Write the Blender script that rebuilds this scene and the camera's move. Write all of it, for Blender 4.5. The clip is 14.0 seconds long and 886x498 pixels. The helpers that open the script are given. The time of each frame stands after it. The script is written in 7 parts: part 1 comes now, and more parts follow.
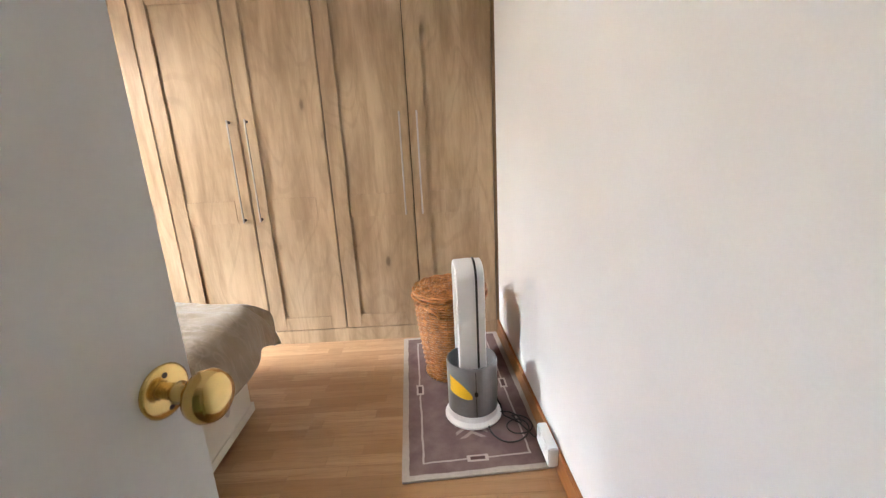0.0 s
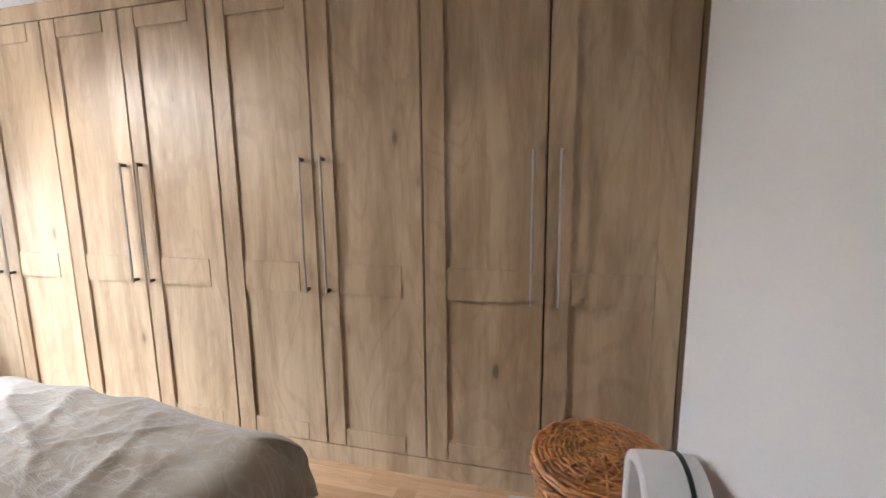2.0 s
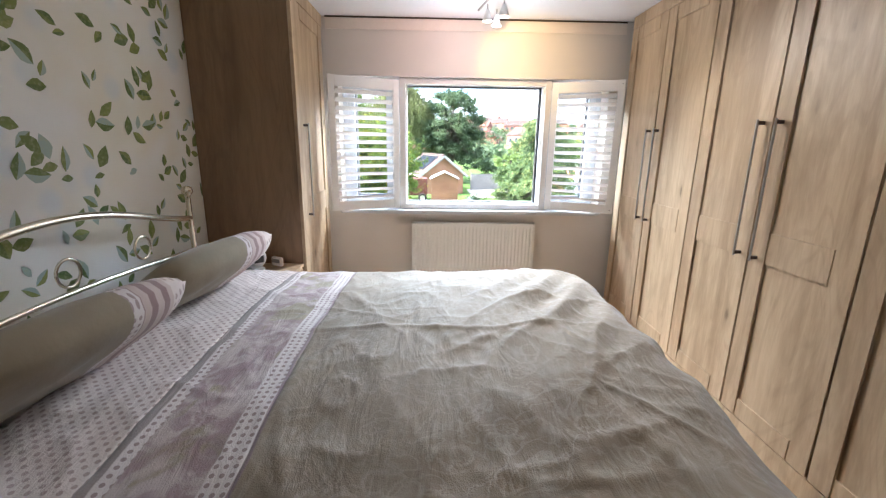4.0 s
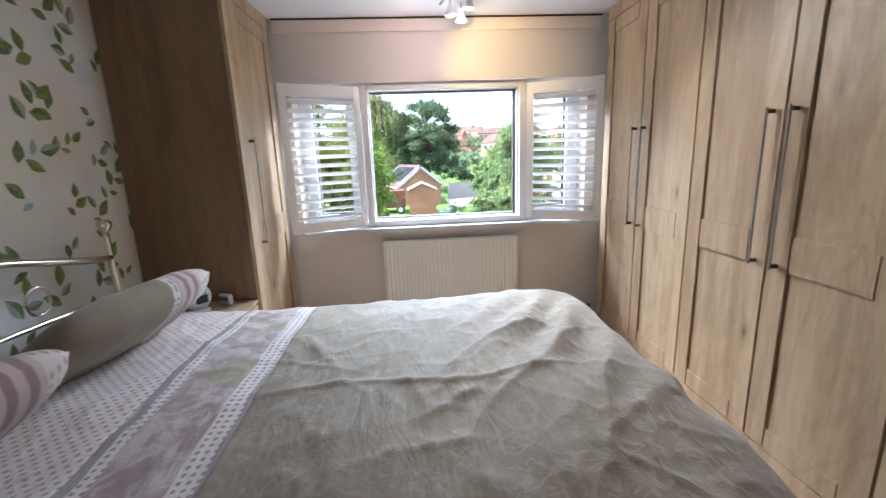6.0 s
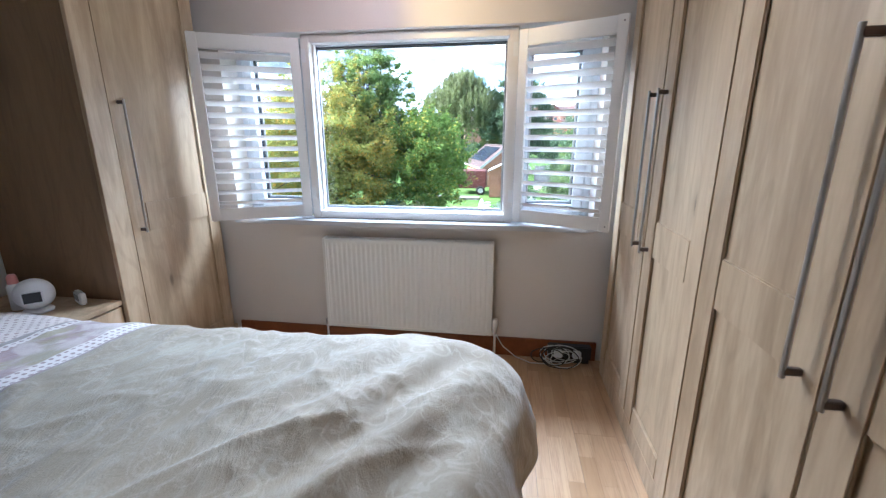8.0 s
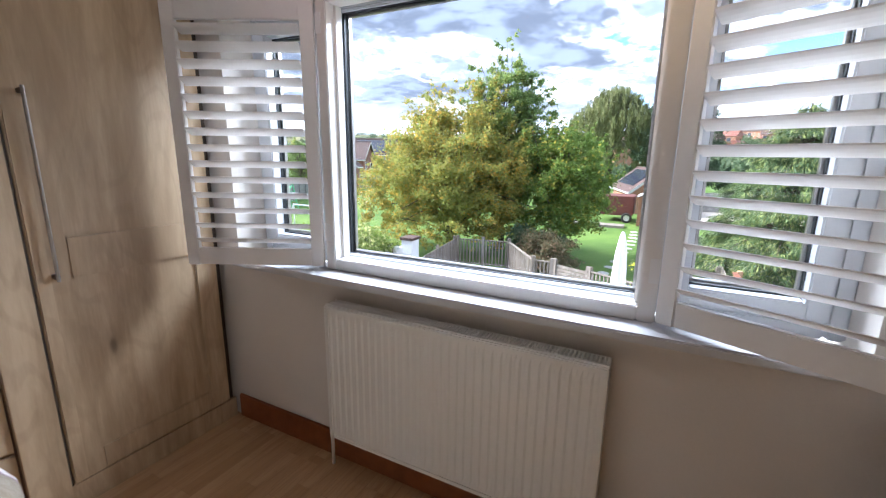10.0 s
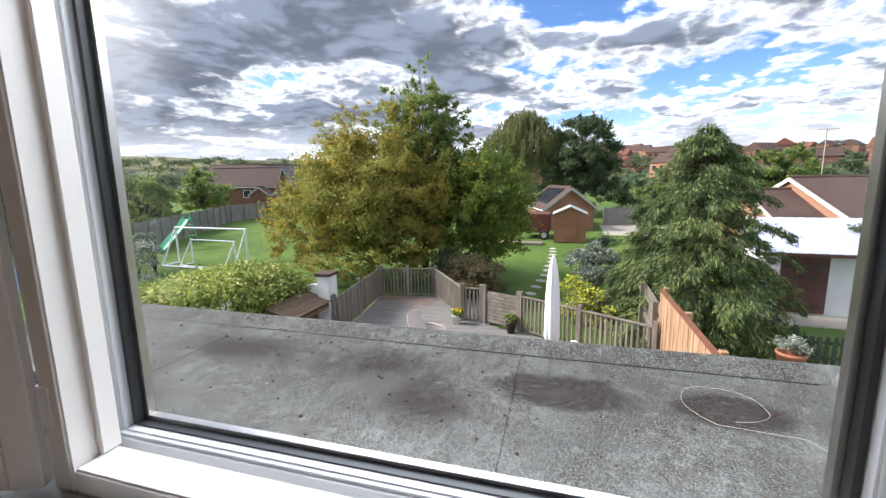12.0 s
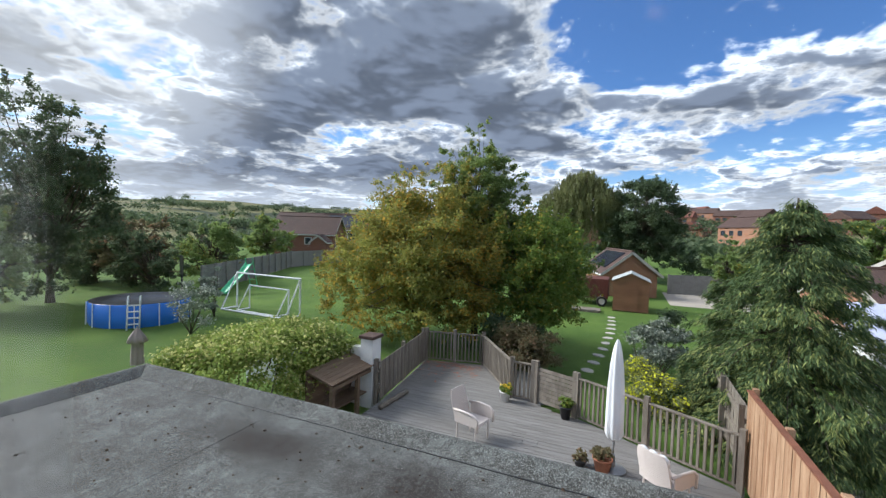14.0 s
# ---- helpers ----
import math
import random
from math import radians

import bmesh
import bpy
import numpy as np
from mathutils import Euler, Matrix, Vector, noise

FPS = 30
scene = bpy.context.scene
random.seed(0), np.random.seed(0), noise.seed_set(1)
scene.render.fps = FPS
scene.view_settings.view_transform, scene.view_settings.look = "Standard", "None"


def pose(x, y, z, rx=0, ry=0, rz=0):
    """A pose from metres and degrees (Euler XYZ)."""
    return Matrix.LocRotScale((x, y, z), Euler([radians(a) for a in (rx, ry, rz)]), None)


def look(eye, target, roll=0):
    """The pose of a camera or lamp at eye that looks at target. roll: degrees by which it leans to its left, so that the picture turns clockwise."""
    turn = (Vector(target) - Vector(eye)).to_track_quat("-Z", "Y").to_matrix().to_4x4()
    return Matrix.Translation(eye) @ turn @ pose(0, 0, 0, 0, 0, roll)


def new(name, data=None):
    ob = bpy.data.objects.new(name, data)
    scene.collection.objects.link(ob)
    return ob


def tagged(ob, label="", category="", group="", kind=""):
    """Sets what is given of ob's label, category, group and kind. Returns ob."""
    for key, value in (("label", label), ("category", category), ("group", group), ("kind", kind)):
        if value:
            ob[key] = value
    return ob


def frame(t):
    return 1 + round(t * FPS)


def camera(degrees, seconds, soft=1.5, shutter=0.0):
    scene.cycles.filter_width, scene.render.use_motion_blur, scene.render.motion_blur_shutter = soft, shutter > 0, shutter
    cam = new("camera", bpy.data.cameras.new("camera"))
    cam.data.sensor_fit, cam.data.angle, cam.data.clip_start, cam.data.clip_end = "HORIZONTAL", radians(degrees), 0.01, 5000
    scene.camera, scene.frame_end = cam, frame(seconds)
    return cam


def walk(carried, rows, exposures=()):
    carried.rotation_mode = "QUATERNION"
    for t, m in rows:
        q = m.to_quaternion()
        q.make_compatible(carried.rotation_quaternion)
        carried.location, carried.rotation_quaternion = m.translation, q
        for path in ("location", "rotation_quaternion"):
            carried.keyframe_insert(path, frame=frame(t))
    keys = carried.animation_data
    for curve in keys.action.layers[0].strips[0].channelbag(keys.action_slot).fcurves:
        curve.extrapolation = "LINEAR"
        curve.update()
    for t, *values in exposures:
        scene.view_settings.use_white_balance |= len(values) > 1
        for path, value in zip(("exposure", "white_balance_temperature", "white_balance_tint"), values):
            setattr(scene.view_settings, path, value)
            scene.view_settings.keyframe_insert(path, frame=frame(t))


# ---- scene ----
cam = camera(93.1, 14.0, 1.25, 0.2)
PATH = [
    (0, (-0.004, 0.07, 1.369), (0.009, 2.004, 0.86), -3.0),
    (0.5, (-0.052, 0.242, 1.356), (-0.077, 2.193, 0.916), -2.9),
    (1, (-0.044, 0.526, 1.363), (-0.206, 2.478, 0.957), -2.5),
    (1.5, (-0.061, 0.783, 1.4), (-0.37, 2.732, 1.072), -1.5),
    (2, (-0.14, 1.046, 1.397), (-0.635, 2.962, 1.107), -0.6),
    (2.5, (-0.239, 1.218, 1.415), (-1.17, 2.956, 1.079), -0.3),
    (3, (-0.279, 1.298, 1.403), (-1.836, 2.494, 1.023), 1.8),
    (3.5, (-0.299, 1.298, 1.403), (-2.204, 1.689, 0.937), 2.1),
    (3.7, (-0.312, 1.298, 1.403), (-2.251, 1.372, 0.917), 1.8),
    (5.8, (-0.613, 1.296, 1.401), (-2.565, 1.322, 0.966), -1.7),
    (6, (-0.672, 1.36, 1.4), (-2.621, 1.489, 0.969), -2.1),
    (6.5, (-0.832, 1.593, 1.387), (-2.773, 1.799, 0.947), -2.1),
    (7, (-0.975, 1.862, 1.399), (-2.918, 1.972, 0.94), -1.1),
    (7.5, (-1.216, 2.09, 1.362), (-3.155, 2.019, 0.877), -0.2),
    (8, (-1.496, 2.231, 1.366), (-3.408, 1.946, 0.852), -0.1),
    (8.5, (-1.822, 2.337, 1.378), (-3.687, 1.828, 0.864), 0.0),
    (8.7, (-1.947, 2.345, 1.388), (-3.793, 1.77, 0.874), 0.1),
    (10.8, (-3.139, 2.09, 1.318), (-4.849, 1.129, 0.929), 1.0),
    (11, (-3.236, 2.036, 1.327), (-4.976, 1.125, 0.945), 0.7),
    (11.5, (-3.45, 1.907, 1.371), (-5.285, 1.195, 1.013), -0.2),
    (12, (-3.608, 1.863, 1.399), (-5.499, 1.3, 1.072), -0.9),
    (12.5, (-3.761, 1.817, 1.511), (-5.668, 1.28, 1.237), -0.7),
    (13, (-3.932, 1.808, 1.563), (-5.824, 1.194, 1.362), 0.3),
    (13.5, (-4.005, 1.758, 1.637), (-5.87, 1.047, 1.503), 1.2),
    (14, (-4.086, 1.684, 1.709), (-5.917, 0.884, 1.628), 1.7),
]
EXPOSURES = [(0, 4.7, 6050, 10), (0.5, 4.35, 6050, 10), (1, 4.1, 5850, 10), (2, 3.82, 5650, 10), (3, 3.3, 5850, 10), (4.5, 2.8, 5800, 10), (6, 2.58, 5600, 10), (7.5, 2.48, 5250, 9), (8.7, 2.32, 5050, 7), (10.8, 1.45, 6350, 16), (11.5, 1.15, 6500, 16), (12, 0.7, 6500, 14), (12.5, 0.3, 6300, 10), (13, 0.2, 6200, 10), (14, 0.15, 6100, 10)]
walk(cam, [(t, look(eye, target, roll)) for t, eye, target, roll in PATH], EXPOSURES)

# ---- light ----
world = bpy.data.worlds.new("sky")
scene.world = world
world.use_nodes = True
SUN_EL, SUN_AZ = 36.0, 176.0   # degrees above the horizon; compass from +y towards +x


def build_sky():
    nt = world.node_tree
    nt.nodes.clear()
    N, L = nt.nodes.new, nt.links.new
    out, bg = N("ShaderNodeOutputWorld"), N("ShaderNodeBackground")
    sky = N("ShaderNodeTexSky")
    sky.sky_type, sky.sun_disc = "NISHITA", False
    sky.sun_elevation, sky.sun_rotation = radians(SUN_EL), radians(SUN_AZ)
    sky.air_density, sky.dust_density = 1.0, 1.2
    co = N("ShaderNodeTexCoord")
    sep = N("ShaderNodeSeparateXYZ")
    L(co.outputs["Generated"], sep.inputs[0])

    def m(op, a, b=None, c=None, clamp=False):
        n = N("ShaderNodeMath")
        n.operation, n.use_clamp = op, clamp
        for k, v in enumerate((a, b, c)):
            if v is None:
                continue
            if isinstance(v, (int, float)):
                n.inputs[k].default_value = v
            else:
                L(v, n.inputs[k])
        return n.outputs[0]

    def ramp(v, a, b):
        n = N("ShaderNodeMapRange")
        n.interpolation_type = "SMOOTHSTEP"
        L(v, n.inputs[0])
        n.inputs[1].default_value, n.inputs[2].default_value = a, b
        return n.outputs[0]

    def mix(f, a, b):
        n = N("ShaderNodeMix")
        n.data_type = "RGBA"
        for k, v in ((0, f), (6, a), (7, b)):
            if isinstance(v, (int, float)):
                n.inputs[k].default_value = v
            elif isinstance(v, tuple):
                n.inputs[k].default_value = v
            else:
                L(v, n.inputs[k])
        return n.outputs[2]

    # clouds on a level sheet: direction divided by height
    zz = m("ADD", m("MAXIMUM", sep.outputs[2], 0.0), 0.17)
    px, py = m("DIVIDE", sep.outputs[0], zz), m("DIVIDE", sep.outputs[1], zz)
    comb = N("ShaderNodeCombineXYZ")
    L(px, comb.inputs[0])
    L(py, comb.inputs[1])
    L(m("MULTIPLY", sep.outputs[2], 1.5), comb.inputs[2])

    def noise_at(scale, detail, rough, shift, dist=0.0):
        mp = N("ShaderNodeMapping")
        L(comb.outputs[0], mp.inputs[0])
        mp.inputs[1].default_value = shift
        t = N("ShaderNodeTexNoise")
        t.inputs["Scale"].default_value, t.inputs["Detail"].default_value = scale, detail
        t.inputs["Roughness"].default_value, t.inputs["Distortion"].default_value = rough, dist
        L(mp.outputs[0], t.inputs["Vector"])
        return t.outputs[0]

    def towards(d, inner, outer):
        """1 near the direction d, falling to 0; angles in degrees."""
        v = N("ShaderNodeVectorMath")
        v.operation = "DOT_PRODUCT"
        L(co.outputs["Generated"], v.inputs[0])
        v.inputs[1].default_value = Vector(d).normalized()
        return ramp(v.outputs["Value"], math.cos(radians(outer)), math.cos(radians(inner)))

    mid = noise_at(1.55, 12.0, 0.60, (3.1, 5.2, 0.0), 0.25)
    lit = noise_at(1.55, 12.0, 0.60, (3.17, 5.11, 0.03), 0.25)   # the same clouds a step towards the sun
    fine = noise_at(6.5, 8.0, 0.62, (0.3, 2.2, 0.0), 0.2)
    heap = m("ABSOLUTE", m("SUBTRACT", noise_at(4.2, 5.0, 0.5, (2.7, 8.4, 0.2), 0.35), 0.5))      # rounded heads with creases between
    bank = towards(BANK, 4, 24)
    bank2 = towards(BANK_2, 3, 17)
    clear = m("MAXIMUM", towards(CLEAR, 1, 12), m("MULTIPLY", towards(CLEAR_2, 2, 16), 0.45))
    cover = m("ADD", m("ADD", mid, m("MULTIPLY", m("SUBTRACT", fine, 0.5), 0.16)), m("MULTIPLY", m("SUBTRACT", heap, 0.03), 0.55))
    cover = m("ADD", cover, m("ADD", m("MULTIPLY", bank, 0.085), m("MULTIPLY", bank2, 0.10)))
    cover = m("SUBTRACT", cover, m("MULTIPLY", clear, 0.085))
    dens = ramp(cover, 0.42, 0.515)
    thick = ramp(cover, 0.46, 0.65)
    rel = ramp(m("ADD", m("SUBTRACT", mid, lit), m("ADD", m("MULTIPLY", m("SUBTRACT", fine, 0.5), 0.12), m("MULTIPLY", heap, 0.18))), -0.05, 0.075)
    tones = N("ShaderNodeValToRGB")
    L(thick, tones.inputs[0])
    for pos, c in ((0.26, (0.86, 0.88, 0.92, 1)), (0.52, (0.45, 0.49, 0.56, 1)), (0.78, (0.225, 0.26, 0.325, 1))):
        e = tones.color_ramp.elements.new(pos)
        e.color = c
    tones.color_ramp.elements[0].color = (0.74, 0.82, 0.95, 1)
    tones.color_ramp.elements[-1].color = (0.17, 0.20, 0.26, 1)
    tone = N("ShaderNodeVectorMath")
    tone.operation = "SCALE"
    L(tones.outputs[0], tone.inputs[0])
    L(m("ADD", 0.66, m("MULTIPLY", rel, 0.58)), tone.inputs["Scale"])
    cloud = tone.outputs[0]
    glare = towards(GLARE, 3, 20)
    cloud = mix(m("MULTIPLY", glare, 0.3), cloud, (1.2, 1.19, 1.16, 1))
    skyc = N("ShaderNodeVectorMath")
    skyc.operation = "MULTIPLY"
    L(sky.outputs[0], skyc.inputs[0])
    skyc.inputs[1].default_value = (0.062, 0.090, 0.130)
    # pale haze low down
    low = ramp(sep.outputs[2], 0.26, 0.03)
    blue = mix(m("MULTIPLY", low, 0.5), skyc.outputs[0], (0.45, 0.70, 0.98, 1))
    c = mix(dens, blue, cloud)
    c = mix(m("MULTIPLY", ramp(sep.outputs[2], 0.14, 0.04), 0.45), c, (0.86, 0.90, 0.96, 1))
    L(c, bg.inputs[0])
    bg.inputs[1].default_value = SKY
    L(bg.outputs[0], out.inputs[0])


SKY = 1.15
BANK, BANK_2, GLARE = (-0.675, -0.689, 0.264), (-0.905, -0.315, 0.285), (-0.413, -0.863, 0.35)      # dark cloud banks, bright cloud by the sun
CLEAR, CLEAR_2 = (-0.916, 0.006, 0.42), (-0.886, 0.40, 0.24)                           # gaps of blue
build_sky()


def lamp(name, kind, m, energy, colour, **more):
    d = bpy.data.lights.new(name, kind)
    d.energy, d.color = energy, colour
    for k, v in more.items():
        if k == "angle":
            d.angle = v
        elif k == "size":
            d.shape, d.size, d.size_y = "RECTANGLE", v[0], v[1]
        elif k == "soft":
            d.shadow_soft_size = v
        elif k == "cone":
            d.spot_size, d.spot_blend = radians(v), 0.8
    ob = new(name, d)
    ob.matrix_world = m
    return ob


az, el = radians(SUN_AZ), radians(SUN_EL)
sun_from = Vector((math.sin(az) * math.cos(el), math.cos(az) * math.cos(el), math.sin(el)))
lamp("sun", "SUN", look(sun_from * 50, (0, 0, 0)), 5.0, (1.0, 0.95, 0.88), angle=radians(22))
# ceiling spotlights, and the daylight of the sky that enters by the window
lamp("spotlight_glow", "POINT", pose(-3.35, 1.655, 2.10), 1.2, (1.0, 0.98, 0.96), soft=0.0)
lamp("spotlight_warm", "SPOT", look((-3.38, 1.72, 2.18), (-4.0, 2.02, 2.06)), 3.6, (1.0, 0.62, 0.2), cone=80, soft=0.0)
lamp("spotlight_rosy", "SPOT", look((-3.35, 1.6, 2.18), (-4.0, 1.30, 2.15)), 1.3, (1.0, 0.52, 0.45), cone=80, soft=0.0)
lamp("spotlight_wardrobe", "SPOT", look((-3.27, 1.72, 2.20), (-1.7, 2.82, 0.45)), 13, (1.0, 0.93, 0.84), cone=88, soft=0.10)
lamp("spotlight_room", "SPOT", look((-3.38, 1.63, 2.20), (0.4, 1.0, 0.8)), 8, (1.0, 0.96, 0.92), cone=72, soft=0.03)
lamp("window_skylight", "AREA", look((-5.6, 1.62, 2.78), (-1.0, 1.62, 1.0)), 125, (0.84, 0.93, 1.0), size=(2.7, 0.9))

# ---- materials ----
def nodes(name):
    m = bpy.data.materials.new(name)
    m.use_nodes = True
    return m, m.node_tree, m.node_tree.nodes["Principled BSDF"]


class G:
    """Short hands for a node tree."""

    def __init__(self, name):
        self.m, self.nt, self.b = nodes(name)
        self.co = self.nt.nodes.new("ShaderNodeTexCoord")
        self.obj = self.co.outputs["Object"]

    def n(self, kind):
        return self.nt.nodes.new(kind)

    def l(self, a, b):
        self.nt.links.new(a, b)

    def put(self, sock, v):
        if isinstance(v, (int, float, tuple)):
            sock.default_value = v if not isinstance(v, tuple) or len(v) != 3 or sock.type != "RGBA" else (*v, 1)
        else:
            self.l(v, sock)

    def math(self, op, a, b=0.0, clamp=False):
        n = self.n("ShaderNodeMath")
        n.operation, n.use_clamp = op, clamp
        self.put(n.inputs[0], a)
        self.put(n.inputs[1], b)
        return n.outputs[0]

    def mix(self, f, a, b, blend="MIX"):
        n = self.n("ShaderNodeMix")
        n.data_type, n.blend_type = "RGBA", blend
        self.put(n.inputs[0], f)
        self.put(n.inputs[6], a)
        self.put(n.inputs[7], b)
        return n.outputs[2]

    def step(self, v, a, b):
        n = self.n("ShaderNodeMapRange")
        n.interpolation_type = "SMOOTHSTEP"
        self.put(n.inputs[0], v)
        n.inputs[1].default_value, n.inputs[2].default_value = a, b
        return n.outputs[0]

    def at(self, scale=(1, 1, 1), loc=(0, 0, 0), rot=(0, 0, 0), src=None):
        n = self.n("ShaderNodeMapping")
        self.l(src or self.obj, n.inputs[0])
        n.inputs[1].default_value, n.inputs[2].default_value, n.inputs[3].default_value = loc, rot, scale
        return n.outputs[0]

    def noise(self, scale, detail=4.0, rough=0.55, vec=None, dist=0.0):
        n = self.n("ShaderNodeTexNoise")
        n.inputs["Scale"].default_value, n.inputs["Detail"].default_value = scale, detail
        n.inputs["Roughness"].default_value, n.inputs["Distortion"].default_value = rough, dist
        self.l(vec or self.obj, n.inputs["Vector"])
        return n.outputs[0]

    def voro(self, scale, vec=None, feature="F1", out="Distance", rnd=1.0):
        n = self.n("ShaderNodeTexVoronoi")
        n.feature = feature
        n.inputs["Scale"].default_value, n.inputs["Randomness"].default_value = scale, rnd
        self.l(vec or self.obj, n.inputs["Vector"])
        return n.outputs[out]

    def xyz(self, vec=None):
        n = self.n("ShaderNodeSeparateXYZ")
        self.l(vec or self.obj, n.inputs[0])
        return n.outputs

    def rnd(self):
        return self.n("ShaderNodeObjectInfo").outputs["Random"]

    def island(self):
        return self.n("ShaderNodeNewGeometry").outputs["Random Per Island"]

    def shift_by(self, v, amount):
        n = self.n("ShaderNodeVectorMath")
        n.operation = "ADD"
        c = self.n("ShaderNodeCombineXYZ")
        for k in range(3):
            self.l(self.math("MULTIPLY", v, amount[k]), c.inputs[k])
        self.l(self.obj, n.inputs[0])
        self.l(c.outputs[0], n.inputs[1])
        return n.outputs[0]

    def bump(self, h, strength, dist=0.002):
        n = self.n("ShaderNodeBump")
        n.inputs["Strength"].default_value, n.inputs["Distance"].default_value = strength, dist
        self.put(n.inputs["Height"], h)
        self.l(n.outputs[0], self.b.inputs["Normal"])

    def done(self, colour, rough=0.5, metal=0.0, spec=0.5, trans=0.0):
        self.put(self.b.inputs["Base Color"], colour)
        self.put(self.b.inputs["Roughness"], rough)
        self.b.inputs["Metallic"].default_value = metal
        self.b.inputs["Specular IOR Level"].default_value = spec
        self.b.inputs["Transmission Weight"].default_value = trans
        return self.m


def plain(name, c, rough=0.5, metal=0.0, var=0.12, scale=9.0, bump=0.15, bdist=0.001, stretch=(1, 1, 1), spec=0.5, fine=60.0):
    """A surface of one material with wear at two scales."""
    g = G(name)
    v = g.at(stretch)
    a, b = g.noise(scale, 3, vec=v), g.noise(fine, 4, vec=v)
    d = tuple(x * (1 - var) for x in c)
    e = tuple(min(1, x * (1 + var * 0.6)) for x in c)
    col = g.mix(g.step(g.math("ADD", g.math("MULTIPLY", a, 0.65), g.math("MULTIPLY", b, 0.35)), 0.3, 0.7), d, e)
    g.bump(g.math("ADD", b, g.math("MULTIPLY", a, 0.5)), bump, bdist)
    return g.done(col, g.math("ADD", rough - 0.06, g.math("MULTIPLY", a, 0.12)), metal, spec)


def wood(name, light, dark, axis="z", scale=1.0, rough=0.46, knots=True, by_object=True, bump=0.12, leaf_width=0.0):
    """Grain along one axis; leaf_width: the print runs unbroken over each door of that width."""
    g = G(name)
    src = g.shift_by(g.rnd(), (7.0, 5.0, 11.0)) if by_object else g.obj
    if leaf_width:
        pos = g.n("ShaderNodeNewGeometry").outputs["Position"]
        leaf = g.math("FLOOR", g.math("DIVIDE", g.math("SUBTRACT", g.xyz(pos)[0], 0.37), leaf_width))
        sh, add = g.n("ShaderNodeCombineXYZ"), g.n("ShaderNodeVectorMath")
        for k, q in enumerate((3.7, 1.9, 5.3)):
            g.l(g.math("MULTIPLY", leaf, q), sh.inputs[k])
        g.l(pos, add.inputs[0])
        g.l(sh.outputs[0], add.inputs[1])
        src = add.outputs[0]
    s = {"x": (0.13, 1, 1), "y": (1, 0.13, 1), "z": (1, 1, 0.13)}[axis]
    v = g.at(tuple(k * scale for k in s), src=src)
    big, mid = g.noise(5.0, 4, 0.6, v, 0.7), g.noise(22.0, 5, 0.65, v, 0.3)
    fine = g.noise(120.0, 3, 0.6, v)
    f = g.math("ADD", g.math("MULTIPLY", big, 0.68), g.math("ADD", g.math("MULTIPLY", mid, 0.30), g.math("MULTIPLY", fine, 0.12)))
    col = g.mix(g.step(f, 0.38, 0.72), light, dark)
    if leaf_width:
        # arched growth rings and darker streaks
        rings = g.math("SINE", g.math("MULTIPLY", g.noise(2.6, 2, 0.5, g.at(tuple((1.0 if k == 1 else 0.28) * scale for k in s), src=src), 0.4), 95.0))
        col = g.mix(g.math("MULTIPLY", g.step(rings, 0.45, 0.95), g.math("MULTIPLY", mid, 0.34)), col, tuple(x * 0.72 for x in dark))
        col = g.mix(g.math("MULTIPLY", g.step(g.noise(3.0, 3, 0.55, v, 0.2), 0.52, 0.68), 0.35), col, tuple(x * 1.08 for x in light))
    if knots:
        kv = g.at(tuple((1.0 if k == 1 else 0.42) * scale for k in s), src=src)
        d = g.math("ADD", g.voro(4.0, kv), g.math("MULTIPLY", g.math("SUBTRACT", g.noise(18.0, 3, 0.6, kv), 0.5), 0.07))
        col = g.mix(g.math("MULTIPLY", g.step(d, 0.085, 0.02), 0.88), col, tuple(x * 0.38 for x in dark))
        col = g.mix(g.math("MULTIPLY", g.step(d, 0.2, 0.05), 0.3), col, tuple(x * 0.7 for x in dark))
    if not leaf_width:
        col = g.mix(g.math("MULTIPLY", g.rnd(), 0.07), col, tuple(x * 0.8 for x in dark))
    g.bump(g.math("ADD", fine, mid), bump, 0.0006)
    return g.done(col, g.math("ADD", rough - 0.05, g.math("MULTIPLY", mid, 0.14)), 0, 0.5 if leaf_width else 0.4)


M = {}
M["oak"] = wood("light_oak", (0.55, 0.405, 0.255), (0.33, 0.222, 0.125), leaf_width=0.53, by_object=False, rough=0.47)
# cupboard side and corner strip: same oak, their shade put into the colour
M["oak_shaded"] = wood("oak_side_shaded", (0.27, 0.168, 0.092), (0.175, 0.105, 0.054), leaf_width=0.53, by_object=False)
M["gap"] = plain("dark_gap", (0.05, 0.033, 0.02), 0.8)
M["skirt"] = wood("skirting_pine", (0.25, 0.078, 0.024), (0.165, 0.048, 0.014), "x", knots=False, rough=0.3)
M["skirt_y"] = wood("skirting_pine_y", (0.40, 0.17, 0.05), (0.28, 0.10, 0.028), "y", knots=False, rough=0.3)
M["steel"] = plain("brushed_steel", (0.50, 0.47, 0.44), 0.32, 1.0, 0.1, 20, 0.05)
M["dark_steel"] = plain("dark_steel", (0.16, 0.13, 0.12), 0.4, 1.0, 0.1, 20, 0.05)
M["white_wall"] = plain("white_painted_wall", (0.80, 0.79, 0.77), 0.75, 0, 0.03, 2.0, 0.25, 0.0012, fine=140)
M["cream_wall"] = plain("cream_painted_wall", (0.64, 0.58, 0.52), 0.75, 0, 0.04, 2.0, 0.3, 0.0012, fine=120)
M["ceil"] = plain("ceiling_paint", (0.80, 0.79, 0.80), 0.8, 0, 0.03, 3.0, 0.35, 0.002, fine=70)
M["coving"] = plain("coving_paint", (0.72, 0.63, 0.55), 0.7, 0, 0.04)
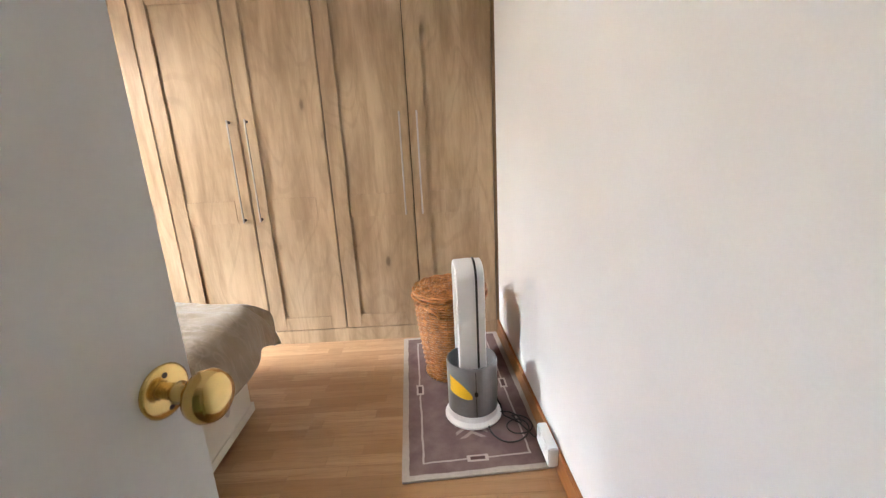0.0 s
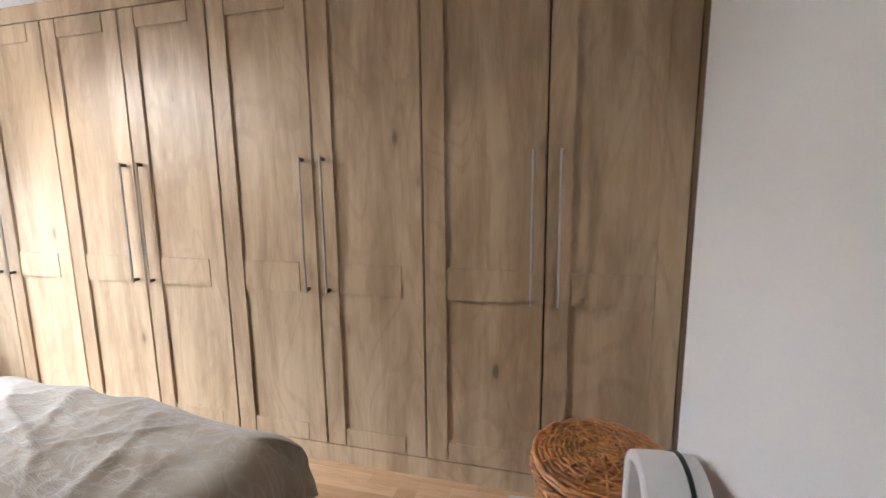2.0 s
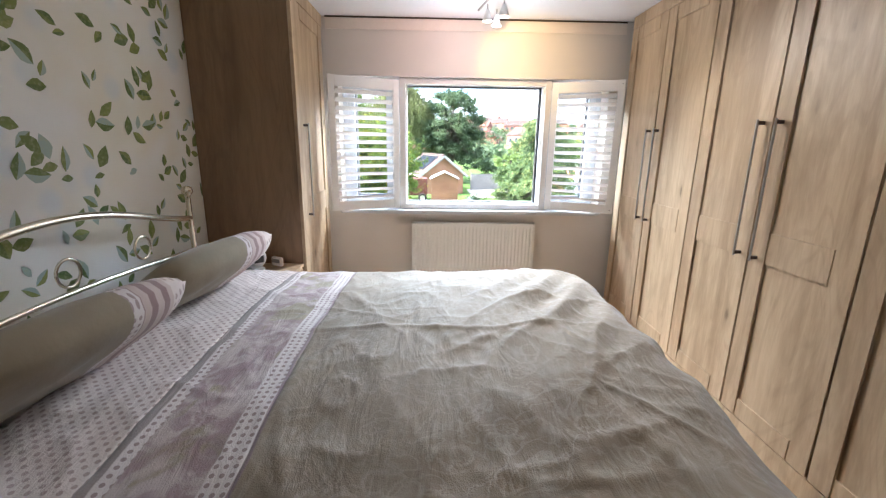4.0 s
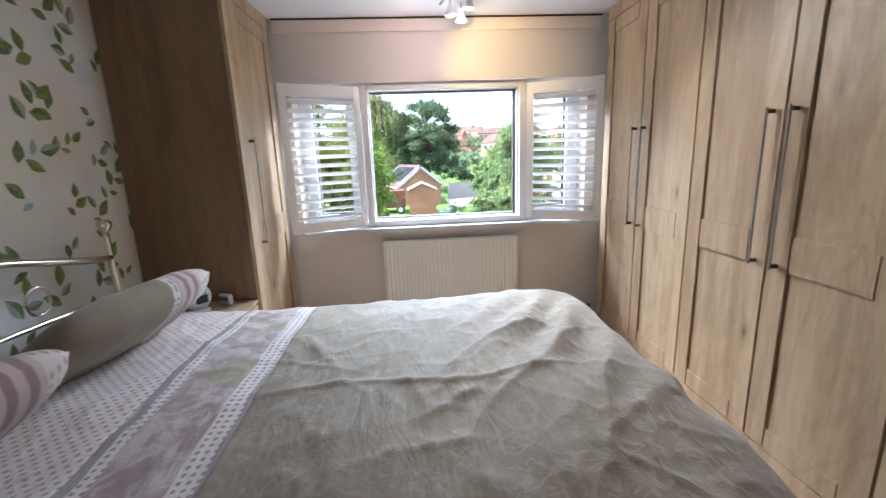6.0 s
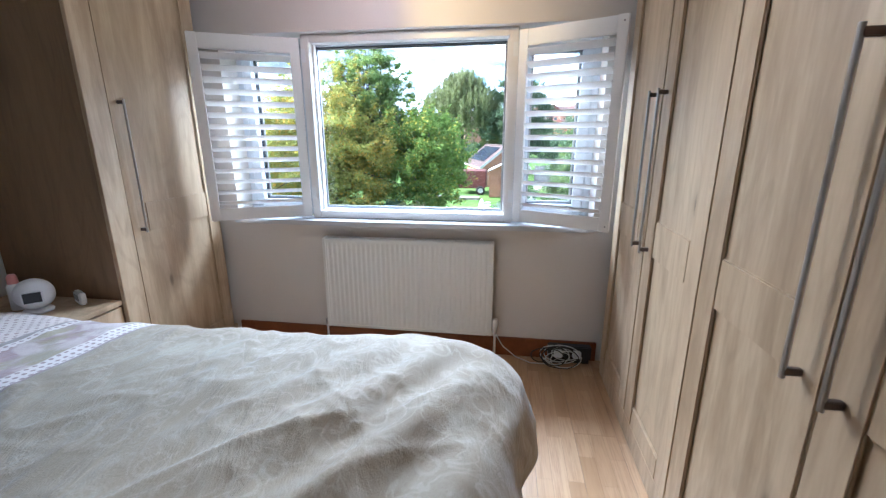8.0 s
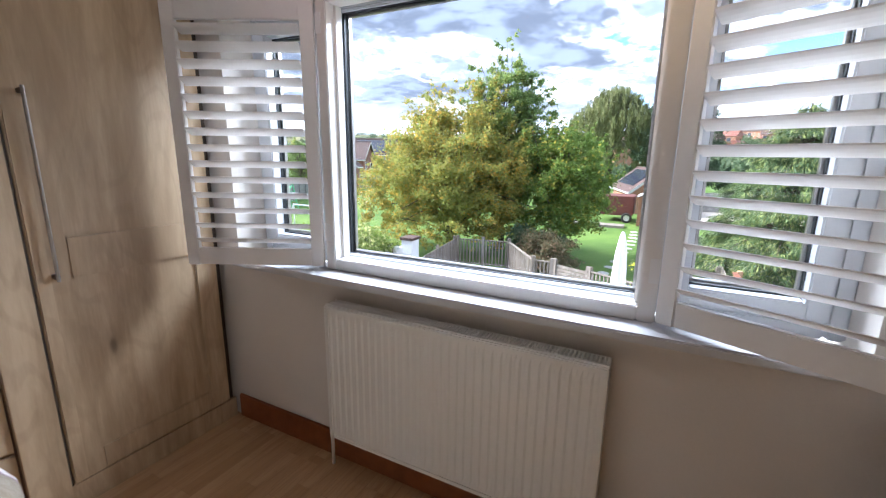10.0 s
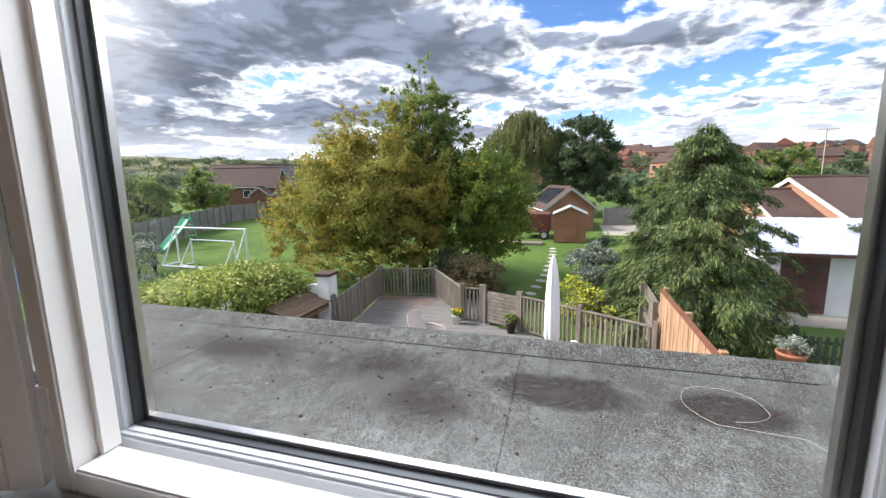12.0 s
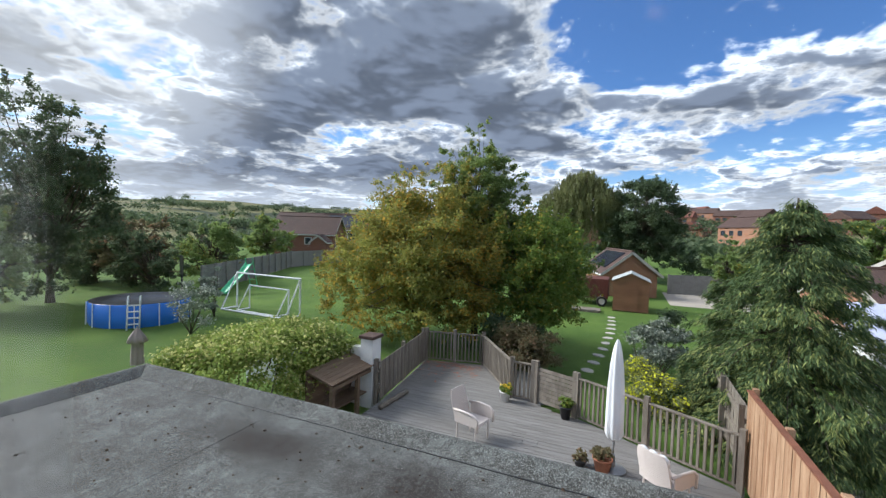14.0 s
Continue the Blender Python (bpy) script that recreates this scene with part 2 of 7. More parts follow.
M["upvc"] = plain("white_upvc", (0.60, 0.61, 0.63), 0.25, 0, 0.025, 4, 0.03)
M["sill"] = plain("gloss_sill", (0.56, 0.55, 0.55), 0.22, 0, 0.03, 5, 0.06)
M["shutter"] = plain("shutter_paint", (0.78, 0.74, 0.70), 0.4, 0, 0.03, 5, 0.05)
M["rubber"] = plain("black_gasket", (0.015, 0.016, 0.018), 0.5, 0, 0.2)
M["radiator"] = plain("radiator_enamel", (0.74, 0.71, 0.66), 0.35, 0, 0.03, 3, 0.04)
M["door_paint"] = plain("door_paint", (0.72, 0.70, 0.68), 0.5, 0, 0.03, 3, 0.12, fine=90)
M["brass"] = plain("polished_brass", (0.82, 0.60, 0.24), 0.16, 1.0, 0.12, 12, 0.05)
M["champagne"] = plain("champagne_metal", (0.80, 0.74, 0.60), 0.2, 1.0, 0.08, 12, 0.03)
M["white_plastic"] = plain("white_plastic", (0.80, 0.79, 0.78), 0.3, 0, 0.03, 5, 0.03)
M["grey_plastic"] = plain("grey_metal_paint", (0.27, 0.275, 0.285), 0.3, 0.4, 0.1, 5, 0.03)
M["black_plastic"] = plain("black_plastic", (0.02, 0.02, 0.022), 0.35, 0, 0.2)
M["yellow"] = plain("yellow_sticker", (0.85, 0.50, 0.02), 0.4, 0, 0.05)
M["pink"] = plain("pink_cap", (0.80, 0.34, 0.30), 0.4, 0, 0.05)
M["cream_base"] = plain("cream_divan", (0.72, 0.68, 0.60), 0.6, 0, 0.05, 6, 0.2, fine=150)
M["white_cable"] = plain("white_cable", (0.70, 0.68, 0.62), 0.5)
M["black_cable"] = plain("black_cable", (0.02, 0.02, 0.02), 0.5)


def glass_mat():
    """Clear pane: little gloss face on, more at a slant."""
    g = G("window_glass")
    t, gl, mx, lw = g.n("ShaderNodeBsdfTransparent"), g.n("ShaderNodeBsdfGlossy"), g.n("ShaderNodeMixShader"), g.n("ShaderNodeLayerWeight")
    gl.inputs["Roughness"].default_value = 0.0
    t.inputs[0].default_value = (0.975, 0.985, 0.985, 1)
    lw.inputs["Blend"].default_value = 0.5
    g.l(g.math("ADD", 0.012, g.math("MULTIPLY", g.math("POWER", lw.outputs["Facing"], 5.0), 0.6)), mx.inputs[0])
    g.l(t.outputs[0], mx.inputs[1])
    g.l(gl.outputs[0], mx.inputs[2])
    g.l(mx.outputs[0], g.nt.nodes["Material Output"].inputs[0])
    return g.m


M["glass"] = glass_mat()


def laminate():
    """Beech strips printed on each board; every board takes its own stretch of the print."""
    g = G("beech_laminate")
    v = g.shift_by(g.rnd(), (9.0, 0.0, 0.0))
    b = g.n("ShaderNodeTexBrick")
    g.l(v, b.inputs["Vector"])
    for k, val in (("Scale", 1.0), ("Mortar Size", 0.0009), ("Mortar Smooth", 0.3), ("Brick Width", 0.42), ("Row Height", 0.065)):
        b.inputs[k].default_value = val
    b.offset, b.offset_frequency = 0.37, 2
    b.inputs["Color1"].default_value, b.inputs["Color2"].default_value = (0, 0, 0, 1), (1, 1, 1, 1)
    b.inputs["Mortar"].default_value = (0.5, 0.5, 0.5, 1)
    col = g.mix(b.outputs["Color"], (0.40, 0.235, 0.115), (0.55, 0.355, 0.20))
    grain = g.noise(30, 5, 0.65, g.at((0.07, 1, 1), src=v), 0.4)
    fine = g.noise(160, 3, 0.6, g.at((0.06, 1, 1), src=v))
    col = g.mix(g.step(g.math("ADD", g.math("MULTIPLY", grain, 0.6), g.math("MULTIPLY", fine, 0.4)), 0.4, 0.75), col, (0.33, 0.18, 0.085))
    col = g.mix(g.math("MULTIPLY", b.outputs["Fac"], 0.5), col, (0.2, 0.11, 0.05))
    g.bump(fine, 0.05, 0.0004)
    return g.done(col, g.math("ADD", 0.27, g.math("MULTIPLY", grain, 0.12)), 0, 0.45)


M["laminate"] = laminate()


def wallpaper():
    """Cream paper with pale watery blots; the print lies in the x-z plane."""
    g = G("leaf_wallpaper")
    o = g.xyz()
    flat = g.n("ShaderNodeCombineXYZ")
    g.l(o[0], flat.inputs[0])
    g.l(o[2], flat.inputs[1])
    base = g.mix(g.step(g.noise(2.2, 2, 0.5, flat.outputs[0]), 0.35, 0.65), (0.74, 0.69, 0.58), (0.78, 0.77, 0.73))
    pale = g.step(g.voro(4.2, g.at(loc=(3.1, 1.7, 0), src=flat.outputs[0])), 0.34, 0.12)
    base = g.mix(g.math("MULTIPLY", pale, 0.55), base, (0.60, 0.66, 0.70))
    g.bump(g.noise(150, 3), 0.15, 0.0006)
    return g.done(base, 0.6, 0, 0.35)


M["wallpaper"] = wallpaper()


def leaf_ink():
    """Printed greens: each half leaf its own shade, some faded blue-green."""
    g = G("leaf_ink")
    r = g.island()
    col = g.mix(g.math("FRACT", g.math("MULTIPLY", r, 5.7)), (0.085, 0.14, 0.035), (0.25, 0.28, 0.07))
    col = g.mix(g.step(g.math("FRACT", g.math("MULTIPLY", r, 13.1)), 0.78, 0.80), col, (0.34, 0.42, 0.36))
    col = g.mix(g.math("MULTIPLY", g.step(g.noise(60, 3), 0.45, 0.7), 0.4), col, (0.42, 0.42, 0.25))
    return g.done(col, 0.6, 0, 0.35)


M["leaf_ink"] = leaf_ink()


def duvet_cloth():
    """Bands across the bed: dotted white, grey, lace, mauve print, lace, then olive damask to the foot."""
    g = G("duvet_cloth")
    o = g.xyz()
    y = g.math("ADD", o[1], g.math("MULTIPLY", g.math("SUBTRACT", g.noise(3.0, 2), 0.5), 0.05))
    flat = g.n("ShaderNodeCombineXYZ")
    g.l(o[0], flat.inputs[0])
    g.l(o[1], flat.inputs[1])
    fv = flat.outputs[0]
    dots = g.step(g.voro(38, g.at(rot=(0, 0, 0.78), src=fv), rnd=0.0), 0.30, 0.22)
    dotted = g.mix(dots, (0.66, 0.58, 0.54), (0.40, 0.31, 0.28))
    damask = g.mix(g.step(g.noise(1.3, 2, 0.5, fv), 0.35, 0.65), (0.225, 0.176, 0.120), (0.29, 0.236, 0.170))
    ring = g.math("ABSOLUTE", g.math("SUBTRACT", g.voro(9, fv), 0.30))
    curl = g.math("ABSOLUTE", g.math("SUBTRACT", g.noise(7.5, 2, 0.5, fv, 1.6), 0.5))
    damask = g.mix(g.math("MULTIPLY", g.step(ring, 0.06, 0.02), 0.22), damask, (0.46, 0.395, 0.325))
    damask = g.mix(g.math("MULTIPLY", g.step(curl, 0.035, 0.01), 0.24), damask, (0.46, 0.395, 0.325))
    # sheen of the brushed cloth, put into the colour as lighter blotches
    damask = g.mix(g.math("MULTIPLY", g.step(g.noise(6.5, 5, 0.65, fv, 0.5), 0.48, 0.66), 0.55), damask, (0.35, 0.305, 0.24))
    mauve = g.mix(g.step(g.noise(9, 3, 0.6, fv, 0.8), 0.4, 0.6), (0.34, 0.245, 0.245), (0.52, 0.445, 0.425))
    mauve = g.mix(g.step(g.noise(5, 3, 0.6, fv, 0.5), 0.5, 0.62), mauve, (0.33, 0.28, 0.19))
    hole = g.step(g.voro(40, fv, rnd=0.0), 0.30, 0.24)
    lace = g.mix(hole, (0.68, 0.62, 0.60), (0.33, 0.25, 0.24))

    def band(a, b):
        return g.math("MULTIPLY", g.step(y, a - 0.003, a + 0.003), g.step(y, b + 0.003, b - 0.003))

    col = damask
    col = g.mix(g.step(y, 0.462, 0.456), col, dotted)
    for a, b, c in ((0.456, 0.485, (0.30, 0.26, 0.24)), (0.485, 0.525, lace), (0.525, 0.735, mauve), (0.735, 0.805, lace), (0.805, 0.815, (0.28, 0.20, 0.21))):
        col = g.mix(band(a, b), col, c)
    weave = g.noise(260, 2, 0.5)
    crease = g.noise(7, 5, 0.6, g.at((0.55, 1.5, 1)), 0.8)
    g.bump(g.math("ADD", g.math("MULTIPLY", weave, 0.1), crease), 0.6, 0.02)
    g.b.inputs["Sheen Weight"].default_value = 0.25
    return g.done(col, 0.72, 0, 0.25)


def pillow_cloth():
    g = G("pillow_cloth")
    o = g.xyz()
    x = g.math("MULTIPLY", o[0], -1.0)
    fv = g.at((1, 1, 0.0))
    damask = g.mix(g.step(g.noise(2.3, 2, 0.5), 0.35, 0.65), (0.27, 0.225, 0.15), (0.34, 0.29, 0.205))
    stripe = g.mix(g.step(g.math("SINE", g.math("MULTIPLY", o[0], 110.0)), -0.2, 0.3), (0.55, 0.44, 0.40), (0.30, 0.20, 0.19))
    dots = g.step(g.voro(38, fv, rnd=0.0), 0.30, 0.22)
    dotted = g.mix(dots, (0.66, 0.58, 0.54), (0.42, 0.33, 0.30))
    hole = g.step(g.voro(42, fv, rnd=0.0), 0.30, 0.24)
    lace = g.mix(hole, (0.68, 0.62, 0.60), (0.36, 0.28, 0.27))
    col = g.mix(g.step(x, 0.068, 0.072), damask, lace)
    col = g.mix(g.step(x, 0.108, 0.112), col, stripe)
    col = g.mix(g.step(x, 0.248, 0.252), col, dotted)
    g.bump(g.noise(10, 4, 0.6), 0.4, 0.01)
    g.b.inputs["Sheen Weight"].default_value = 0.25
    return g.done(col, 0.75, 0, 0.25)


M["duvet"], M["pillow"] = duvet_cloth(), pillow_cloth()


def rug_cloth():
    """Mauve pile with a pale border, a thin inner frame and small motifs; 0.66 by 1.3 m about the origin."""
    g = G("rug_pile")
    o = g.xyz()
    wob = g.math("MULTIPLY", g.math("SUBTRACT", g.noise(12, 2), 0.5), 0.012)
    ax, ay = g.math("ADD", g.math("ABSOLUTE", o[0]), wob), g.math("ADD", g.math("ABSOLUTE", o[1]), wob)
    d = g.math("MINIMUM", g.math("SUBTRACT", 0.33, ax), g.math("SUBTRACT", 0.65, ay))
    col = g.mix(g.step(g.noise(7, 4, 0.6), 0.35, 0.65), (0.155, 0.105, 0.105), (0.215, 0.155, 0.15))
    line = g.step(g.math("ABSOLUTE", g.math("SUBTRACT", d, 0.095)), 0.006, 0.003)
    key = g.math("MULTIPLY", g.step(g.math("SUBTRACT", ax, 0.07), 0.01, 0.0), g.step(ay, 0.43, 0.42))
    zig = g.step(g.math("SINE", g.math("ADD", g.math("MULTIPLY", o[1], 110.0), g.math("MULTIPLY", ax, 90.0))), 0.15, 0.45)
    col = g.mix(g.math("MULTIPLY", line, 0.85), col, (0.50, 0.44, 0.41))
    col = g.mix(g.math("MULTIPLY", g.math("MULTIPLY", key, zig), 0.6), col, (0.46, 0.40, 0.38))
    m1 = g.math("MULTIPLY", g.step(g.math("ABSOLUTE", g.math("SUBTRACT", d, 0.095)), 0.022, 0.018), g.step(g.math("MINIMUM", ax, ay), 0.05, 0.045))
    m2 = g.math("MULTIPLY", g.step(g.math("ABSOLUTE", g.math("SUBTRACT", d, 0.095)), 0.012, 0.008), g.step(g.math("MINIMUM", ax, ay), 0.036, 0.03))
    col = g.mix(m1, col, (0.50, 0.44, 0.41))
    col = g.mix(m2, col, (0.10, 0.06, 0.06))
    col = g.mix(g.step(d, 0.033, 0.029), col, g.mix(g.noise(60, 2), (0.40, 0.36, 0.32), (0.52, 0.47, 0.42)))
    g.bump(g.noise(190, 3), 0.6, 0.003)
    return g.done(col, 0.95, 0, 0.1)


M["rug"] = rug_cloth()
M["wicker"] = plain("willow_wicker", (0.47, 0.20, 0.065), 0.34, 0, 0.5, 25, 0.3, 0.001)
M["sockets"] = M["white_plastic"]


def glow(name, c, s):
    g = G(name)
    g.b.inputs["Emission Color"].default_value = (*c, 1)
    g.b.inputs["Emission Strength"].default_value = s
    return g.done(c, 0.3)


M["bulb"] = glow("lit_bulb", (1.0, 0.55, 0.35), 0.8)


def leaf_mat(name, a, b, c=None, share=0.25, trans=0.45):
    """Leaves: each takes its own shade between a and b, some of them c."""
    g = G(name)
    r = g.island()
    col = g.mix(g.math("FRACT", g.math("MULTIPLY", r, 7.31)), a, b)
    big = g.noise(0.55, 2, 0.5)
    col = g.mix(g.math("MULTIPLY", g.step(big, 0.4, 0.62), 0.55), col, tuple(x * 0.62 for x in a))
    if c:
        pick = g.step(g.math("ADD", r, g.math("MULTIPLY", g.math("SUBTRACT", g.noise(0.4, 2), 0.5), 0.9)), 1 - share, 1 - share + 0.02)
        col = g.mix(pick, col, c)
    g.done(col, 0.6, 0, 0.25)
    t, mx = g.n("ShaderNodeBsdfTranslucent"), g.n("ShaderNodeMixShader")
    g.l(col, t.inputs[0])
    mx.inputs[0].default_value = trans
    g.l(g.b.outputs[0], mx.inputs[1])
    g.l(t.outputs[0], mx.inputs[2])
    g.l(mx.outputs[0], g.nt.nodes["Material Output"].inputs[0])
    return g.m


M["leaf_gold"] = leaf_mat("autumn_leaves", (0.40, 0.37, 0.09), (0.23, 0.29, 0.08), (0.58, 0.36, 0.065), 0.17, 0.56)
M["leaf_green"] = leaf_mat("green_leaves", (0.20, 0.29, 0.10), (0.30, 0.38, 0.12), (0.42, 0.37, 0.07), 0.07, 0.55)
M["leaf_bright"] = leaf_mat("fresh_green_leaves", (0.222, 0.312, 0.065), (0.151, 0.231, 0.056), (0.50, 0.40, 0.07), 0.13, 0.55)
M["leaf_dark"] = leaf_mat("dark_leaves", (0.10, 0.15, 0.08), (0.165, 0.21, 0.105), None, 0.25, 0.5)
M["leaf_willow"] = leaf_mat("willow_leaves", (0.242, 0.252, 0.101), (0.172, 0.202, 0.081))
M["leaf_conifer"] = leaf_mat("conifer_sprays", (0.070, 0.120, 0.050), (0.155, 0.215, 0.075), (0.30, 0.34, 0.11), 0.24, 0.3)
M["leaf_ivy"] = leaf_mat("ivy_leaves", (0.22, 0.31, 0.065), (0.42, 0.48, 0.13), (0.62, 0.60, 0.24), 0.18)
M["leaf_shrub"] = leaf_mat("dusky_shrub_leaves", (0.172, 0.161, 0.081), (0.242, 0.202, 0.111), (0.322, 0.202, 0.121), 0.2)
M["leaf_yellow"] = leaf_mat("variegated_leaves", (0.202, 0.242, 0.101), (0.322, 0.343, 0.142), (0.800, 0.800, 0.060), 0.34)
M["leaf_grey"] = leaf_mat("silvery_leaves", (0.242, 0.282, 0.222), (0.403, 0.443, 0.363), (0.645, 0.666, 0.564), 0.2)
M["flower_yellow"] = plain("yellow_petals", (0.75, 0.55, 0.03), 0.6)
M["flower_red"] = plain("red_petals", (0.5, 0.03, 0.03), 0.6)
M["bark"] = plain("bark", (0.085, 0.065, 0.045), 0.9, 0, 0.4, 6, 0.8, 0.01, (1, 1, 0.25))


def grass_ground():
    """Lawn nearby; fields with hedges farther out."""
    g = G("ground_grass")
    near = g.mix(g.step(g.noise(0.35, 4, 0.6), 0.35, 0.68), (0.075, 0.135, 0.028), (0.13, 0.205, 0.042))
    near = g.mix(g.math("MULTIPLY", g.step(g.noise(26, 3, 0.6), 0.4, 0.7), 0.4), near, (0.045, 0.085, 0.018))
    near = g.mix(g.math("MULTIPLY", g.step(g.noise(1.6, 4, 0.6), 0.58, 0.75), 0.35), near, (0.14, 0.15, 0.05))
    field = g.mix(g.voro(0.012, out="Color"), (0.11, 0.13, 0.05), (0.20, 0.18, 0.09), "MIX")
    hedge = g.step(g.voro(0.012, feature="DISTANCE_TO_EDGE"), 0.045, 0.02)
    field = g.mix(hedge, field, (0.04, 0.055, 0.03))
    o = g.xyz()
    d = g.math("SQRT", g.math("ADD", g.math("MULTIPLY", o[0], o[0]), g.math("MULTIPLY", o[1], o[1])))
    far = g.step(d, 70.0, 120.0)
    col = g.mix(far, near, field)
    g.bump(g.math("ADD", g.noise(40, 4, 0.7), g.noise(9, 2)), 0.7, 0.03)
    return g.done(col, 0.9, 0, 0.15)


M["grass"] = grass_ground()


def felt():
    """Grey mineral felt with damp stains, moss dust and faint lap seams."""
    g = G("roofing_felt")
    grit = g.noise(75, 5, 0.8)
    base = g.mix(g.step(g.noise(1.1, 5, 0.62), 0.35, 0.68), (0.060, 0.063, 0.060), (0.130, 0.136, 0.130))
    base = g.mix(g.math("MULTIPLY", g.step(g.noise(2.0, 8, 0.72, g.at((1.0, 0.45, 1))), 0.50, 0.62), 0.75), base, (0.06, 0.056, 0.05))
    rough_patch = g.math("ADD", g.math("MULTIPLY", g.noise(3.2, 9, 0.78), 0.6), g.math("MULTIPLY", g.noise(19, 6, 0.8), 0.4))
    base = g.mix(g.math("MULTIPLY", g.step(rough_patch, 0.455, 0.56), 0.85), base, (0.040, 0.037, 0.033))
    o = g.xyz()

    def blot(x, y, rx, ry, soft=0.3):
        w = g.math("MULTIPLY", g.math("SUBTRACT", g.noise(3.0, 5, 0.6), 0.5), 1.0)
        a = g.math("DIVIDE", g.math("SUBTRACT", o[0], x), rx)
        b = g.math("DIVIDE", g.math("SUBTRACT", o[1], y), ry)
        d = g.math("ADD", g.math("SQRT", g.math("ADD", g.math("MULTIPLY", a, a), g.math("MULTIPLY", b, b))), w)
        return g.step(d, 1.0, 1.0 - soft)

    moss = g.math("MULTIPLY", g.step(g.voro(2.1), 0.07, 0.03), 0.9)
    base = g.mix(moss, base, (0.02, 0.02, 0.016))
    chip = g.step(g.voro(2.6, g.at(loc=(3, 7, 0))), 0.028, 0.016)
    base = g.mix(chip, base, (0.5, 0.48, 0.42))
    lump = g.noise(13, 8, 0.8)
    base = g.mix(g.math("MULTIPLY", g.step(lump, 0.50, 0.60), 0.65), base, (0.036, 0.035, 0.032))
    base = g.mix(g.math("MULTIPLY", g.step(lump, 0.46, 0.37), 0.55), base, (0.215, 0.222, 0.21))
    speck = g.step(grit, 0.50, 0.64)
    base = g.mix(g.math("MULTIPLY", speck, 0.75), base, (0.33, 0.34, 0.32))
    base = g.mix(g.math("MULTIPLY", g.step(grit, 0.49, 0.37), 0.8), base, (0.03, 0.03, 0.028))
    worn = g.math("ADD", 0.55, g.math("MULTIPLY", g.step(g.noise(24, 7, 0.8), 0.40, 0.55), 0.43))
    for args in ((-6.70, 2.95, 0.30, 0.42), (-6.70, 1.85, 0.30, 0.62), (-6.85, 0.3, 0.50, 0.8, 0.9), (-6.8, -1.2, 0.42, 1.2, 0.9), (-6.3, 0.9, 0.5, 0.5, 0.9)):
        base = g.mix(g.math("MULTIPLY", blot(*args), worn), base, (0.024, 0.019, 0.016))
    g.bump(g.math("ADD", grit, g.math("MULTIPLY", g.noise(6, 4), 0.8)), 0.6, 0.004)
    return g.done(base, 0.88, 0, 0.3)


M["felt"] = felt()
M["deck"] = wood("weathered_decking", (0.245, 0.235, 0.225), (0.155, 0.145, 0.135), "y", 1.0, 0.7, False)
M["grey_wood"] = wood("weathered_fence_timber", (0.27, 0.235, 0.195), (0.13, 0.108, 0.085), "z", 1.0, 0.8, True, bump=0.5)
M["new_fence"] = wood("orange_fence_boards", (0.50, 0.33, 0.205), (0.28, 0.145, 0.075), "z", 1.0, 0.75, True, bump=0.4)
M["fence_cap"] = plain("reddish_capping", (0.20, 0.075, 0.04), 0.7, 0, 0.3, 9, 0.4)
M["far_fence"] = wood("grey_panel_fence", (0.30, 0.285, 0.265), (0.19, 0.18, 0.165), "x", 0.6, 0.85, False)
M["store_roof"] = wood("brown_store_boards", (0.20, 0.135, 0.085), (0.11, 0.07, 0.045), "x", 1.0, 0.7, False)
M["render_white"] = plain("white_render", (0.72, 0.72, 0.71), 0.85, 0, 0.1, 1.5, 0.4, 0.004)
M["shed_wood"] = wood("red_brown_shed_boards", (0.30, 0.15, 0.085), (0.19, 0.085, 0.048), "y", 0.7, 0.8, False)
M["wicker_white"] = plain("pale_woven_resin", (0.60, 0.53, 0.49), 0.55, 0, 0.12, 30, 0.5, 0.004)
M["canvas"] = plain("white_canvas", (0.74, 0.75, 0.77), 0.8, 0, 0.06, 4, 0.4, 0.004, (1, 1, 0.2))
M["canvas_grey"] = plain("mauve_grey_canvas", (0.33, 0.27, 0.25), 0.85, 0, 0.12, 4, 0.4)
M["terracotta"] = plain("terracotta", (0.38, 0.15, 0.085), 0.8, 0, 0.18, 8, 0.3)
M["stone"] = plain("garden_stone", (0.50, 0.47, 0.42), 0.85, 0, 0.2, 7, 0.5, 0.004)
M["paving"] = plain("pale_paving", (0.36, 0.32, 0.27), 0.9, 0, 0.2, 3, 0.4)
M["gravel"] = plain("pale_drive", (0.42, 0.37, 0.31), 0.95, 0, 0.2, 6, 0.5)
M["white_tube"] = plain("white_goal_tube", (0.78, 0.78, 0.78), 0.4)
M["pool_blue"] = plain("blue_pool_liner", (0.02, 0.17, 0.62), 0.45, 0, 0.12, 2)
M["slide_green"] = plain("green_slide", (0.10, 0.55, 0.27), 0.4, 0, 0.1)
M["canopy"] = plain("pale_blue_sheeting", (0.50, 0.53, 0.68), 0.35, 0, 0.08, 1.5)
M["brown_door"] = plain("dark_brown_boards", (0.085, 0.030, 0.022), 0.6, 0, 0.25, 4, 0.3)
M["green_paint"] = plain("dark_green_paint", (0.020, 0.045, 0.018), 0.7)
M["solar"] = plain("solar_glass", (0.03, 0.035, 0.05), 0.12)
M["tyre"] = plain("tyre_rubber", (0.015, 0.015, 0.015), 0.8)
M["rust"] = plain("rusty_red", (0.12, 0.035, 0.025), 0.8, 0, 0.35, 4)
M["pale_roof"] = plain("pale_felt_roof", (0.42, 0.44, 0.43), 0.85)
M["dark_window"] = plain("dark_pane", (0.04, 0.05, 0.06), 0.08, 0, 0.1)
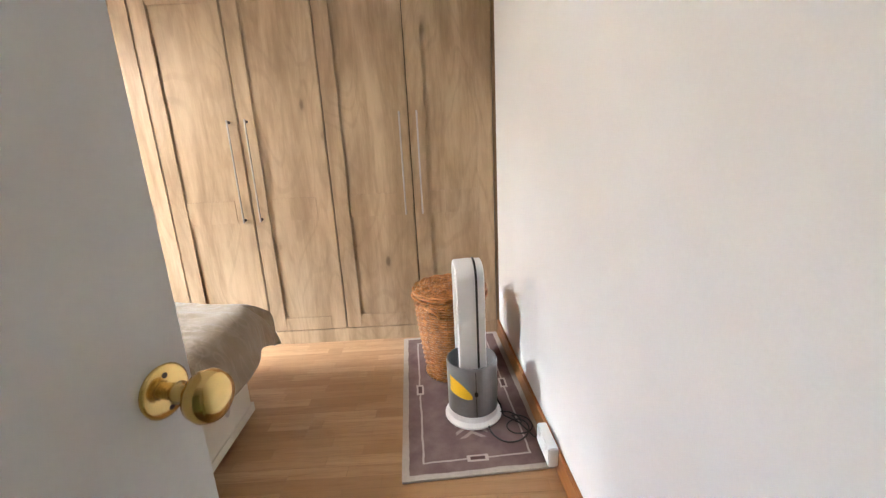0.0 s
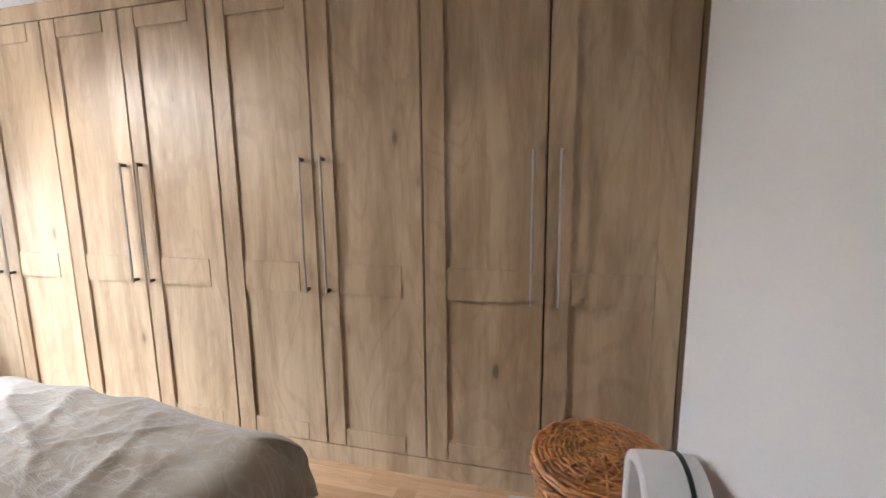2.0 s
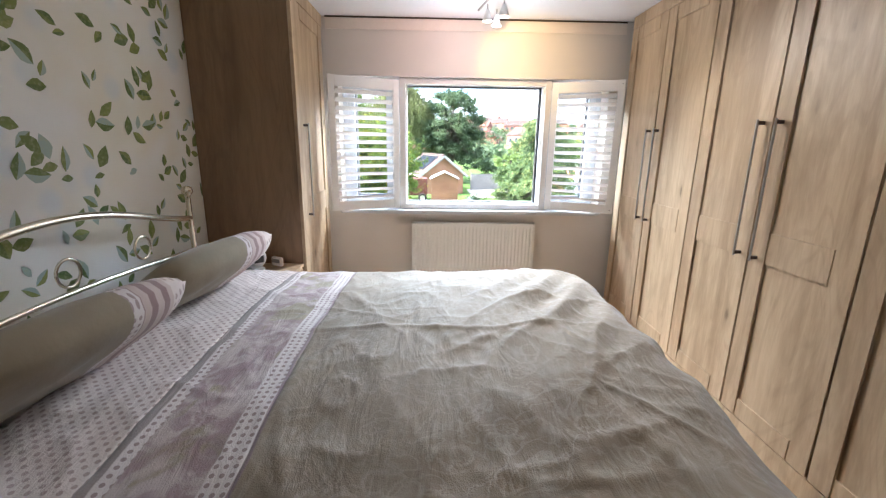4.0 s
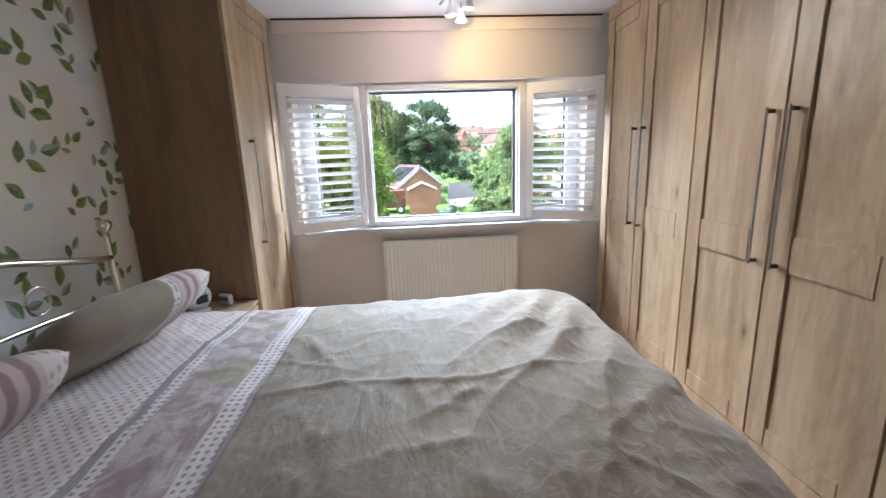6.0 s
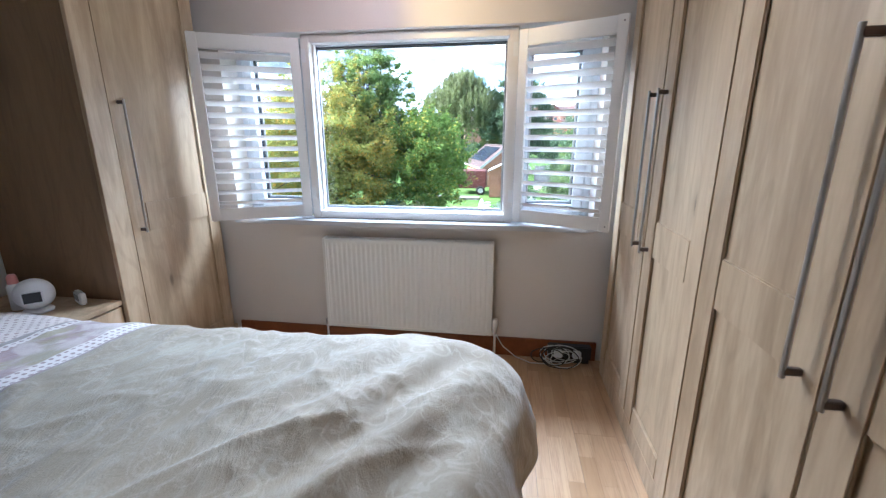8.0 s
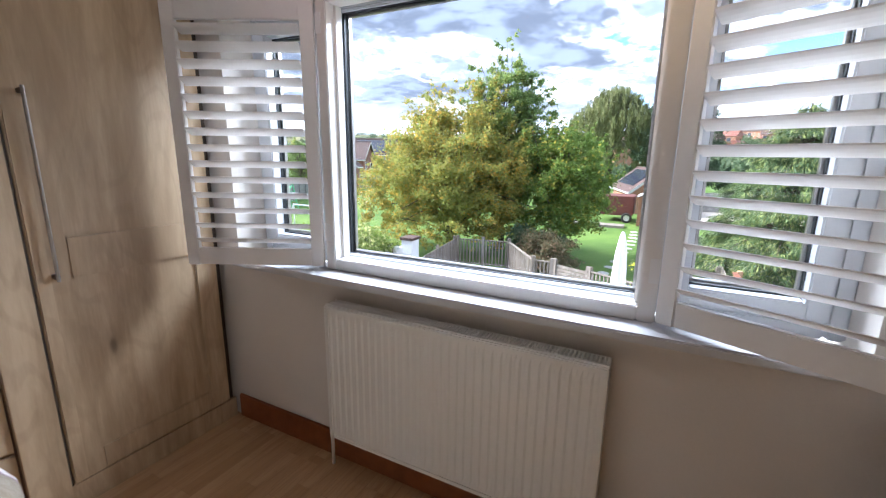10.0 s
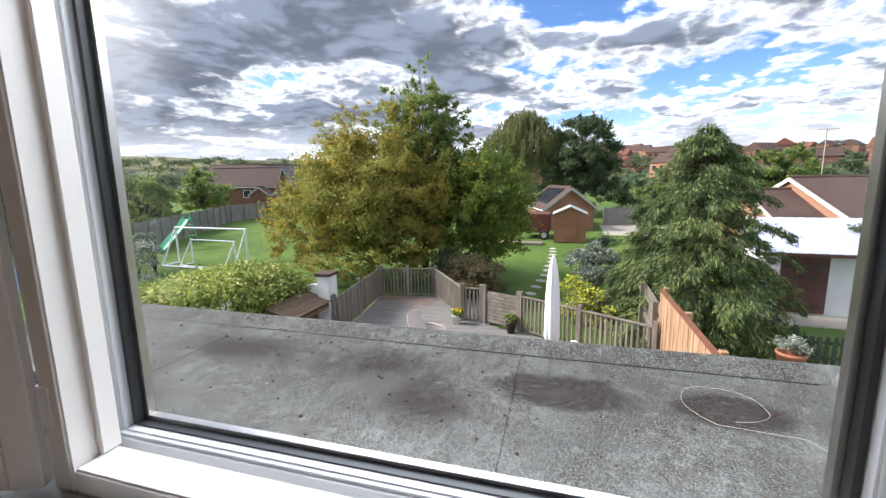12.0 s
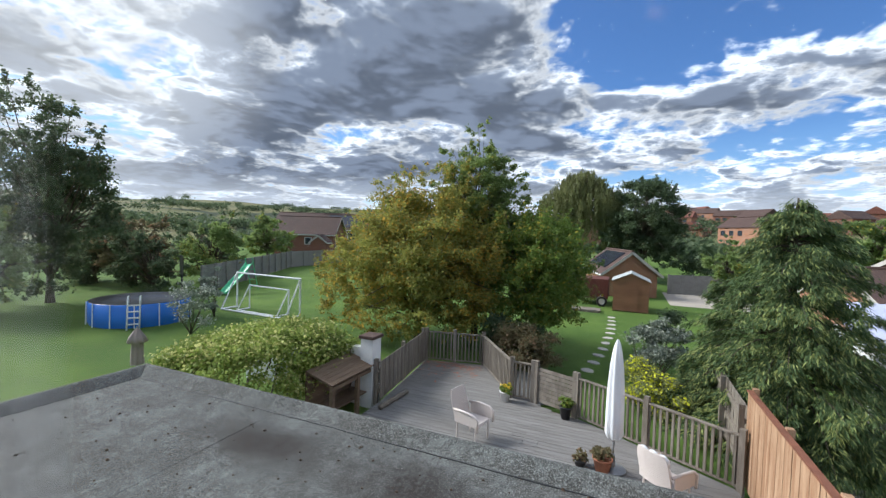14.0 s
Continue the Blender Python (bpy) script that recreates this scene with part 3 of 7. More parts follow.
M["soil"] = plain("dead_leaves_soil", (0.07, 0.045, 0.03), 0.95, 0, 0.5, 12, 0.8)


def masonry(name, c1, c2, mortar, w=0.225, h=0.075, rough=0.85):
    g = G(name)
    o = g.xyz()
    v = g.n("ShaderNodeCombineXYZ")
    g.l(g.math("ADD", o[0], o[1]), v.inputs[0])
    g.l(o[2], v.inputs[1])
    b = g.n("ShaderNodeTexBrick")
    g.l(v.outputs[0], b.inputs["Vector"])
    for k, val in (("Scale", 1.0), ("Mortar Size", 0.006), ("Brick Width", w), ("Row Height", h)):
        b.inputs[k].default_value = val
    b.inputs["Color1"].default_value, b.inputs["Color2"].default_value, b.inputs["Mortar"].default_value = (*c1, 1), (*c2, 1), (*mortar, 1)
    col = g.mix(g.math("MULTIPLY", g.noise(0.8, 4), 0.35), b.outputs["Color"], tuple(x * 0.6 for x in c1))
    g.bump(g.math("SUBTRACT", 1.0, b.outputs["Fac"]), 0.5, 0.006)
    return g.done(col, rough, 0, 0.25)


M["brick"] = masonry("red_brick", (0.26, 0.105, 0.066), (0.19, 0.075, 0.05), (0.26, 0.22, 0.19))
M["brick_orange"] = masonry("orange_brick", (0.42, 0.20, 0.11), (0.34, 0.15, 0.085), (0.38, 0.33, 0.28))
M["tiles"] = plain("brown_roof_tiles", (0.080, 0.045, 0.035), 0.8, 0, 0.3, 1.2, 0.4, 0.01)
M["tiles_red"] = plain("red_roof_tiles", (0.20, 0.075, 0.05), 0.8, 0, 0.3, 1.2, 0.4, 0.01)

# ---- building blocks ----
def part(name, bm, material, parent=None, label="", smooth=False, bevel=0.0):
    if bevel:
        bmesh.ops.bevel(bm, geom=bm.edges[:], offset=bevel, segments=2, affect="EDGES", clamp_overlap=True)
    me = bpy.data.meshes.new(name)
    bm.to_mesh(me)
    bm.free()
    me.materials.append(material)
    if smooth:
        me.shade_smooth()
    ob = new(name, me)
    ob.parent = parent
    if label:
        ob["label"] = label
    return ob


def piece(name, me, parent, m):
    ob = new(name, me)
    ob.parent = parent
    ob.matrix_basis = m
    return ob


def thing(name, label, category, loc=(0, 0, 0), rz=0.0, group="", kind=""):
    ob = new(name)
    ob.empty_display_size = 0.1
    ob.matrix_basis = pose(*loc, 0, 0, rz)
    return tagged(ob, label, category, group, kind)


def solid(name, bm, material, label, category, group="", kind="", smooth=False, bevel=0.0, m=None):
    ob = part(name, bm, material, None, "", smooth, bevel)
    if m is not None:
        ob.matrix_basis = m
    return tagged(ob, label, category, group, kind)


def B():
    return bmesh.new()


def box(bm, x0, x1, y0, y1, z0, z1, m=None):
    vs = [bm.verts.new((x, y, z)) for x in (x0, x1) for y in (y0, y1) for z in (z0, z1)]
    if m is not None:
        for v in vs:
            v.co = m @ v.co
    for q in ((0, 1, 3, 2), (4, 6, 7, 5), (0, 4, 5, 1), (2, 3, 7, 6), (0, 2, 6, 4), (1, 5, 7, 3)):
        bm.faces.new([vs[k] for k in q])
    return bm


def prism(bm, ring, z0, z1):
    """An upright prism on a ring of (x, y) given counter-clockwise; z0, z1 may be lists."""
    n = len(ring)
    a = z0 if isinstance(z0, (list, tuple)) else [z0] * n
    b = z1 if isinstance(z1, (list, tuple)) else [z1] * n
    lo = [bm.verts.new((*p, z)) for p, z in zip(ring, a)]
    hi = [bm.verts.new((*p, z)) for p, z in zip(ring, b)]
    bm.faces.new(lo[::-1])
    bm.faces.new(hi)
    for k in range(n):
        bm.faces.new((lo[k], lo[(k + 1) % n], hi[(k + 1) % n], hi[k]))
    return bm


def tube(bm, pts, r, seg=8, cap=True):
    """A round bar through pts; r one radius or one for each point."""
    pts = [Vector(p) for p in pts]
    rs = r if isinstance(r, (list, tuple)) else [r] * len(pts)
    rings = []
    for k, p in enumerate(pts):
        d = (pts[min(k + 1, len(pts) - 1)] - pts[max(k - 1, 0)]).normalized()
        if k == 0:
            side = d.orthogonal().normalized()
        else:
            side = (side - d * side.dot(d))
            side = side.normalized() if side.length > 1e-6 else d.orthogonal().normalized()
        up = d.cross(side)
        rings.append([bm.verts.new(p + (side * math.cos(a) + up * math.sin(a)) * rs[k]) for a in (2 * math.pi * j / seg for j in range(seg))])
    for a, b in zip(rings, rings[1:]):
        for j in range(seg):
            bm.faces.new((a[j], a[(j + 1) % seg], b[(j + 1) % seg], b[j]))
    if cap:
        bm.faces.new(rings[0][::-1])
        bm.faces.new(rings[-1])
    return bm


def lathe(bm, profile, seg=24, at=(0, 0, 0), m=None):
    """Turns (radius, height) pairs about z."""
    m = m or Matrix.Translation(at)
    rings = []
    for r, z in profile:
        if r < 1e-5:
            rings.append([bm.verts.new(m @ Vector((0, 0, z)))])
        else:
            rings.append([bm.verts.new(m @ Vector((r * math.cos(a), r * math.sin(a), z))) for a in (2 * math.pi * j / seg for j in range(seg))])
    for a, b in zip(rings, rings[1:]):
        for j in range(seg):
            q = [a[j % len(a)], a[(j + 1) % len(a)], b[(j + 1) % len(b)], b[j % len(b)]]
            q = list(dict.fromkeys(q))
            if len(q) > 2:
                bm.faces.new(q)
    return bm


def frame_ring(bm, a0, a1, b0, b1, wa, wb, c0, c1, plane="yz"):
    """A rectangular frame: outer a0..a1 by b0..b1, member widths wa (uprights), wb (rails), depth c0..c1 across the plane."""
    def bx(p0, p1, q0, q1):
        if plane == "yz":
            box(bm, c0, c1, p0, p1, q0, q1)
        else:
            box(bm, p0, p1, c0, c1, q0, q1)
    bx(a0, a0 + wa, b0, b1)
    bx(a1 - wa, a1, b0, b1)
    bx(a0 + wa, a1 - wa, b0, b0 + wb)
    bx(a0 + wa, a1 - wa, b1 - wb, b1)
    return bm


# ---- the room ----
CEIL, WIN_X, SOUTH, FRONT = 2.39, -4.0, -0.25, 2.825    # ceiling, window wall, papered wall, wardrobe fronts
EAST0, EAST_SLOPE = 0.39, 0.045                       # the white wall runs slightly askew


def east(y):
    return EAST0 + (FRONT - y) * EAST_SLOPE


# floor: a slab, with laminate boards laid along x
floor = solid("floor", box(B(), -4.3, 0.75, -1.6, 3.5, -0.25, -0.014), M["laminate"], "beech laminate floor of narrow warm strips", "floor", kind="structure")
board_me = {}


def board_mesh(length):
    key = round(length, 2)
    if key not in board_me:
        bm = box(B(), 0.0005, length - 0.0005, 0.0004, 0.1946, -0.013, 0.0)
        me = bpy.data.meshes.new("floor_board")
        bm.to_mesh(me)
        bm.free()
        me.materials.append(M["laminate"])
        board_me[key] = me
    return board_me[key]


rng = random.Random(4)
for row in range(24):
    y = -1.5 + row * 0.195
    x = -4.25
    first = 0.35 + 0.31 * (row * 2 % 4)
    while x < 0.7:
        ln = first if x == -4.25 else 1.285
        ln = min(ln, 0.72 - x)
        if ln > 0.03:
            piece("floor_board", board_mesh(ln), floor, pose(x, y, 0))
        x += ln

# ceiling with its light rose further down
solid("ceiling", box(B(), -4.35, 0.8, -0.4, 3.5, CEIL, CEIL + 0.15), M["ceil"], "white painted ceiling", "ceiling", kind="structure")

# papered wall with the doorway that the camera enters by
bm = B()
box(bm, -4.35, -0.50, SOUTH - 0.12, SOUTH, 0, CEIL)
box(bm, -0.50, 0.32, SOUTH - 0.12, SOUTH, 2.03, CEIL)
box(bm, 0.32, 0.8, SOUTH - 0.12, SOUTH, 0, CEIL)
papered = solid("wall_south", bm, M["wallpaper"], "cream wallpaper with green leaf sprigs", "wall", kind="structure")


def leaf_print():
    """Sprigs of pointed leaves printed on the paper, each leaf in two halves about its midrib."""
    g = random.Random(23)
    bm = B()

    def leaf(cx, cz, ang, ln, y):
        w = ln * g.uniform(0.21, 0.30)
        ca, sa = math.cos(ang), math.sin(ang)
        prof = [(0, 0), (0.16, 0.55), (0.38, 1.0), (0.62, 0.86), (0.84, 0.42), (1, 0)]
        for side in (1, -1):
            pts = [(u * ln, q * w * side + 0.05 * ln * math.sin(u * 3.1)) for u, q in prof]
            rib = [(u * ln, 0.05 * ln * math.sin(u * 3.1)) for u in (0.84, 0.62, 0.38, 0.16)]
            ring = [bm.verts.new((cx + p * ca - q * sa, y, cz + p * sa + q * ca)) for p, q in pts + rib]
            bm.faces.new(ring if side > 0 else ring[::-1])

    for j in range(9):
        for i in range(13):
            x = -3.15 + 0.215 * i + 0.11 * (j % 2) + g.uniform(-0.05, 0.05)
            z = 0.58 + 0.215 * j + g.uniform(-0.05, 0.05)
            if z > CEIL - 0.13 or x > -0.68:
                continue
            a0 = g.choice((0.5, 1.1, 2.0, 2.6)) + g.uniform(-0.3, 0.3)
            y = SOUTH + 0.0009 + 0.00001 * ((i + 13 * j) % 50)
            n = g.choice((2, 3, 3, 4, 5))
            for k in range(n):
                s_ = 0.042 * k
                leaf(x + s_ * math.cos(a0), z + s_ * math.sin(a0), a0 + (0.85 if k % 2 else -0.85) * (1 if k < n - 1 else 0.1) + g.uniform(-0.3, 0.3), g.uniform(0.06, 0.118), y + 0.00008 * k)
    part("leaf_print", bm, M["leaf_ink"], papered, "green leaf sprigs of the wallpaper")


leaf_print()
bm = B()
box(bm, -0.56, -0.49, SOUTH - 0.13, SOUTH + 0.018, 0, 2.08)
box(bm, 0.31, 0.38, SOUTH - 0.13, SOUTH + 0.018, 0, 2.08)
box(bm, -0.49, 0.31, SOUTH - 0.13, SOUTH + 0.018, 2.02, 2.08)
solid("trim", bm, M["door_paint"], "white painted door surround", "door frame", kind="structure")
# landing outside the doorway
bm = B()
box(bm, -1.3, -1.2, -1.5, SOUTH - 0.12, 0, CEIL)
box(bm, 0.8, 0.9, -1.5, SOUTH - 0.12, 0, CEIL)
box(bm, -1.3, 0.9, -1.6, -1.5, 0, CEIL)
solid("wall_landing", bm, M["white_wall"], "plain white wall of the landing", "wall", kind="structure")
solid("ceiling_landing", box(B(), -1.3, 0.9, -1.6, -0.4, CEIL, CEIL + 0.1), M["ceil"], "plain white ceiling of the landing", "ceiling", kind="structure")

# white wall, slightly askew
bm = prism(B(), [(east(-0.4), -0.4), (0.85, -0.4), (0.85, 3.5), (east(3.5), 3.5)], 0, CEIL)
solid("wall_east", bm, M["white_wall"], "smooth white painted wall", "wall", kind="structure")
bm = prism(B(), [(east(-0.22) - 0.018, -0.22), (east(-0.22) - 0.001, -0.22), (east(FRONT) - 0.001, FRONT), (east(FRONT) - 0.018, FRONT)], 0.001, 0.105)
solid("baseboard", bm, M["skirt_y"], "varnished orange-brown wooden skirting board", "skirting board", kind="structure", bevel=0.003)
solid("wall_north", box(B(), -4.35, 0.8, 3.42, 3.54, 0, CEIL), M["cream_wall"], "plain wall behind the wardrobes", "wall", kind="structure")

# window wall: opening from W0 to W1, SILL to HEAD
W0, W1, SILL, HEAD, OUT_X = 0.50, 2.74, 0.86, 1.955, -4.28
bm = B()
box(bm, OUT_X, WIN_X, -0.4, W0, 0, CEIL)
box(bm, OUT_X, WIN_X, W1, 3.54, 0, CEIL)
box(bm, OUT_X, WIN_X, W0, W1, 0, SILL - 0.03)
box(bm, OUT_X, WIN_X, W0, W1, HEAD, CEIL)
solid("wall_west", bm, M["cream_wall"], "cream painted wall round the window", "wall", kind="structure")
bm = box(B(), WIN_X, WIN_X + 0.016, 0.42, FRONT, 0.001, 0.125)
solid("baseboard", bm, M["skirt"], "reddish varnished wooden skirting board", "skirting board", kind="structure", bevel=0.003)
bm = B()
box(bm, WIN_X, WIN_X + 0.012, 0.42, FRONT, CEIL - 0.085, CEIL - 0.001)
box(bm, WIN_X + 0.012, WIN_X + 0.02, 0.42, FRONT, CEIL - 0.095, CEIL - 0.08)
solid("trim", bm, M["coving"], "narrow painted border below the ceiling", "coving", kind="structure")
solid("trim", box(B(), WIN_X + 0.012, WIN_X + 0.02, 0.42, FRONT, CEIL - 0.012, CEIL - 0.001), M["gap"], "dark line of the ceiling joint", "trim", kind="structure")
# outer face of the house
bm = B()
box(bm, OUT_X - 0.03, OUT_X - 0.001, -4.6, W0 - 0.06, -2.85, 3.2)
box(bm, OUT_X - 0.03, OUT_X - 0.001, W1 + 0.06, 4.4, -2.85, 3.2)
box(bm, OUT_X - 0.03, OUT_X - 0.001, W0 - 0.06, W1 + 0.06, -2.85, SILL - 0.05)
box(bm, OUT_X - 0.03, OUT_X - 0.001, W0 - 0.06, W1 + 0.06, HEAD + 0.04, 3.2)
solid("wall_outside", bm, M["white_wall"], "pale rendered outer wall of the house", "wall", kind="structure")

# window: one big fixed pane between two side casements
win = thing("window_1", "white plastic window with a wide fixed pane and two side casements", "window", (-4.205, 0, 0), kind="structure")
FX0, FX1 = -0.035, 0.045
bm = frame_ring(B(), W0, W1, SILL, HEAD, 0.045, 0.045, FX0, FX1)
MUL = (0.965, 2.268)
for y in MUL:
    box(bm, FX0, FX1, y - 0.03, y + 0.03, SILL + 0.045, HEAD - 0.045)
part("window_frame", bm, M["upvc"], win, bevel=0.006)
bays = ((W0 + 0.045, MUL[0] - 0.03), (MUL[0] + 0.03, MUL[1] - 0.03), (MUL[1] + 0.03, W1 - 0.045))
for k, (a, b) in enumerate(bays):
    z0, z1 = SILL + 0.045, HEAD - 0.045
    w = 0.022 if k == 1 else 0.055
    d0, d1 = (-0.024, 0.034) if k == 1 else (-0.03, 0.06)
    if k == 1:
        z0, z1 = SILL + 0.02, HEAD - 0.02
        part("glazing_bead", frame_ring(B(), a - 0.004, b + 0.004, z0 + 0.006, z1 - 0.006, w, w, d0, d1), M["upvc"], win, bevel=0.004)
    else:
        part("casement", frame_ring(B(), a + 0.003, b - 0.003, z0 + 0.003, z1 - 0.003, w, w, d0, d1), M["upvc"], win, bevel=0.005)
    q = w + 0.002
    part("gasket", frame_ring(B(), a + q - 0.004, b - q + 0.004, z0 + q - 0.002, z1 - q + 0.002, 0.009, 0.009, -0.016, 0.014), M["rubber"], win)
    part("spacer_bar", frame_ring(B(), a + q + 0.005, b - q - 0.005, z0 + q + 0.007, z1 - q - 0.007, 0.009, 0.009, -0.022, -0.006), M["steel"], win)
    pane = part("pane", box(B(), -0.003, 0.003, a + q, b - q, z0 + q, z1 - q), M["glass"], win)
    pane.visible_shadow = False
for y, s in ((MUL[0] - 0.055, -1), (MUL[1] + 0.055, 1)):
    h = part("window_handle", box(B(), 0.06, 0.075, y - 0.014, y + 0.014, 1.30, 1.42), M["upvc"], win, "white window handle", bevel=0.004)
    bm = box(B(), 0.075, 0.10, y - 0.01, y + 0.01, 1.26, 1.40)
    part("lever", bm, M["upvc"], h, bevel=0.004)
bm = prism(B(), [(-4.145, W0 - 0.0), (WIN_X - 0.001, W0), (WIN_X - 0.001, 0.47), (-3.955, 0.50), (-3.95, 1.2), (-3.955, 2.70), (WIN_X - 0.001, 2.77), (WIN_X - 0.001, W1), (-4.145, W1)], SILL - 0.03, SILL)
solid("window_sill", bm, M["sill"], "glossy white window sill board", "window sill", kind="structure", bevel=0.006)
solid("outer_sill", box(B(), -4.345, -4.311, W0 - 0.03, W1 + 0.03, SILL - 0.095, SILL - 0.06), M["upvc"], "white plastic outer sill", "window sill", kind="structure", bevel=0.008)


# ---- shutters ----
def shutter(hinge, free, label):
    """A louvred panel standing on the sill from its hinge edge to its free edge; x of the panel runs along its width."""
    h, f = Vector((*hinge, 0)), Vector((*free, 0))
    wid = (f - h).length
    ang = math.degrees(math.atan2(f.y - h.y, f.x - h.x))
    t = thing("window_shutter", label, "shutter", (h.x, h.y, SILL + 0.012), ang, "window shutters")
    H, st, top, bot, th = HEAD - SILL - 0.035, 0.052, 0.085, 0.075, 0.026
    for a, b in ((0, st), (wid - st, wid)):
        part("stile", box(B(), a, b, -th / 2, th / 2, 0, H), M["shutter"], t, bevel=0.003)
    part("bottom_rail", box(B(), st, wid - st, -th / 2 + 0.002, th / 2 - 0.002, 0.002, bot), M["shutter"], t, bevel=0.003)
    part("top_rail", box(B(), st, wid - st, -th / 2 + 0.002, th / 2 - 0.002, H - top, H - 0.002), M["shutter"], t, bevel=0.003)
    n = 14
    pitch = (H - top - bot) / n
    bm = B()
    sec = [(math.cos(a) * 0.031, math.sin(a) * 0.0052) for a in (2 * math.pi * k / 12 for k in range(12))]
    v0 = [bm.verts.new((st + 0.003, p, q)) for p, q in sec]
    v1 = [bm.verts.new((wid - st - 0.003, p, q)) for p, q in sec]
    bm.faces.new(v0[::-1]), bm.faces.new(v1)
    for k in range(12):
        bm.faces.new((v0[k], v0[(k + 1) % 12], v1[(k + 1) % 12], v1[k]))
    me = bpy.data.meshes.new("louvre")
    bmesh.ops.recalc_face_normals(bm, faces=bm.faces)
    bm.to_mesh(me)
    bm.free()
    me.materials.append(M["shutter"])
    tilt = TILT_IN * (1 if math.sin(radians(ang)) < 0 else -1)
    for k in range(n):
        piece("louvre", me, t, pose(0, 0, bot + (k + 0.5) * pitch, tilt))
    for z in (0.03, H - 0.03):
        part("screw_cap", lathe(B(), [(0, 0), (0.004, 0), (0.004, 0.002), (0, 0.0025)], 8, m=pose(wid - 0.02, -math.copysign(th / 2, 1), z, 90, 0, 0)), M["dark_steel"], t)
    return t


TILT_IN = 27.0
shutter((-4.052, 0.988), (-3.788, 0.462), "white louvred shutter panel swung into the room over the sill")
shutter((-4.052, 2.280), (-3.80, 2.785), "white louvred shutter panel swung in against the wardrobe")
# fixed inner frame that carries the shutters
sf = thing("shutter_frame", "white timber posts that carry the shutters", "shutter frame", kind="structure")
for y0, y1, lip in ((0.996, 1.046, 1), (2.224, 2.274, -1)):
    p = part("post", box(B(), -4.135, -4.055, y0, y1, SILL + 0.001, HEAD - 0.001), M["shutter"], sf, bevel=0.004)
    part("lip", box(B(), -4.136, -4.100, *((y1, y1 + 0.012) if lip > 0 else (y0 - 0.012, y0)), SILL + 0.049, HEAD - 0.049), M["shutter"], p, bevel=0.002)
    for z in (0.985, 1.80):
        part("hinge", box(B(), -4.0548, -4.0515, y0 + (0.0 if lip > 0 else 0.022), y0 + (0.028 if lip > 0 else 0.05), z, z + 0.075), M["white_plastic"], p, "small white hinge", bevel=0.001)
for z0, z1, nm in ((SILL + 0.001, SILL + 0.047, "bottom_rail"), (HEAD - 0.048, HEAD - 0.001, "head_rail")):
    part(nm, box(B(), -4.133, -4.057, 1.047, 2.223, z0, z1), M["shutter"], sf, bevel=0.004)


# ---- wardrobes ----
DOOR_W, Z0, Z1 = 0.53, 0.102, 2.30
RECESS = 0.011


def shaker_door(parent, w, mirror=False, oak="oak", z0=Z0, z1=Z1, st=0.105):
    """A door in the x-z plane, its face at y = 0 looking to -y: stiles, three rails and two sunk panels."""
    d = part("door", box(B(), 0.0025, w - 0.0025, RECESS, 0.02, z0, z1), M[oak], parent)
    mids = (0.893, 1.045)
    for a, b in ((0.0025, st), (w - st, w - 0.0025)):
        part("stile", box(B(), a, b, 0, RECESS - 0.0002, z0, z1), M[oak], d, bevel=0.0045)
    for a, b in ((z0, z0 + 0.1), mids, (z1 - 0.1, z1)):
        part("rail", box(B(), st, w - st, 0.0006, RECESS - 0.0002, a, b), M[oak], d, bevel=0.0045)
    x = st * 0.52 if mirror else w - st * 0.52
    bm = tube(B(), [(x, -0.034, 0.90), (x, -0.034, 1.545)], 0.0058, 8)
    h = part("handle", bm, M["steel"], d, "long brushed steel bar handle", smooth=False)
    for z in (0.915, 1.53):
        part("handle_foot", box(B(), x - 0.007, x + 0.007, -0.036, -0.0005, z - 0.008, z + 0.008), M["dark_steel"], h, bevel=0.002)
    return d


EDGE = 0.37
for unit in range(4):
    x1 = EDGE - unit * 2 * DOOR_W
    x0 = x1 - 2 * DOOR_W
    lab = "light oak effect double wardrobe with panelled doors and bar handles"
    if unit == 0:
        lab = "light oak effect double wardrobe beside the white wall"
    if unit == 3:
        lab = "light oak effect double wardrobe beside the window"
    w = thing("wardrobe", lab, "wardrobe", (x0, FRONT, 0), group="wardrobes along the wall")
    bm = B()
    for a, b in ((0.001, 0.019), (2 * DOOR_W - 0.019, 2 * DOOR_W - 0.001)):
        box(bm, a, b, 0.022, 0.58, 0, CEIL - 0.004)
    box(bm, 0.019, 2 * DOOR_W - 0.019, 0.56, 0.58, 0.1, CEIL - 0.004)
    box(bm, 0.019, 2 * DOOR_W - 0.019, 0.0215, 0.56, 0.08, 0.1)
    box(bm, 0.019, 2 * DOOR_W - 0.019, 0.0215, 0.56, Z1 - 0.02, Z1)
    part("carcass", bm, M["gap"], w)
    part("plinth", box(B(), 0.0, 2 * DOOR_W, 0.003, 0.021, 0.001, Z0 - 0.004), M["oak"], w)
    part("top_fascia", box(B(), 0.0, 2 * DOOR_W, 0.002, 0.021, Z1 + 0.004, CEIL - 0.002), M["oak"], w)
    shaker_door(w, DOOR_W)
    d = shaker_door(w, DOOR_W, True)
    d.location.x = DOOR_W
solid("filler_strip", box(B(), EDGE + 0.001, EAST0 + 0.005, FRONT + 0.004, FRONT + 0.03, 0.001, CEIL - 0.001), M["oak_shaded"], "narrow oak strip closing the gap to the wall", "trim", kind="structure")

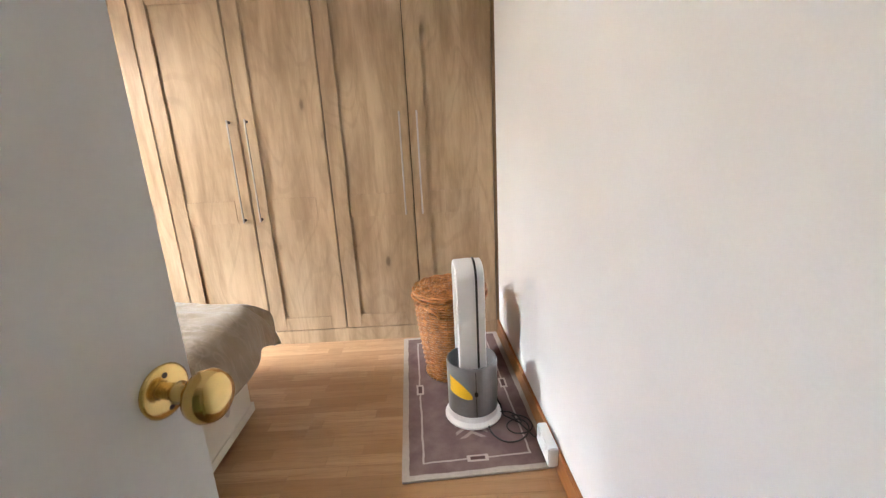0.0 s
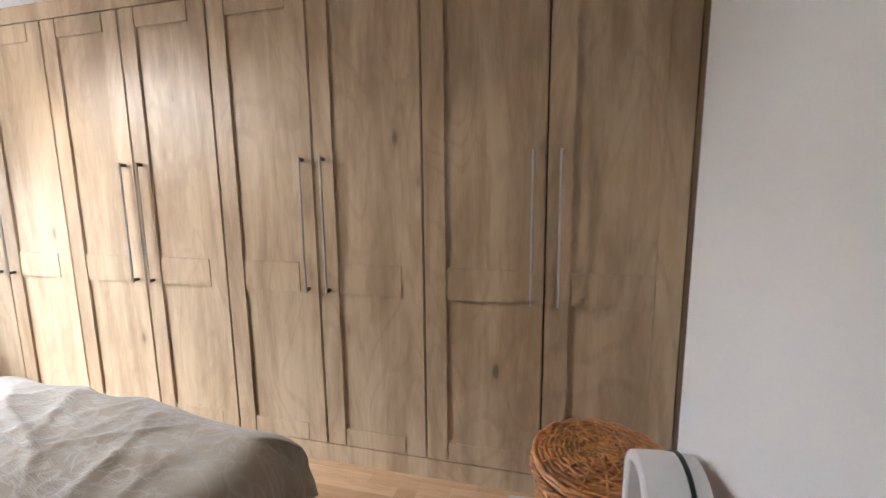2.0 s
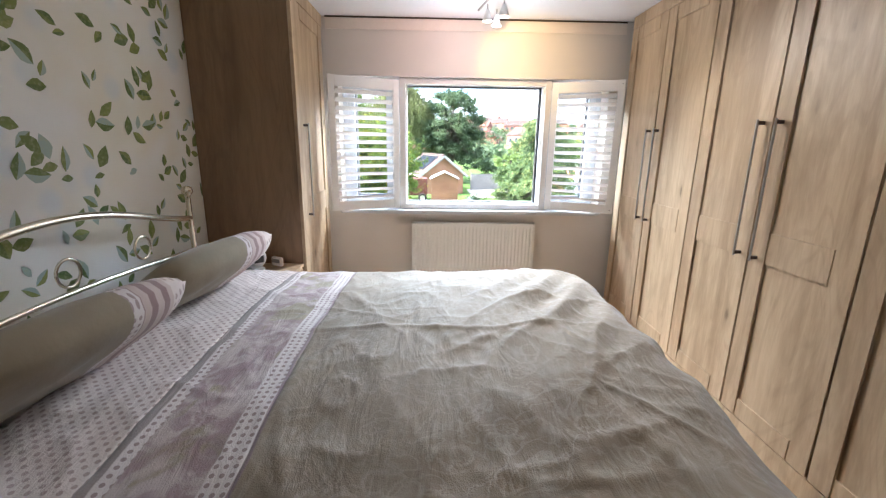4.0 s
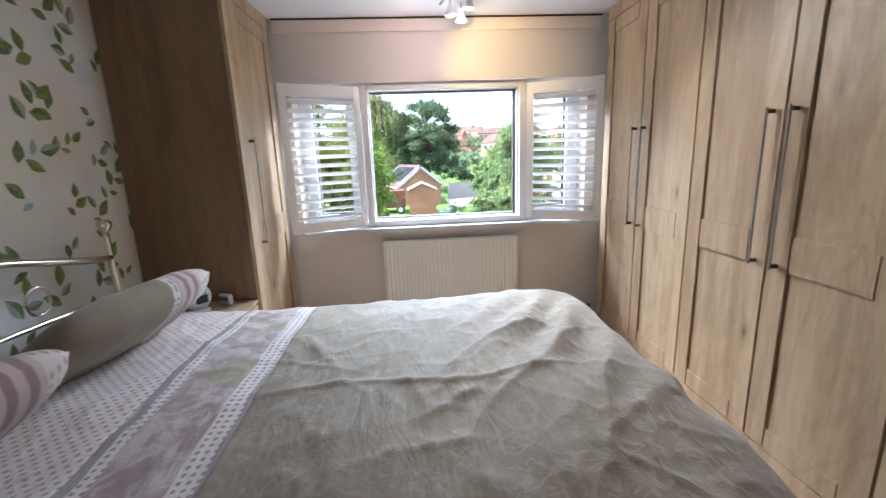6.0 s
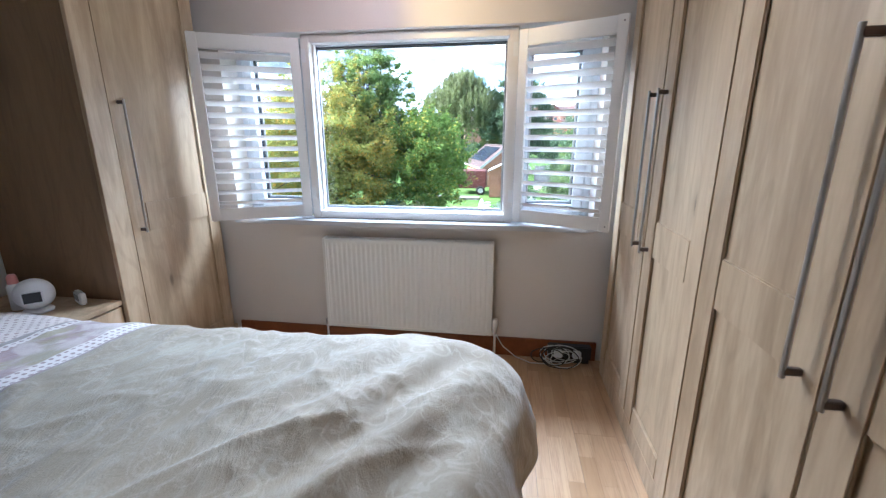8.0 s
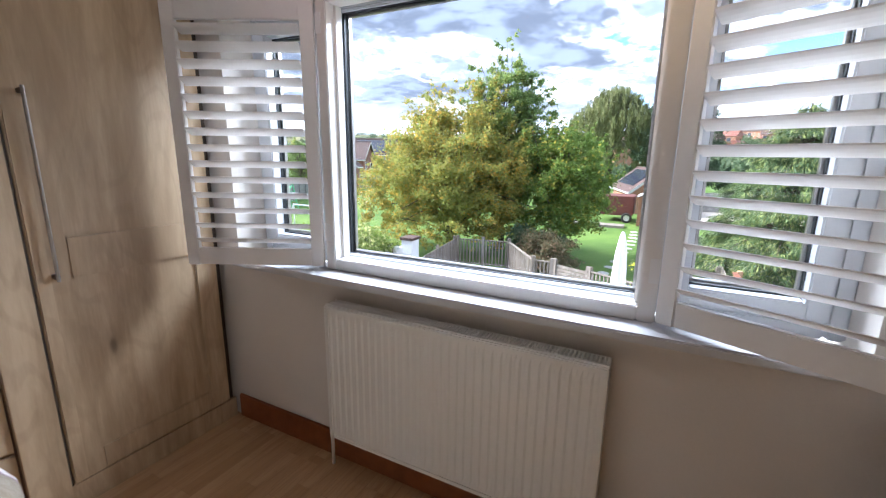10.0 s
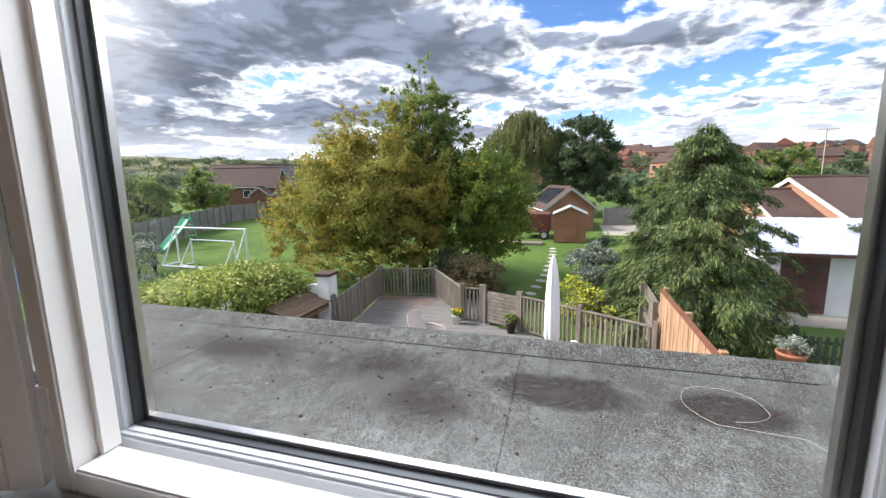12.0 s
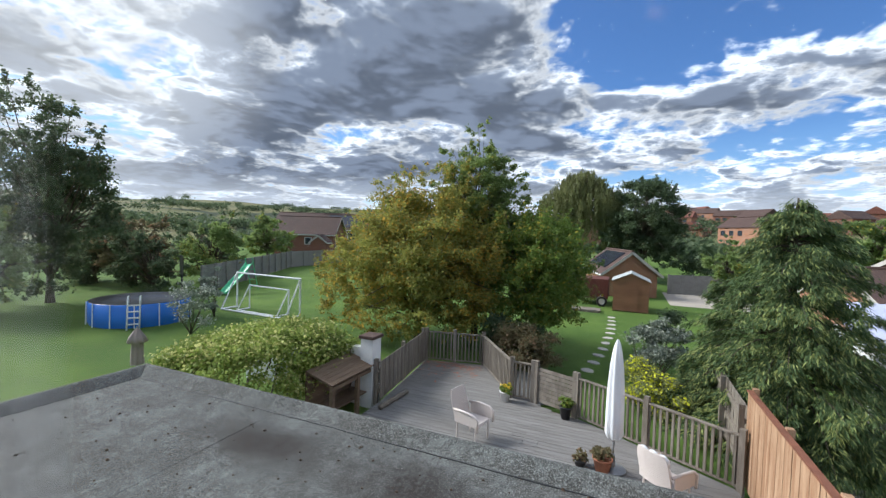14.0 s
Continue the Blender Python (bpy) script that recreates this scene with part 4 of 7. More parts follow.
# tall single unit by the window, bedside cabinet before it
UX0, UX1, UY = -3.985, -3.165, 0.395
unit = thing("tall_cupboard", "tall single oak effect cupboard between bed and window", "wardrobe", (0, 0, 0))
part("side_panel", box(B(), UX1 - 0.03, UX1, SOUTH + 0.004, UY - 0.004, 0.0, CEIL - 0.003), M["oak_shaded"], unit, "oak side panel with its shade put into the colour")
part("back_panel", box(B(), UX0, UX1 - 0.031, SOUTH + 0.004, UY - 0.03, 0.0, CEIL - 0.003), M["gap"], unit)
part("frame_strip", box(B(), UX1 - 0.115, UX1 + 0.0, UY - 0.0035, UY + 0.018, 0.001, CEIL - 0.002), M["oak"], unit, bevel=0.002)
part("plinth", box(B(), UX0, UX1 - 0.116, UY - 0.02, UY - 0.002, 0.001, 0.1), M["oak"], unit)
part("top_fascia", box(B(), UX0, UX1 - 0.116, UY - 0.02, UY - 0.002, Z1 + 0.003, CEIL - 0.002), M["oak"], unit)
piv = shaker_door(unit, 0.66, True)
piv.matrix_basis = pose(UX1 - 0.128, UY, 0, 0, 0, 180)
part("gap_shadow", box(B(), UX1 - 0.128, UX1 - 0.115, UY - 0.02, UY - 0.006, 0.1, Z1), M["gap"], unit)

cab = thing("bedside_cabinet", "oak effect bedside cabinet with two drawers", "bedside cabinet", (-3.163, 0, 0))
part("body", box(B(), 0, 0.34, SOUTH + 0.004, UY - 0.024, 0.001, 0.575), M["oak"], cab)
part("top", box(B(), 0, 0.345, SOUTH + 0.004, UY, 0.576, 0.6), M["oak"], cab, bevel=0.003)
for z in (0.10, 0.34):
    d = part("drawer", box(B(), 0.003, 0.337, UY - 0.023, UY - 0.004, z, z + 0.225), M["oak"], cab, bevel=0.003)
    bm = tube(B(), [(0.10, UY - 0.003, z + 0.15), (0.10, UY + 0.02, z + 0.15), (0.24, UY + 0.02, z + 0.15), (0.24, UY - 0.003, z + 0.15)], 0.005, 6)
    part("handle", bm, M["steel"], d, "steel bow handle")


# ---- bed ----
bed = thing("bed", "cream drawer divan bed", "bed", (0, 0, 0))
BX0, BX1, BY0, BY1 = -2.80, -1.025, 0.06, 2.035
part("divan_base", box(B(), BX0, BX1 - 0.02, BY0, BY1, 0.03, 0.36), M["cream_base"], bed, bevel=0.012)
part("mattress", box(B(), BX0, BX1, BY0, BY1, 0.361, 0.58), M["cream_base"], bed, bevel=0.05)
for k, (a, b) in enumerate(((0.12, 1.03), (1.07, 1.985))):
    d = part("drawer", box(B(), BX1 - 0.019, BX1, a, b, 0.085, 0.345), M["cream_base"], bed, bevel=0.006)
    bm = lathe(B(), [(0, 0), (0.024, 0), (0.026, 0.004), (0.02, 0.0045), (0, 0.003)], 16, m=pose(BX1 + 0.0005, b - 0.22, 0.22, 90, 0, 90) @ Matrix.Diagonal((1, 1.6, 1, 1)))
    part("handle", bm, M["steel"], d, "oval recessed handle")
part("base_rail", box(B(), BX1 - 0.019, BX1 - 0.002, BY0 + 0.02, BY1 - 0.01, 0.03, 0.082), M["cream_base"], bed, bevel=0.004)
for x in (BX0 + 0.1, BX1 - 0.12):
    for y in (BY0 + 0.1, BY1 - 0.1):
        part("castor", lathe(B(), [(0, 0), (0.02, 0), (0.024, 0.015), (0.02, 0.031), (0, 0.031)], 10, (x, y, 0)), M["black_plastic"], bed)


crease_rng = random.Random(17)
CREASES = [(-2.45, 1.98, 2.2, 0.013, 0.014, 0.22), (-2.25, 2.02, 2.3, 0.012, 0.013, 0.2), (-1.75, 2.0, 2.1, 0.010, 0.014, 0.2), (-1.45, 1.95, 1.0, 0.010, 0.014, 0.2), (-1.96, 1.48, math.pi / 2, 0.012, 0.013, 0.66), (-2.0, 1.75, 2.5, 0.010, 0.016, 0.35), (-2.2, 1.65, 2.35, 0.014, 0.014, 0.4), (-1.75, 1.9, 2.6, 0.014, 0.016, 0.35)]
for k in range(52):
    CREASES.append((crease_rng.uniform(-2.7, -1.15), crease_rng.uniform(0.9, 2.1), crease_rng.choice((crease_rng.gauss(2.4, 0.25), crease_rng.gauss(1.6, 0.2), crease_rng.gauss(0.5, 0.3))), crease_rng.uniform(0.002, 0.0065), crease_rng.uniform(0.010, 0.020), crease_rng.uniform(0.08, 0.28)))


def duvet():
    """A thick cover that lies over the mattress, turns down over sides and foot, with folds that grow towards the hem."""
    bm = B()
    nx, ny = 200, 210
    x0, x1, y0, y1 = -2.80, -1.10, 0.10, 2.09      # edges of the level top
    over_l, over_r, over_f = 0.26, 0.335, 0.43        # how far the cloth goes on past each edge
    grid = []
    for j in range(ny + 1):
        v = y0 + (y1 + over_f - y0) * j / ny
        row = []
        for i in range(nx + 1):
            u = x0 - over_l + (x1 + over_r - x0 + over_l) * i / nx
            dx = max(0.0, u - x1) if u > x1 else min(0.0, u - x0)
            dy = max(0.0, v - y1)
            a = math.hypot(dx, dy)
            if dx > 0 and dy > 0:
                hx, hy = dx / over_r, dy / over_f
                a *= max(hx, hy) / math.hypot(hx, hy)      # rounded hem at the corner
                dx, dy = dx * a / math.hypot(u - x1, v - y1), dy * a / math.hypot(u - x1, v - y1)
            cx, cy = min(max(u, x0), x1), min(v, y1)
            n1 = noise.noise((u * 2.2, v * 2.8, 0.3))
            n2 = noise.noise((u * 6.0 + v * 2.0, v * 2.2, 1.7))
            n3 = noise.noise((u * 3.0, v * 13.0, 4.1))
            top = 0.640 + 0.009 * n1 + 0.005 * n2 + 0.004 * n3
            inward = min(u - x0, x1 - u, y1 - v)
            top += 0.022 * min(1.0, max(0.0, inward / 0.35)) + 0.03 * math.exp(-((v - 1.85) / 0.3) ** 2)
            ridge = 1 - abs(noise.noise((u * 1.7 + v * 1.1, v * 3.4 - u * 0.9, 7.7)))
            ridge2 = 1 - abs(noise.noise((u * 4.1 + v * 2.3, v * 5.2 - u * 2.0, 2.2)))
            top += 0.008 * (ridge ** 6 - 0.3) + 0.006 * ridge2 ** 8
            # sharp narrow creases, and the side that sags towards the near edge
            for ax, ay, ang, amp, wid, ln in CREASES:
                ca, sa = math.cos(ang), math.sin(ang)
                du, dv = u - ax, v - ay
                if du * du + dv * dv > 2.2 * ln * ln + 0.02:
                    continue
                al, ac = du * ca + dv * sa, -du * sa + dv * ca
                ac += 0.03 * math.sin(al * 7 + ax * 9)
                top += amp * math.exp(-abs(ac) / wid) * math.exp(-(al / ln) ** 4)
            if u > -1.95:
                top -= 0.055 * min(1.0, (u + 1.95) / 0.8)
            # slanting creases near the far foot corner
            s = (u + 2.5) * 0.55 + (v - 1.8)
            near = math.exp(-(((u + 2.35) / 0.42) ** 2 + ((v - 1.95) / 0.4) ** 2))
            top += 0.017 * near * math.sin(s * 30 + 2 * n1)
            if a > 0:
                R = 0.15
                th = min(a / R, math.pi / 2)
                out = R * math.sin(th)
                drop = R * (1 - math.cos(th)) + max(0.0, a - R * math.pi / 2) * 0.97
                along = (v if abs(dx) > dy else u)
                grow = min(1.0, a / 0.35)
                wave = (0.034 * math.sin(along * 11 + 3 * n1) + 0.026 * n2) * grow
                flare = (0.03 if dx > dy else 0.11) * grow + wave
                px, py = cx + dx / a * (out + flare), cy + dy / a * (out + flare)
                z = top - drop + 0.012 * n2 * grow
            else:
                px, py, z = u, v, top
            row.append((px, py, max(z, 0.2)))
        grid.append(row)
    t = thing("duvet", "olive damask duvet with lace bands, spread and slightly rumpled", "duvet")
    step = (y1 + over_f - y0) / ny
    cuts = [0, round((0.456 - y0) / step), round((0.815 - y0) / step), ny]
    for name, label, lo, hi in (("turned_down_top", "white dotted cloth at the head", cuts[0], cuts[1]), ("lace_band", "mauve printed band edged with lace", cuts[1], cuts[2]), ("cover", "", cuts[2], cuts[3])):
        b2 = B()
        vs = [[b2.verts.new(c) for c in grid[j]] for j in range(lo, hi + 1)]
        for j in range(hi - lo):
            for i in range(nx):
                b2.faces.new((vs[j][i], vs[j][i + 1], vs[j + 1][i + 1], vs[j + 1][i]))
        ob = part(name, b2, M["duvet"], t, label, smooth=True)
        so = ob.modifiers.new("thick", "SOLIDIFY")
        so.thickness, so.offset = 0.012, -1
    return t


duvet()


def pillow(loc, rot, label, wx=0.75, wy=0.44, th=0.15):
    bm = B()
    n = 30
    for side in (1, -1):
        g = []
        for j in range(n + 1):
            r = []
            for i in range(n + 1):
                u, v = i / n * 2 - 1, j / n * 2 - 1
                k = max(0.0, (1 - u ** 4) * (1 - v ** 4)) ** 0.5
                pinch = 1 - 0.10 * (u * v) ** 2
                x, y = u * wx / 2 * (1 - 0.07 * (1 - v * v) * abs(u) * -0.3) * pinch, v * wy / 2 * pinch
                z = side * th / 2 * k + 0.008 * noise.noise((x * 9 + loc[0], y * 9, side)) * k
                r.append(bm.verts.new((x, y, z)))
            g.append(r)
        for j in range(n):
            for i in range(n):
                q = (g[j][i], g[j][i + 1], g[j + 1][i + 1], g[j + 1][i])
                bm.faces.new(q if side > 0 else q[::-1])
    bmesh.ops.remove_doubles(bm, verts=bm.verts, dist=0.0005)
    return solid("pillow", bm, M["pillow"], label, "pillow", "pillows on the bed", smooth=True, m=pose(*loc, *rot))


pillow((-2.34, 0.14, 0.770), (36, 1, -11), "plump olive pillow with lace, striped and dotted end", wy=0.54, th=0.18)
pillow((-1.52, 0.14, 0.770), (36, -1, -8), "plump olive pillow with lace and dotted end beside its neighbour", wy=0.54, th=0.18)

# headboard of bent metal tube
hb = thing("headboard", "champagne metal headboard with curved rails and ball finials", "headboard", (0, -0.10, 0))
HX0, HX1 = -2.74, -1.06
for x in (HX0, HX1):
    p = part("post", tube(B(), [(x, 0, 0), (x, 0, 1.10)], 0.014, 10), M["champagne"], hb, smooth=True)
    part("finial", lathe(B(), [(0, 0), (0.014, 0.004), (0.016, 0.01), (0.028, 0.025), (0.031, 0.042), (0.024, 0.06), (0, 0.068)], 14, (x, 0, 1.10)), M["champagne"], p, smooth=True)


def rail(z, rise, r, inset=0.0):
    pts = []
    for k in range(33):
        s = k / 32
        x = HX0 + inset + (HX1 - HX0 - 2 * inset) * s
        pts.append((x, 0, z + rise * math.sin(math.pi * s) ** 1.5))
    return tube(B(), pts, r, 10)


part("top_rail", rail(0.985, 0.13, 0.016), M["champagne"], hb, smooth=True)
part("lower_rail", rail(0.80, 0.03, 0.011), M["champagne"], hb, smooth=True)
for k in range(3):
    s = (k + 1) / 4
    x = HX0 + (HX1 - HX0) * s
    pts = [(x + 0.055 * math.cos(a), 0, 0.91 + 0.055 * math.sin(a)) for a in (2 * math.pi * j / 20 for j in range(21))]
    part("scroll", tube(B(), pts, 0.006, 8, False), M["champagne"], hb, smooth=True)

# ---- small things of the room ----
# entrance door, open into the room; its face runs from hinge to closing edge
door_ang = math.degrees(math.atan2(0.966, 0.26))
dr = thing("door_1", "white painted door standing open with a brass knob", "door", (-0.482, -0.246, 0), door_ang, kind="structure")
part("leaf", box(B(), 0, 0.76, 0.0, 0.04, 0.006, 2.0), M["door_paint"], dr, bevel=0.002)
for face, s in ((0.0, -1), (0.04, 1)):
    m = pose(0.724, face, 1.135, 90 if s < 0 else -90)
    k = part("rosette", lathe(B(), [(0, 0.0), (0.0275, 0.0), (0.0285, 0.003), (0.025, 0.0055), (0.013, 0.007), (0, 0.007)], 28, m=m), M["brass"], dr, "polished brass rose with two screws", smooth=True)
    part("knob", lathe(B(), [(0.009, 0.006), (0.0085, 0.016), (0.012, 0.02), (0.0085, 0.025), (0.0085, 0.036), (0.016, 0.039), (0.0245, 0.046), (0.027, 0.056), (0.0235, 0.066), (0.013, 0.071), (0, 0.072)], 28, m=m), M["brass"], k, "round polished brass knob", smooth=True)
    for z in (-0.018, 0.018):
        part("screw", lathe(B(), [(0, 0.004), (0.003, 0.004), (0.003, 0.0068), (0, 0.0072)], 8, m=m @ Matrix.Translation((0, z, 0))), M["dark_steel"], k)

# rug beside the white wall
bm = box(B(), -0.33, 0.33, -0.65, 0.65, 0.001, 0.011)
solid("rug", bm, M["rug"], "small mauve rug with a pale border and key pattern", "rug", bevel=0.003, m=pose(0.075, 2.165, 0, 0, 0, 3.6))

# wicker laundry basket
bk = thing("laundry_basket", "round brown wicker laundry basket with a lid, standing on the rug", "basket", (0.035, 2.36, 0.012))
rb = random.Random(9)
stakes = 26


def basket_r(z):
    return 0.145 + 0.062 * (z / 0.49) ** 0.85


bm = B()
for k in range(31):
    z = 0.012 + k * 0.0155
    pts = []
    for j in range(78):
        a = 2 * math.pi * j / 78
        r = basket_r(z) + 0.0045 * math.cos(a * stakes / 2 + math.pi * (k % 2)) + rb.uniform(-0.0008, 0.0008)
        pts.append((r * math.cos(a), r * math.sin(a), z + rb.uniform(-0.0008, 0.0008)))
    pts.append(pts[0])
    part("weave_course", tube(B(), pts, 0.0066, 5, False), M["wicker"], bk, smooth=True)
for k in range(stakes):
    a = 2 * math.pi * k / stakes
    bm = tube(B(), [(basket_r(z) * math.cos(a), basket_r(z) * math.sin(a), z) for z in (0.0, 0.16, 0.33, 0.5)], 0.005, 5)
    part("stake", bm, M["wicker"], bk, smooth=True)
for z, r in ((0.008, 0.010), (0.49, 0.011)):
    bm = B()
    for ph in (0, math.pi):
        pts = [((basket_r(z) + 0.006 + 0.006 * math.cos(a * 20 + ph)) * math.cos(a), (basket_r(z) + 0.006 + 0.006 * math.cos(a * 20 + ph)) * math.sin(a), z + 0.006 * math.sin(a * 20 + ph)) for a in (2 * math.pi * j / 200 for j in range(201))]
        tube(bm, pts, 0.007, 5, False)
    part("braided_rim", bm, M["wicker"], bk, smooth=True)
bm = lathe(B(), [(0, 0.02), (0.135, 0.02), (0.135, 0.01), (0, 0.01)], 24)
part("bottom", bm, M["wicker"], bk)
lid = part("lid", lathe(B(), [(0, 0.545), (0.10, 0.542), (0.18, 0.53), (0.212, 0.512), (0.212, 0.508), (0, 0.53)], 40), M["wicker"], bk, "woven wicker lid", smooth=True)
bm = B()
for k in range(13):
    r0 = 0.018 + k * 0.0158
    z = 0.551 - 0.9 * max(0, r0 - 0.05) ** 2
    pts = [(r0 * math.cos(a), r0 * math.sin(a), z + 0.004 * math.cos(a * 16 + math.pi * (k % 2))) for a in (2 * math.pi * j / 96 for j in range(97))]
    part("lid_course", tube(B(), pts, 0.0056 if k < 12 else 0.010, 5, False), M["wicker"], lid, smooth=True)
for k in range(16):
    a = 2 * math.pi * k / 16
    part("lid_rib", tube(B(), [(r * math.cos(a), r * math.sin(a), 0.5535 - 0.9 * max(0, r - 0.05) ** 2) for r in (0.0, 0.07, 0.14, 0.21)], 0.0045, 5), M["wicker"], lid, smooth=True)
for a0 in (math.radians(-118), math.radians(62)):
    pts = []
    for j in range(13):
        t = math.pi * j / 12
        a = a0 + 0.17 * math.cos(t)
        z = 0.415 + 0.05 * math.sin(t)
        r = basket_r(z) + 0.012 + 0.012 * math.sin(t)
        pts.append((r * math.cos(a), r * math.sin(a), z))
    part("handle", tube(B(), pts, 0.0065, 6), M["wicker"], bk, "looped wicker handle", smooth=True)

# bladeless air purifier fan
fan = thing("tower_fan", "white and grey bladeless purifier fan on the rug", "fan", (0.12, 1.925, 0.012), 4)
part("base", lathe(B(), [(0, 0), (0.136, 0), (0.142, 0.006), (0.142, 0.014), (0.127, 0.03), (0.121, 0.055), (0, 0.055)], 40), M["white_plastic"], fan, "round white foot", smooth=False)
drum = part("drum", lathe(B(), [(0, 0.056), (0.119, 0.056), (0.123, 0.06), (0.124, 0.305), (0.122, 0.315), (0.116, 0.316), (0.112, 0.30), (0.108, 0.13), (0, 0.12)], 48), M["grey_plastic"], fan, "grey metal drum", smooth=False)
part("front_seam", box(B(), -0.0015, 0.0015, -0.1255, -0.12, 0.062, 0.30), M["black_plastic"], drum)
part("power_button", lathe(B(), [(0, 0), (0.009, 0), (0.009, 0.003), (0, 0.0035)], 14, m=pose(0, -0.123, 0.185, 90) @ Matrix.Diagonal((1, 1.5, 1, 1))), M["black_plastic"], drum)
bm = B()
prev = None
for k in range(13):
    q = k / 12
    a = -1.15 + 1.0 * q
    top, low = 0.262 - 0.03 * q - 0.055 * q ** 3, 0.178 - 0.03 * q + 0.012 * q ** 6
    cur = [bm.verts.new((r * math.cos(-math.pi / 2 + a), r * math.sin(-math.pi / 2 + a), z)) for r, z in ((0.1250, low), (0.1250, top))]
    if prev:
        bm.faces.new((prev[0], cur[0], cur[1], prev[1]))
    prev = cur
part("sticker", bm, M["yellow"], drum, "yellow label on the drum")
# tall loop; it stands in the y-z plane and is deep in x
loop = []
hw, z0, z1, yc = 0.078, 0.13, 0.790, 0.04
for j in range(49):
    t = j / 48
    a = math.pi * t
    loop.append((hw * math.cos(a), z1 - hw + hw * math.sin(a)))
path = [(hw, z0)] + loop + [(-hw, z0)]
sec = [(-0.066, -0.010), (-0.060, -0.014), (0.03, -0.016), (0.062, -0.010), (0.068, 0.0), (0.062, 0.012), (0.0, 0.016), (-0.060, 0.013), (-0.066, 0.009)]
bm = B()
rings = []
for k, (y, z) in enumerate(path):
    a, b = path[max(k - 1, 0)], path[min(k + 1, len(path) - 1)]
    d = Vector((b[0] - a[0], b[1] - a[1])).normalized()
    nrm = (d.y, -d.x)
    rings.append([bm.verts.new((x, yc + y + nrm[0] * o, z + nrm[1] * o)) for x, o in sec])
for a, b in zip(rings, rings[1:]):
    for j in range(len(sec)):
        bm.faces.new((a[j], a[(j + 1) % len(sec)], b[(j + 1) % len(sec)], b[j]))
bm.faces.new(rings[0])
bm.faces.new(rings[-1][::-1])
bmesh.ops.recalc_face_normals(bm, faces=bm.faces)
lp = part("loop", bm, M["white_plastic"], fan, "tall white air loop", smooth=False)
bm = B()
prev = None
for k, (y, z) in enumerate(path):
    a, b = path[max(k - 1, 0)], path[min(k + 1, len(path) - 1)]
    d = Vector((b[0] - a[0], b[1] - a[1])).normalized()
    cur = [bm.verts.new((x, yc + y + d.y * 0.0175, z - d.x * 0.0175)) for x in (0.022, 0.032)]
    cur += [bm.verts.new((x, yc + y + d.y * 0.012, z - d.x * 0.012)) for x in (0.032, 0.022)]
    if prev:
        for j in range(4):
            bm.faces.new((prev[j], prev[(j + 1) % 4], cur[(j + 1) % 4], cur[j]))
    prev = cur
bmesh.ops.recalc_face_normals(bm, faces=bm.faces)
part("air_slot", bm, M["black_plastic"], lp)
# its lead, looped on the rug to the socket
pts = []
for j in range(60):
    t = j / 59
    a = t * 4.6 * math.pi
    r = 0.05 + 0.03 * math.sin(t * 7)
    pts.append((0.30 + 0.06 * (t - 0.5) + (r + 0.02) * math.cos(a), 1.80 - 0.03 * t + r * 1.4 * math.sin(a), 0.017 + 0.012 * abs(math.sin(a * 0.5 + 1))))
lead = [(0.23, 1.90, 0.12), (0.25, 1.87, 0.09), (0.26, 1.84, 0.05)] + pts + [(0.38, 1.70, 0.03), (0.40, 1.66, 0.06), (0.405, 1.63, 0.09)]
solid("power_lead", tube(B(), lead, 0.0038, 6), M["black_cable"], "black power lead coiled on the rug", "cable", smooth=True)

sk = thing("wall_socket", "white double socket box on the skirting board", "socket", (east(1.58) - 0.019, 1.58, 0.045), 90 + 2.6)
part("box", box(B(), -0.085, 0.085, 0.0, 0.042, 0, 0.09), M["white_plastic"], sk, bevel=0.005)
for x in (-0.04, 0.04):
    part("switch", box(B(), x - 0.008, x + 0.008, 0.0421, 0.046, 0.055, 0.075), M["white_plastic"], sk, bevel=0.0015)

# radiator under the window
rad = thing("radiator", "cream enamelled panel radiator with a top grille", "radiator", (WIN_X, 1.105, 0))
RW, RZ0, RZ1, RF = 1.07, 0.165, 0.76, 0.095
bm = B()
cols = []
n = 33
for k in range(n * 4 + 1):
    y = 0.022 + (RW - 0.044) * k / (n * 4)
    d = (0.0, 0.0, 0.0035, 0.0035)[k % 4]
    cols.append((y, RF - 0.002 - d))
prev = None
for y, x in cols:
    cur = [bm.verts.new((x, y, z)) for z in (RZ0 + 0.02, RZ0 + 0.05, RZ1 - 0.05, RZ1 - 0.02)]
    cur[0].co.x = cur[3].co.x = RF - 0.002
    if prev:
        for j in range(3):
            bm.faces.new((prev[j], cur[j], cur[j + 1], prev[j + 1]))
    prev = cur
part("front_panel", bm, M["radiator"], rad)
part("front_edge", frame_ring(B(), 0, RW, RZ0, RZ1 - 0.004, 0.024, 0.022, RF - 0.02, RF), M["radiator"], rad, bevel=0.004)
part("back_panel", box(B(), 0.022, 0.036, 0.02, RW - 0.02, RZ0 + 0.01, RZ1 - 0.02), M["radiator"], rad)
for y in (0.0, RW - 0.004):
    part("end_cover", box(B(), 0.02, RF - 0.021, y, y + 0.004, RZ0 + 0.01, RZ1 - 0.006), M["radiator"], rad)
part("top_grille", box(B(), 0.018, 0.024, 0.0, RW, RZ1 - 0.012, RZ1), M["radiator"], rad)
part("grille_edge", box(B(), RF - 0.02, RF - 0.012, 0.0, RW, RZ1 - 0.012, RZ1), M["radiator"], rad)
bm = box(B(), 0.024, RF - 0.02, -0.0025, 0.0025, RZ1 - 0.008, RZ1 - 0.001)
me = bpy.data.meshes.new("grille_bar")
bm.to_mesh(me)
bm.free()
me.materials.append(M["radiator"])
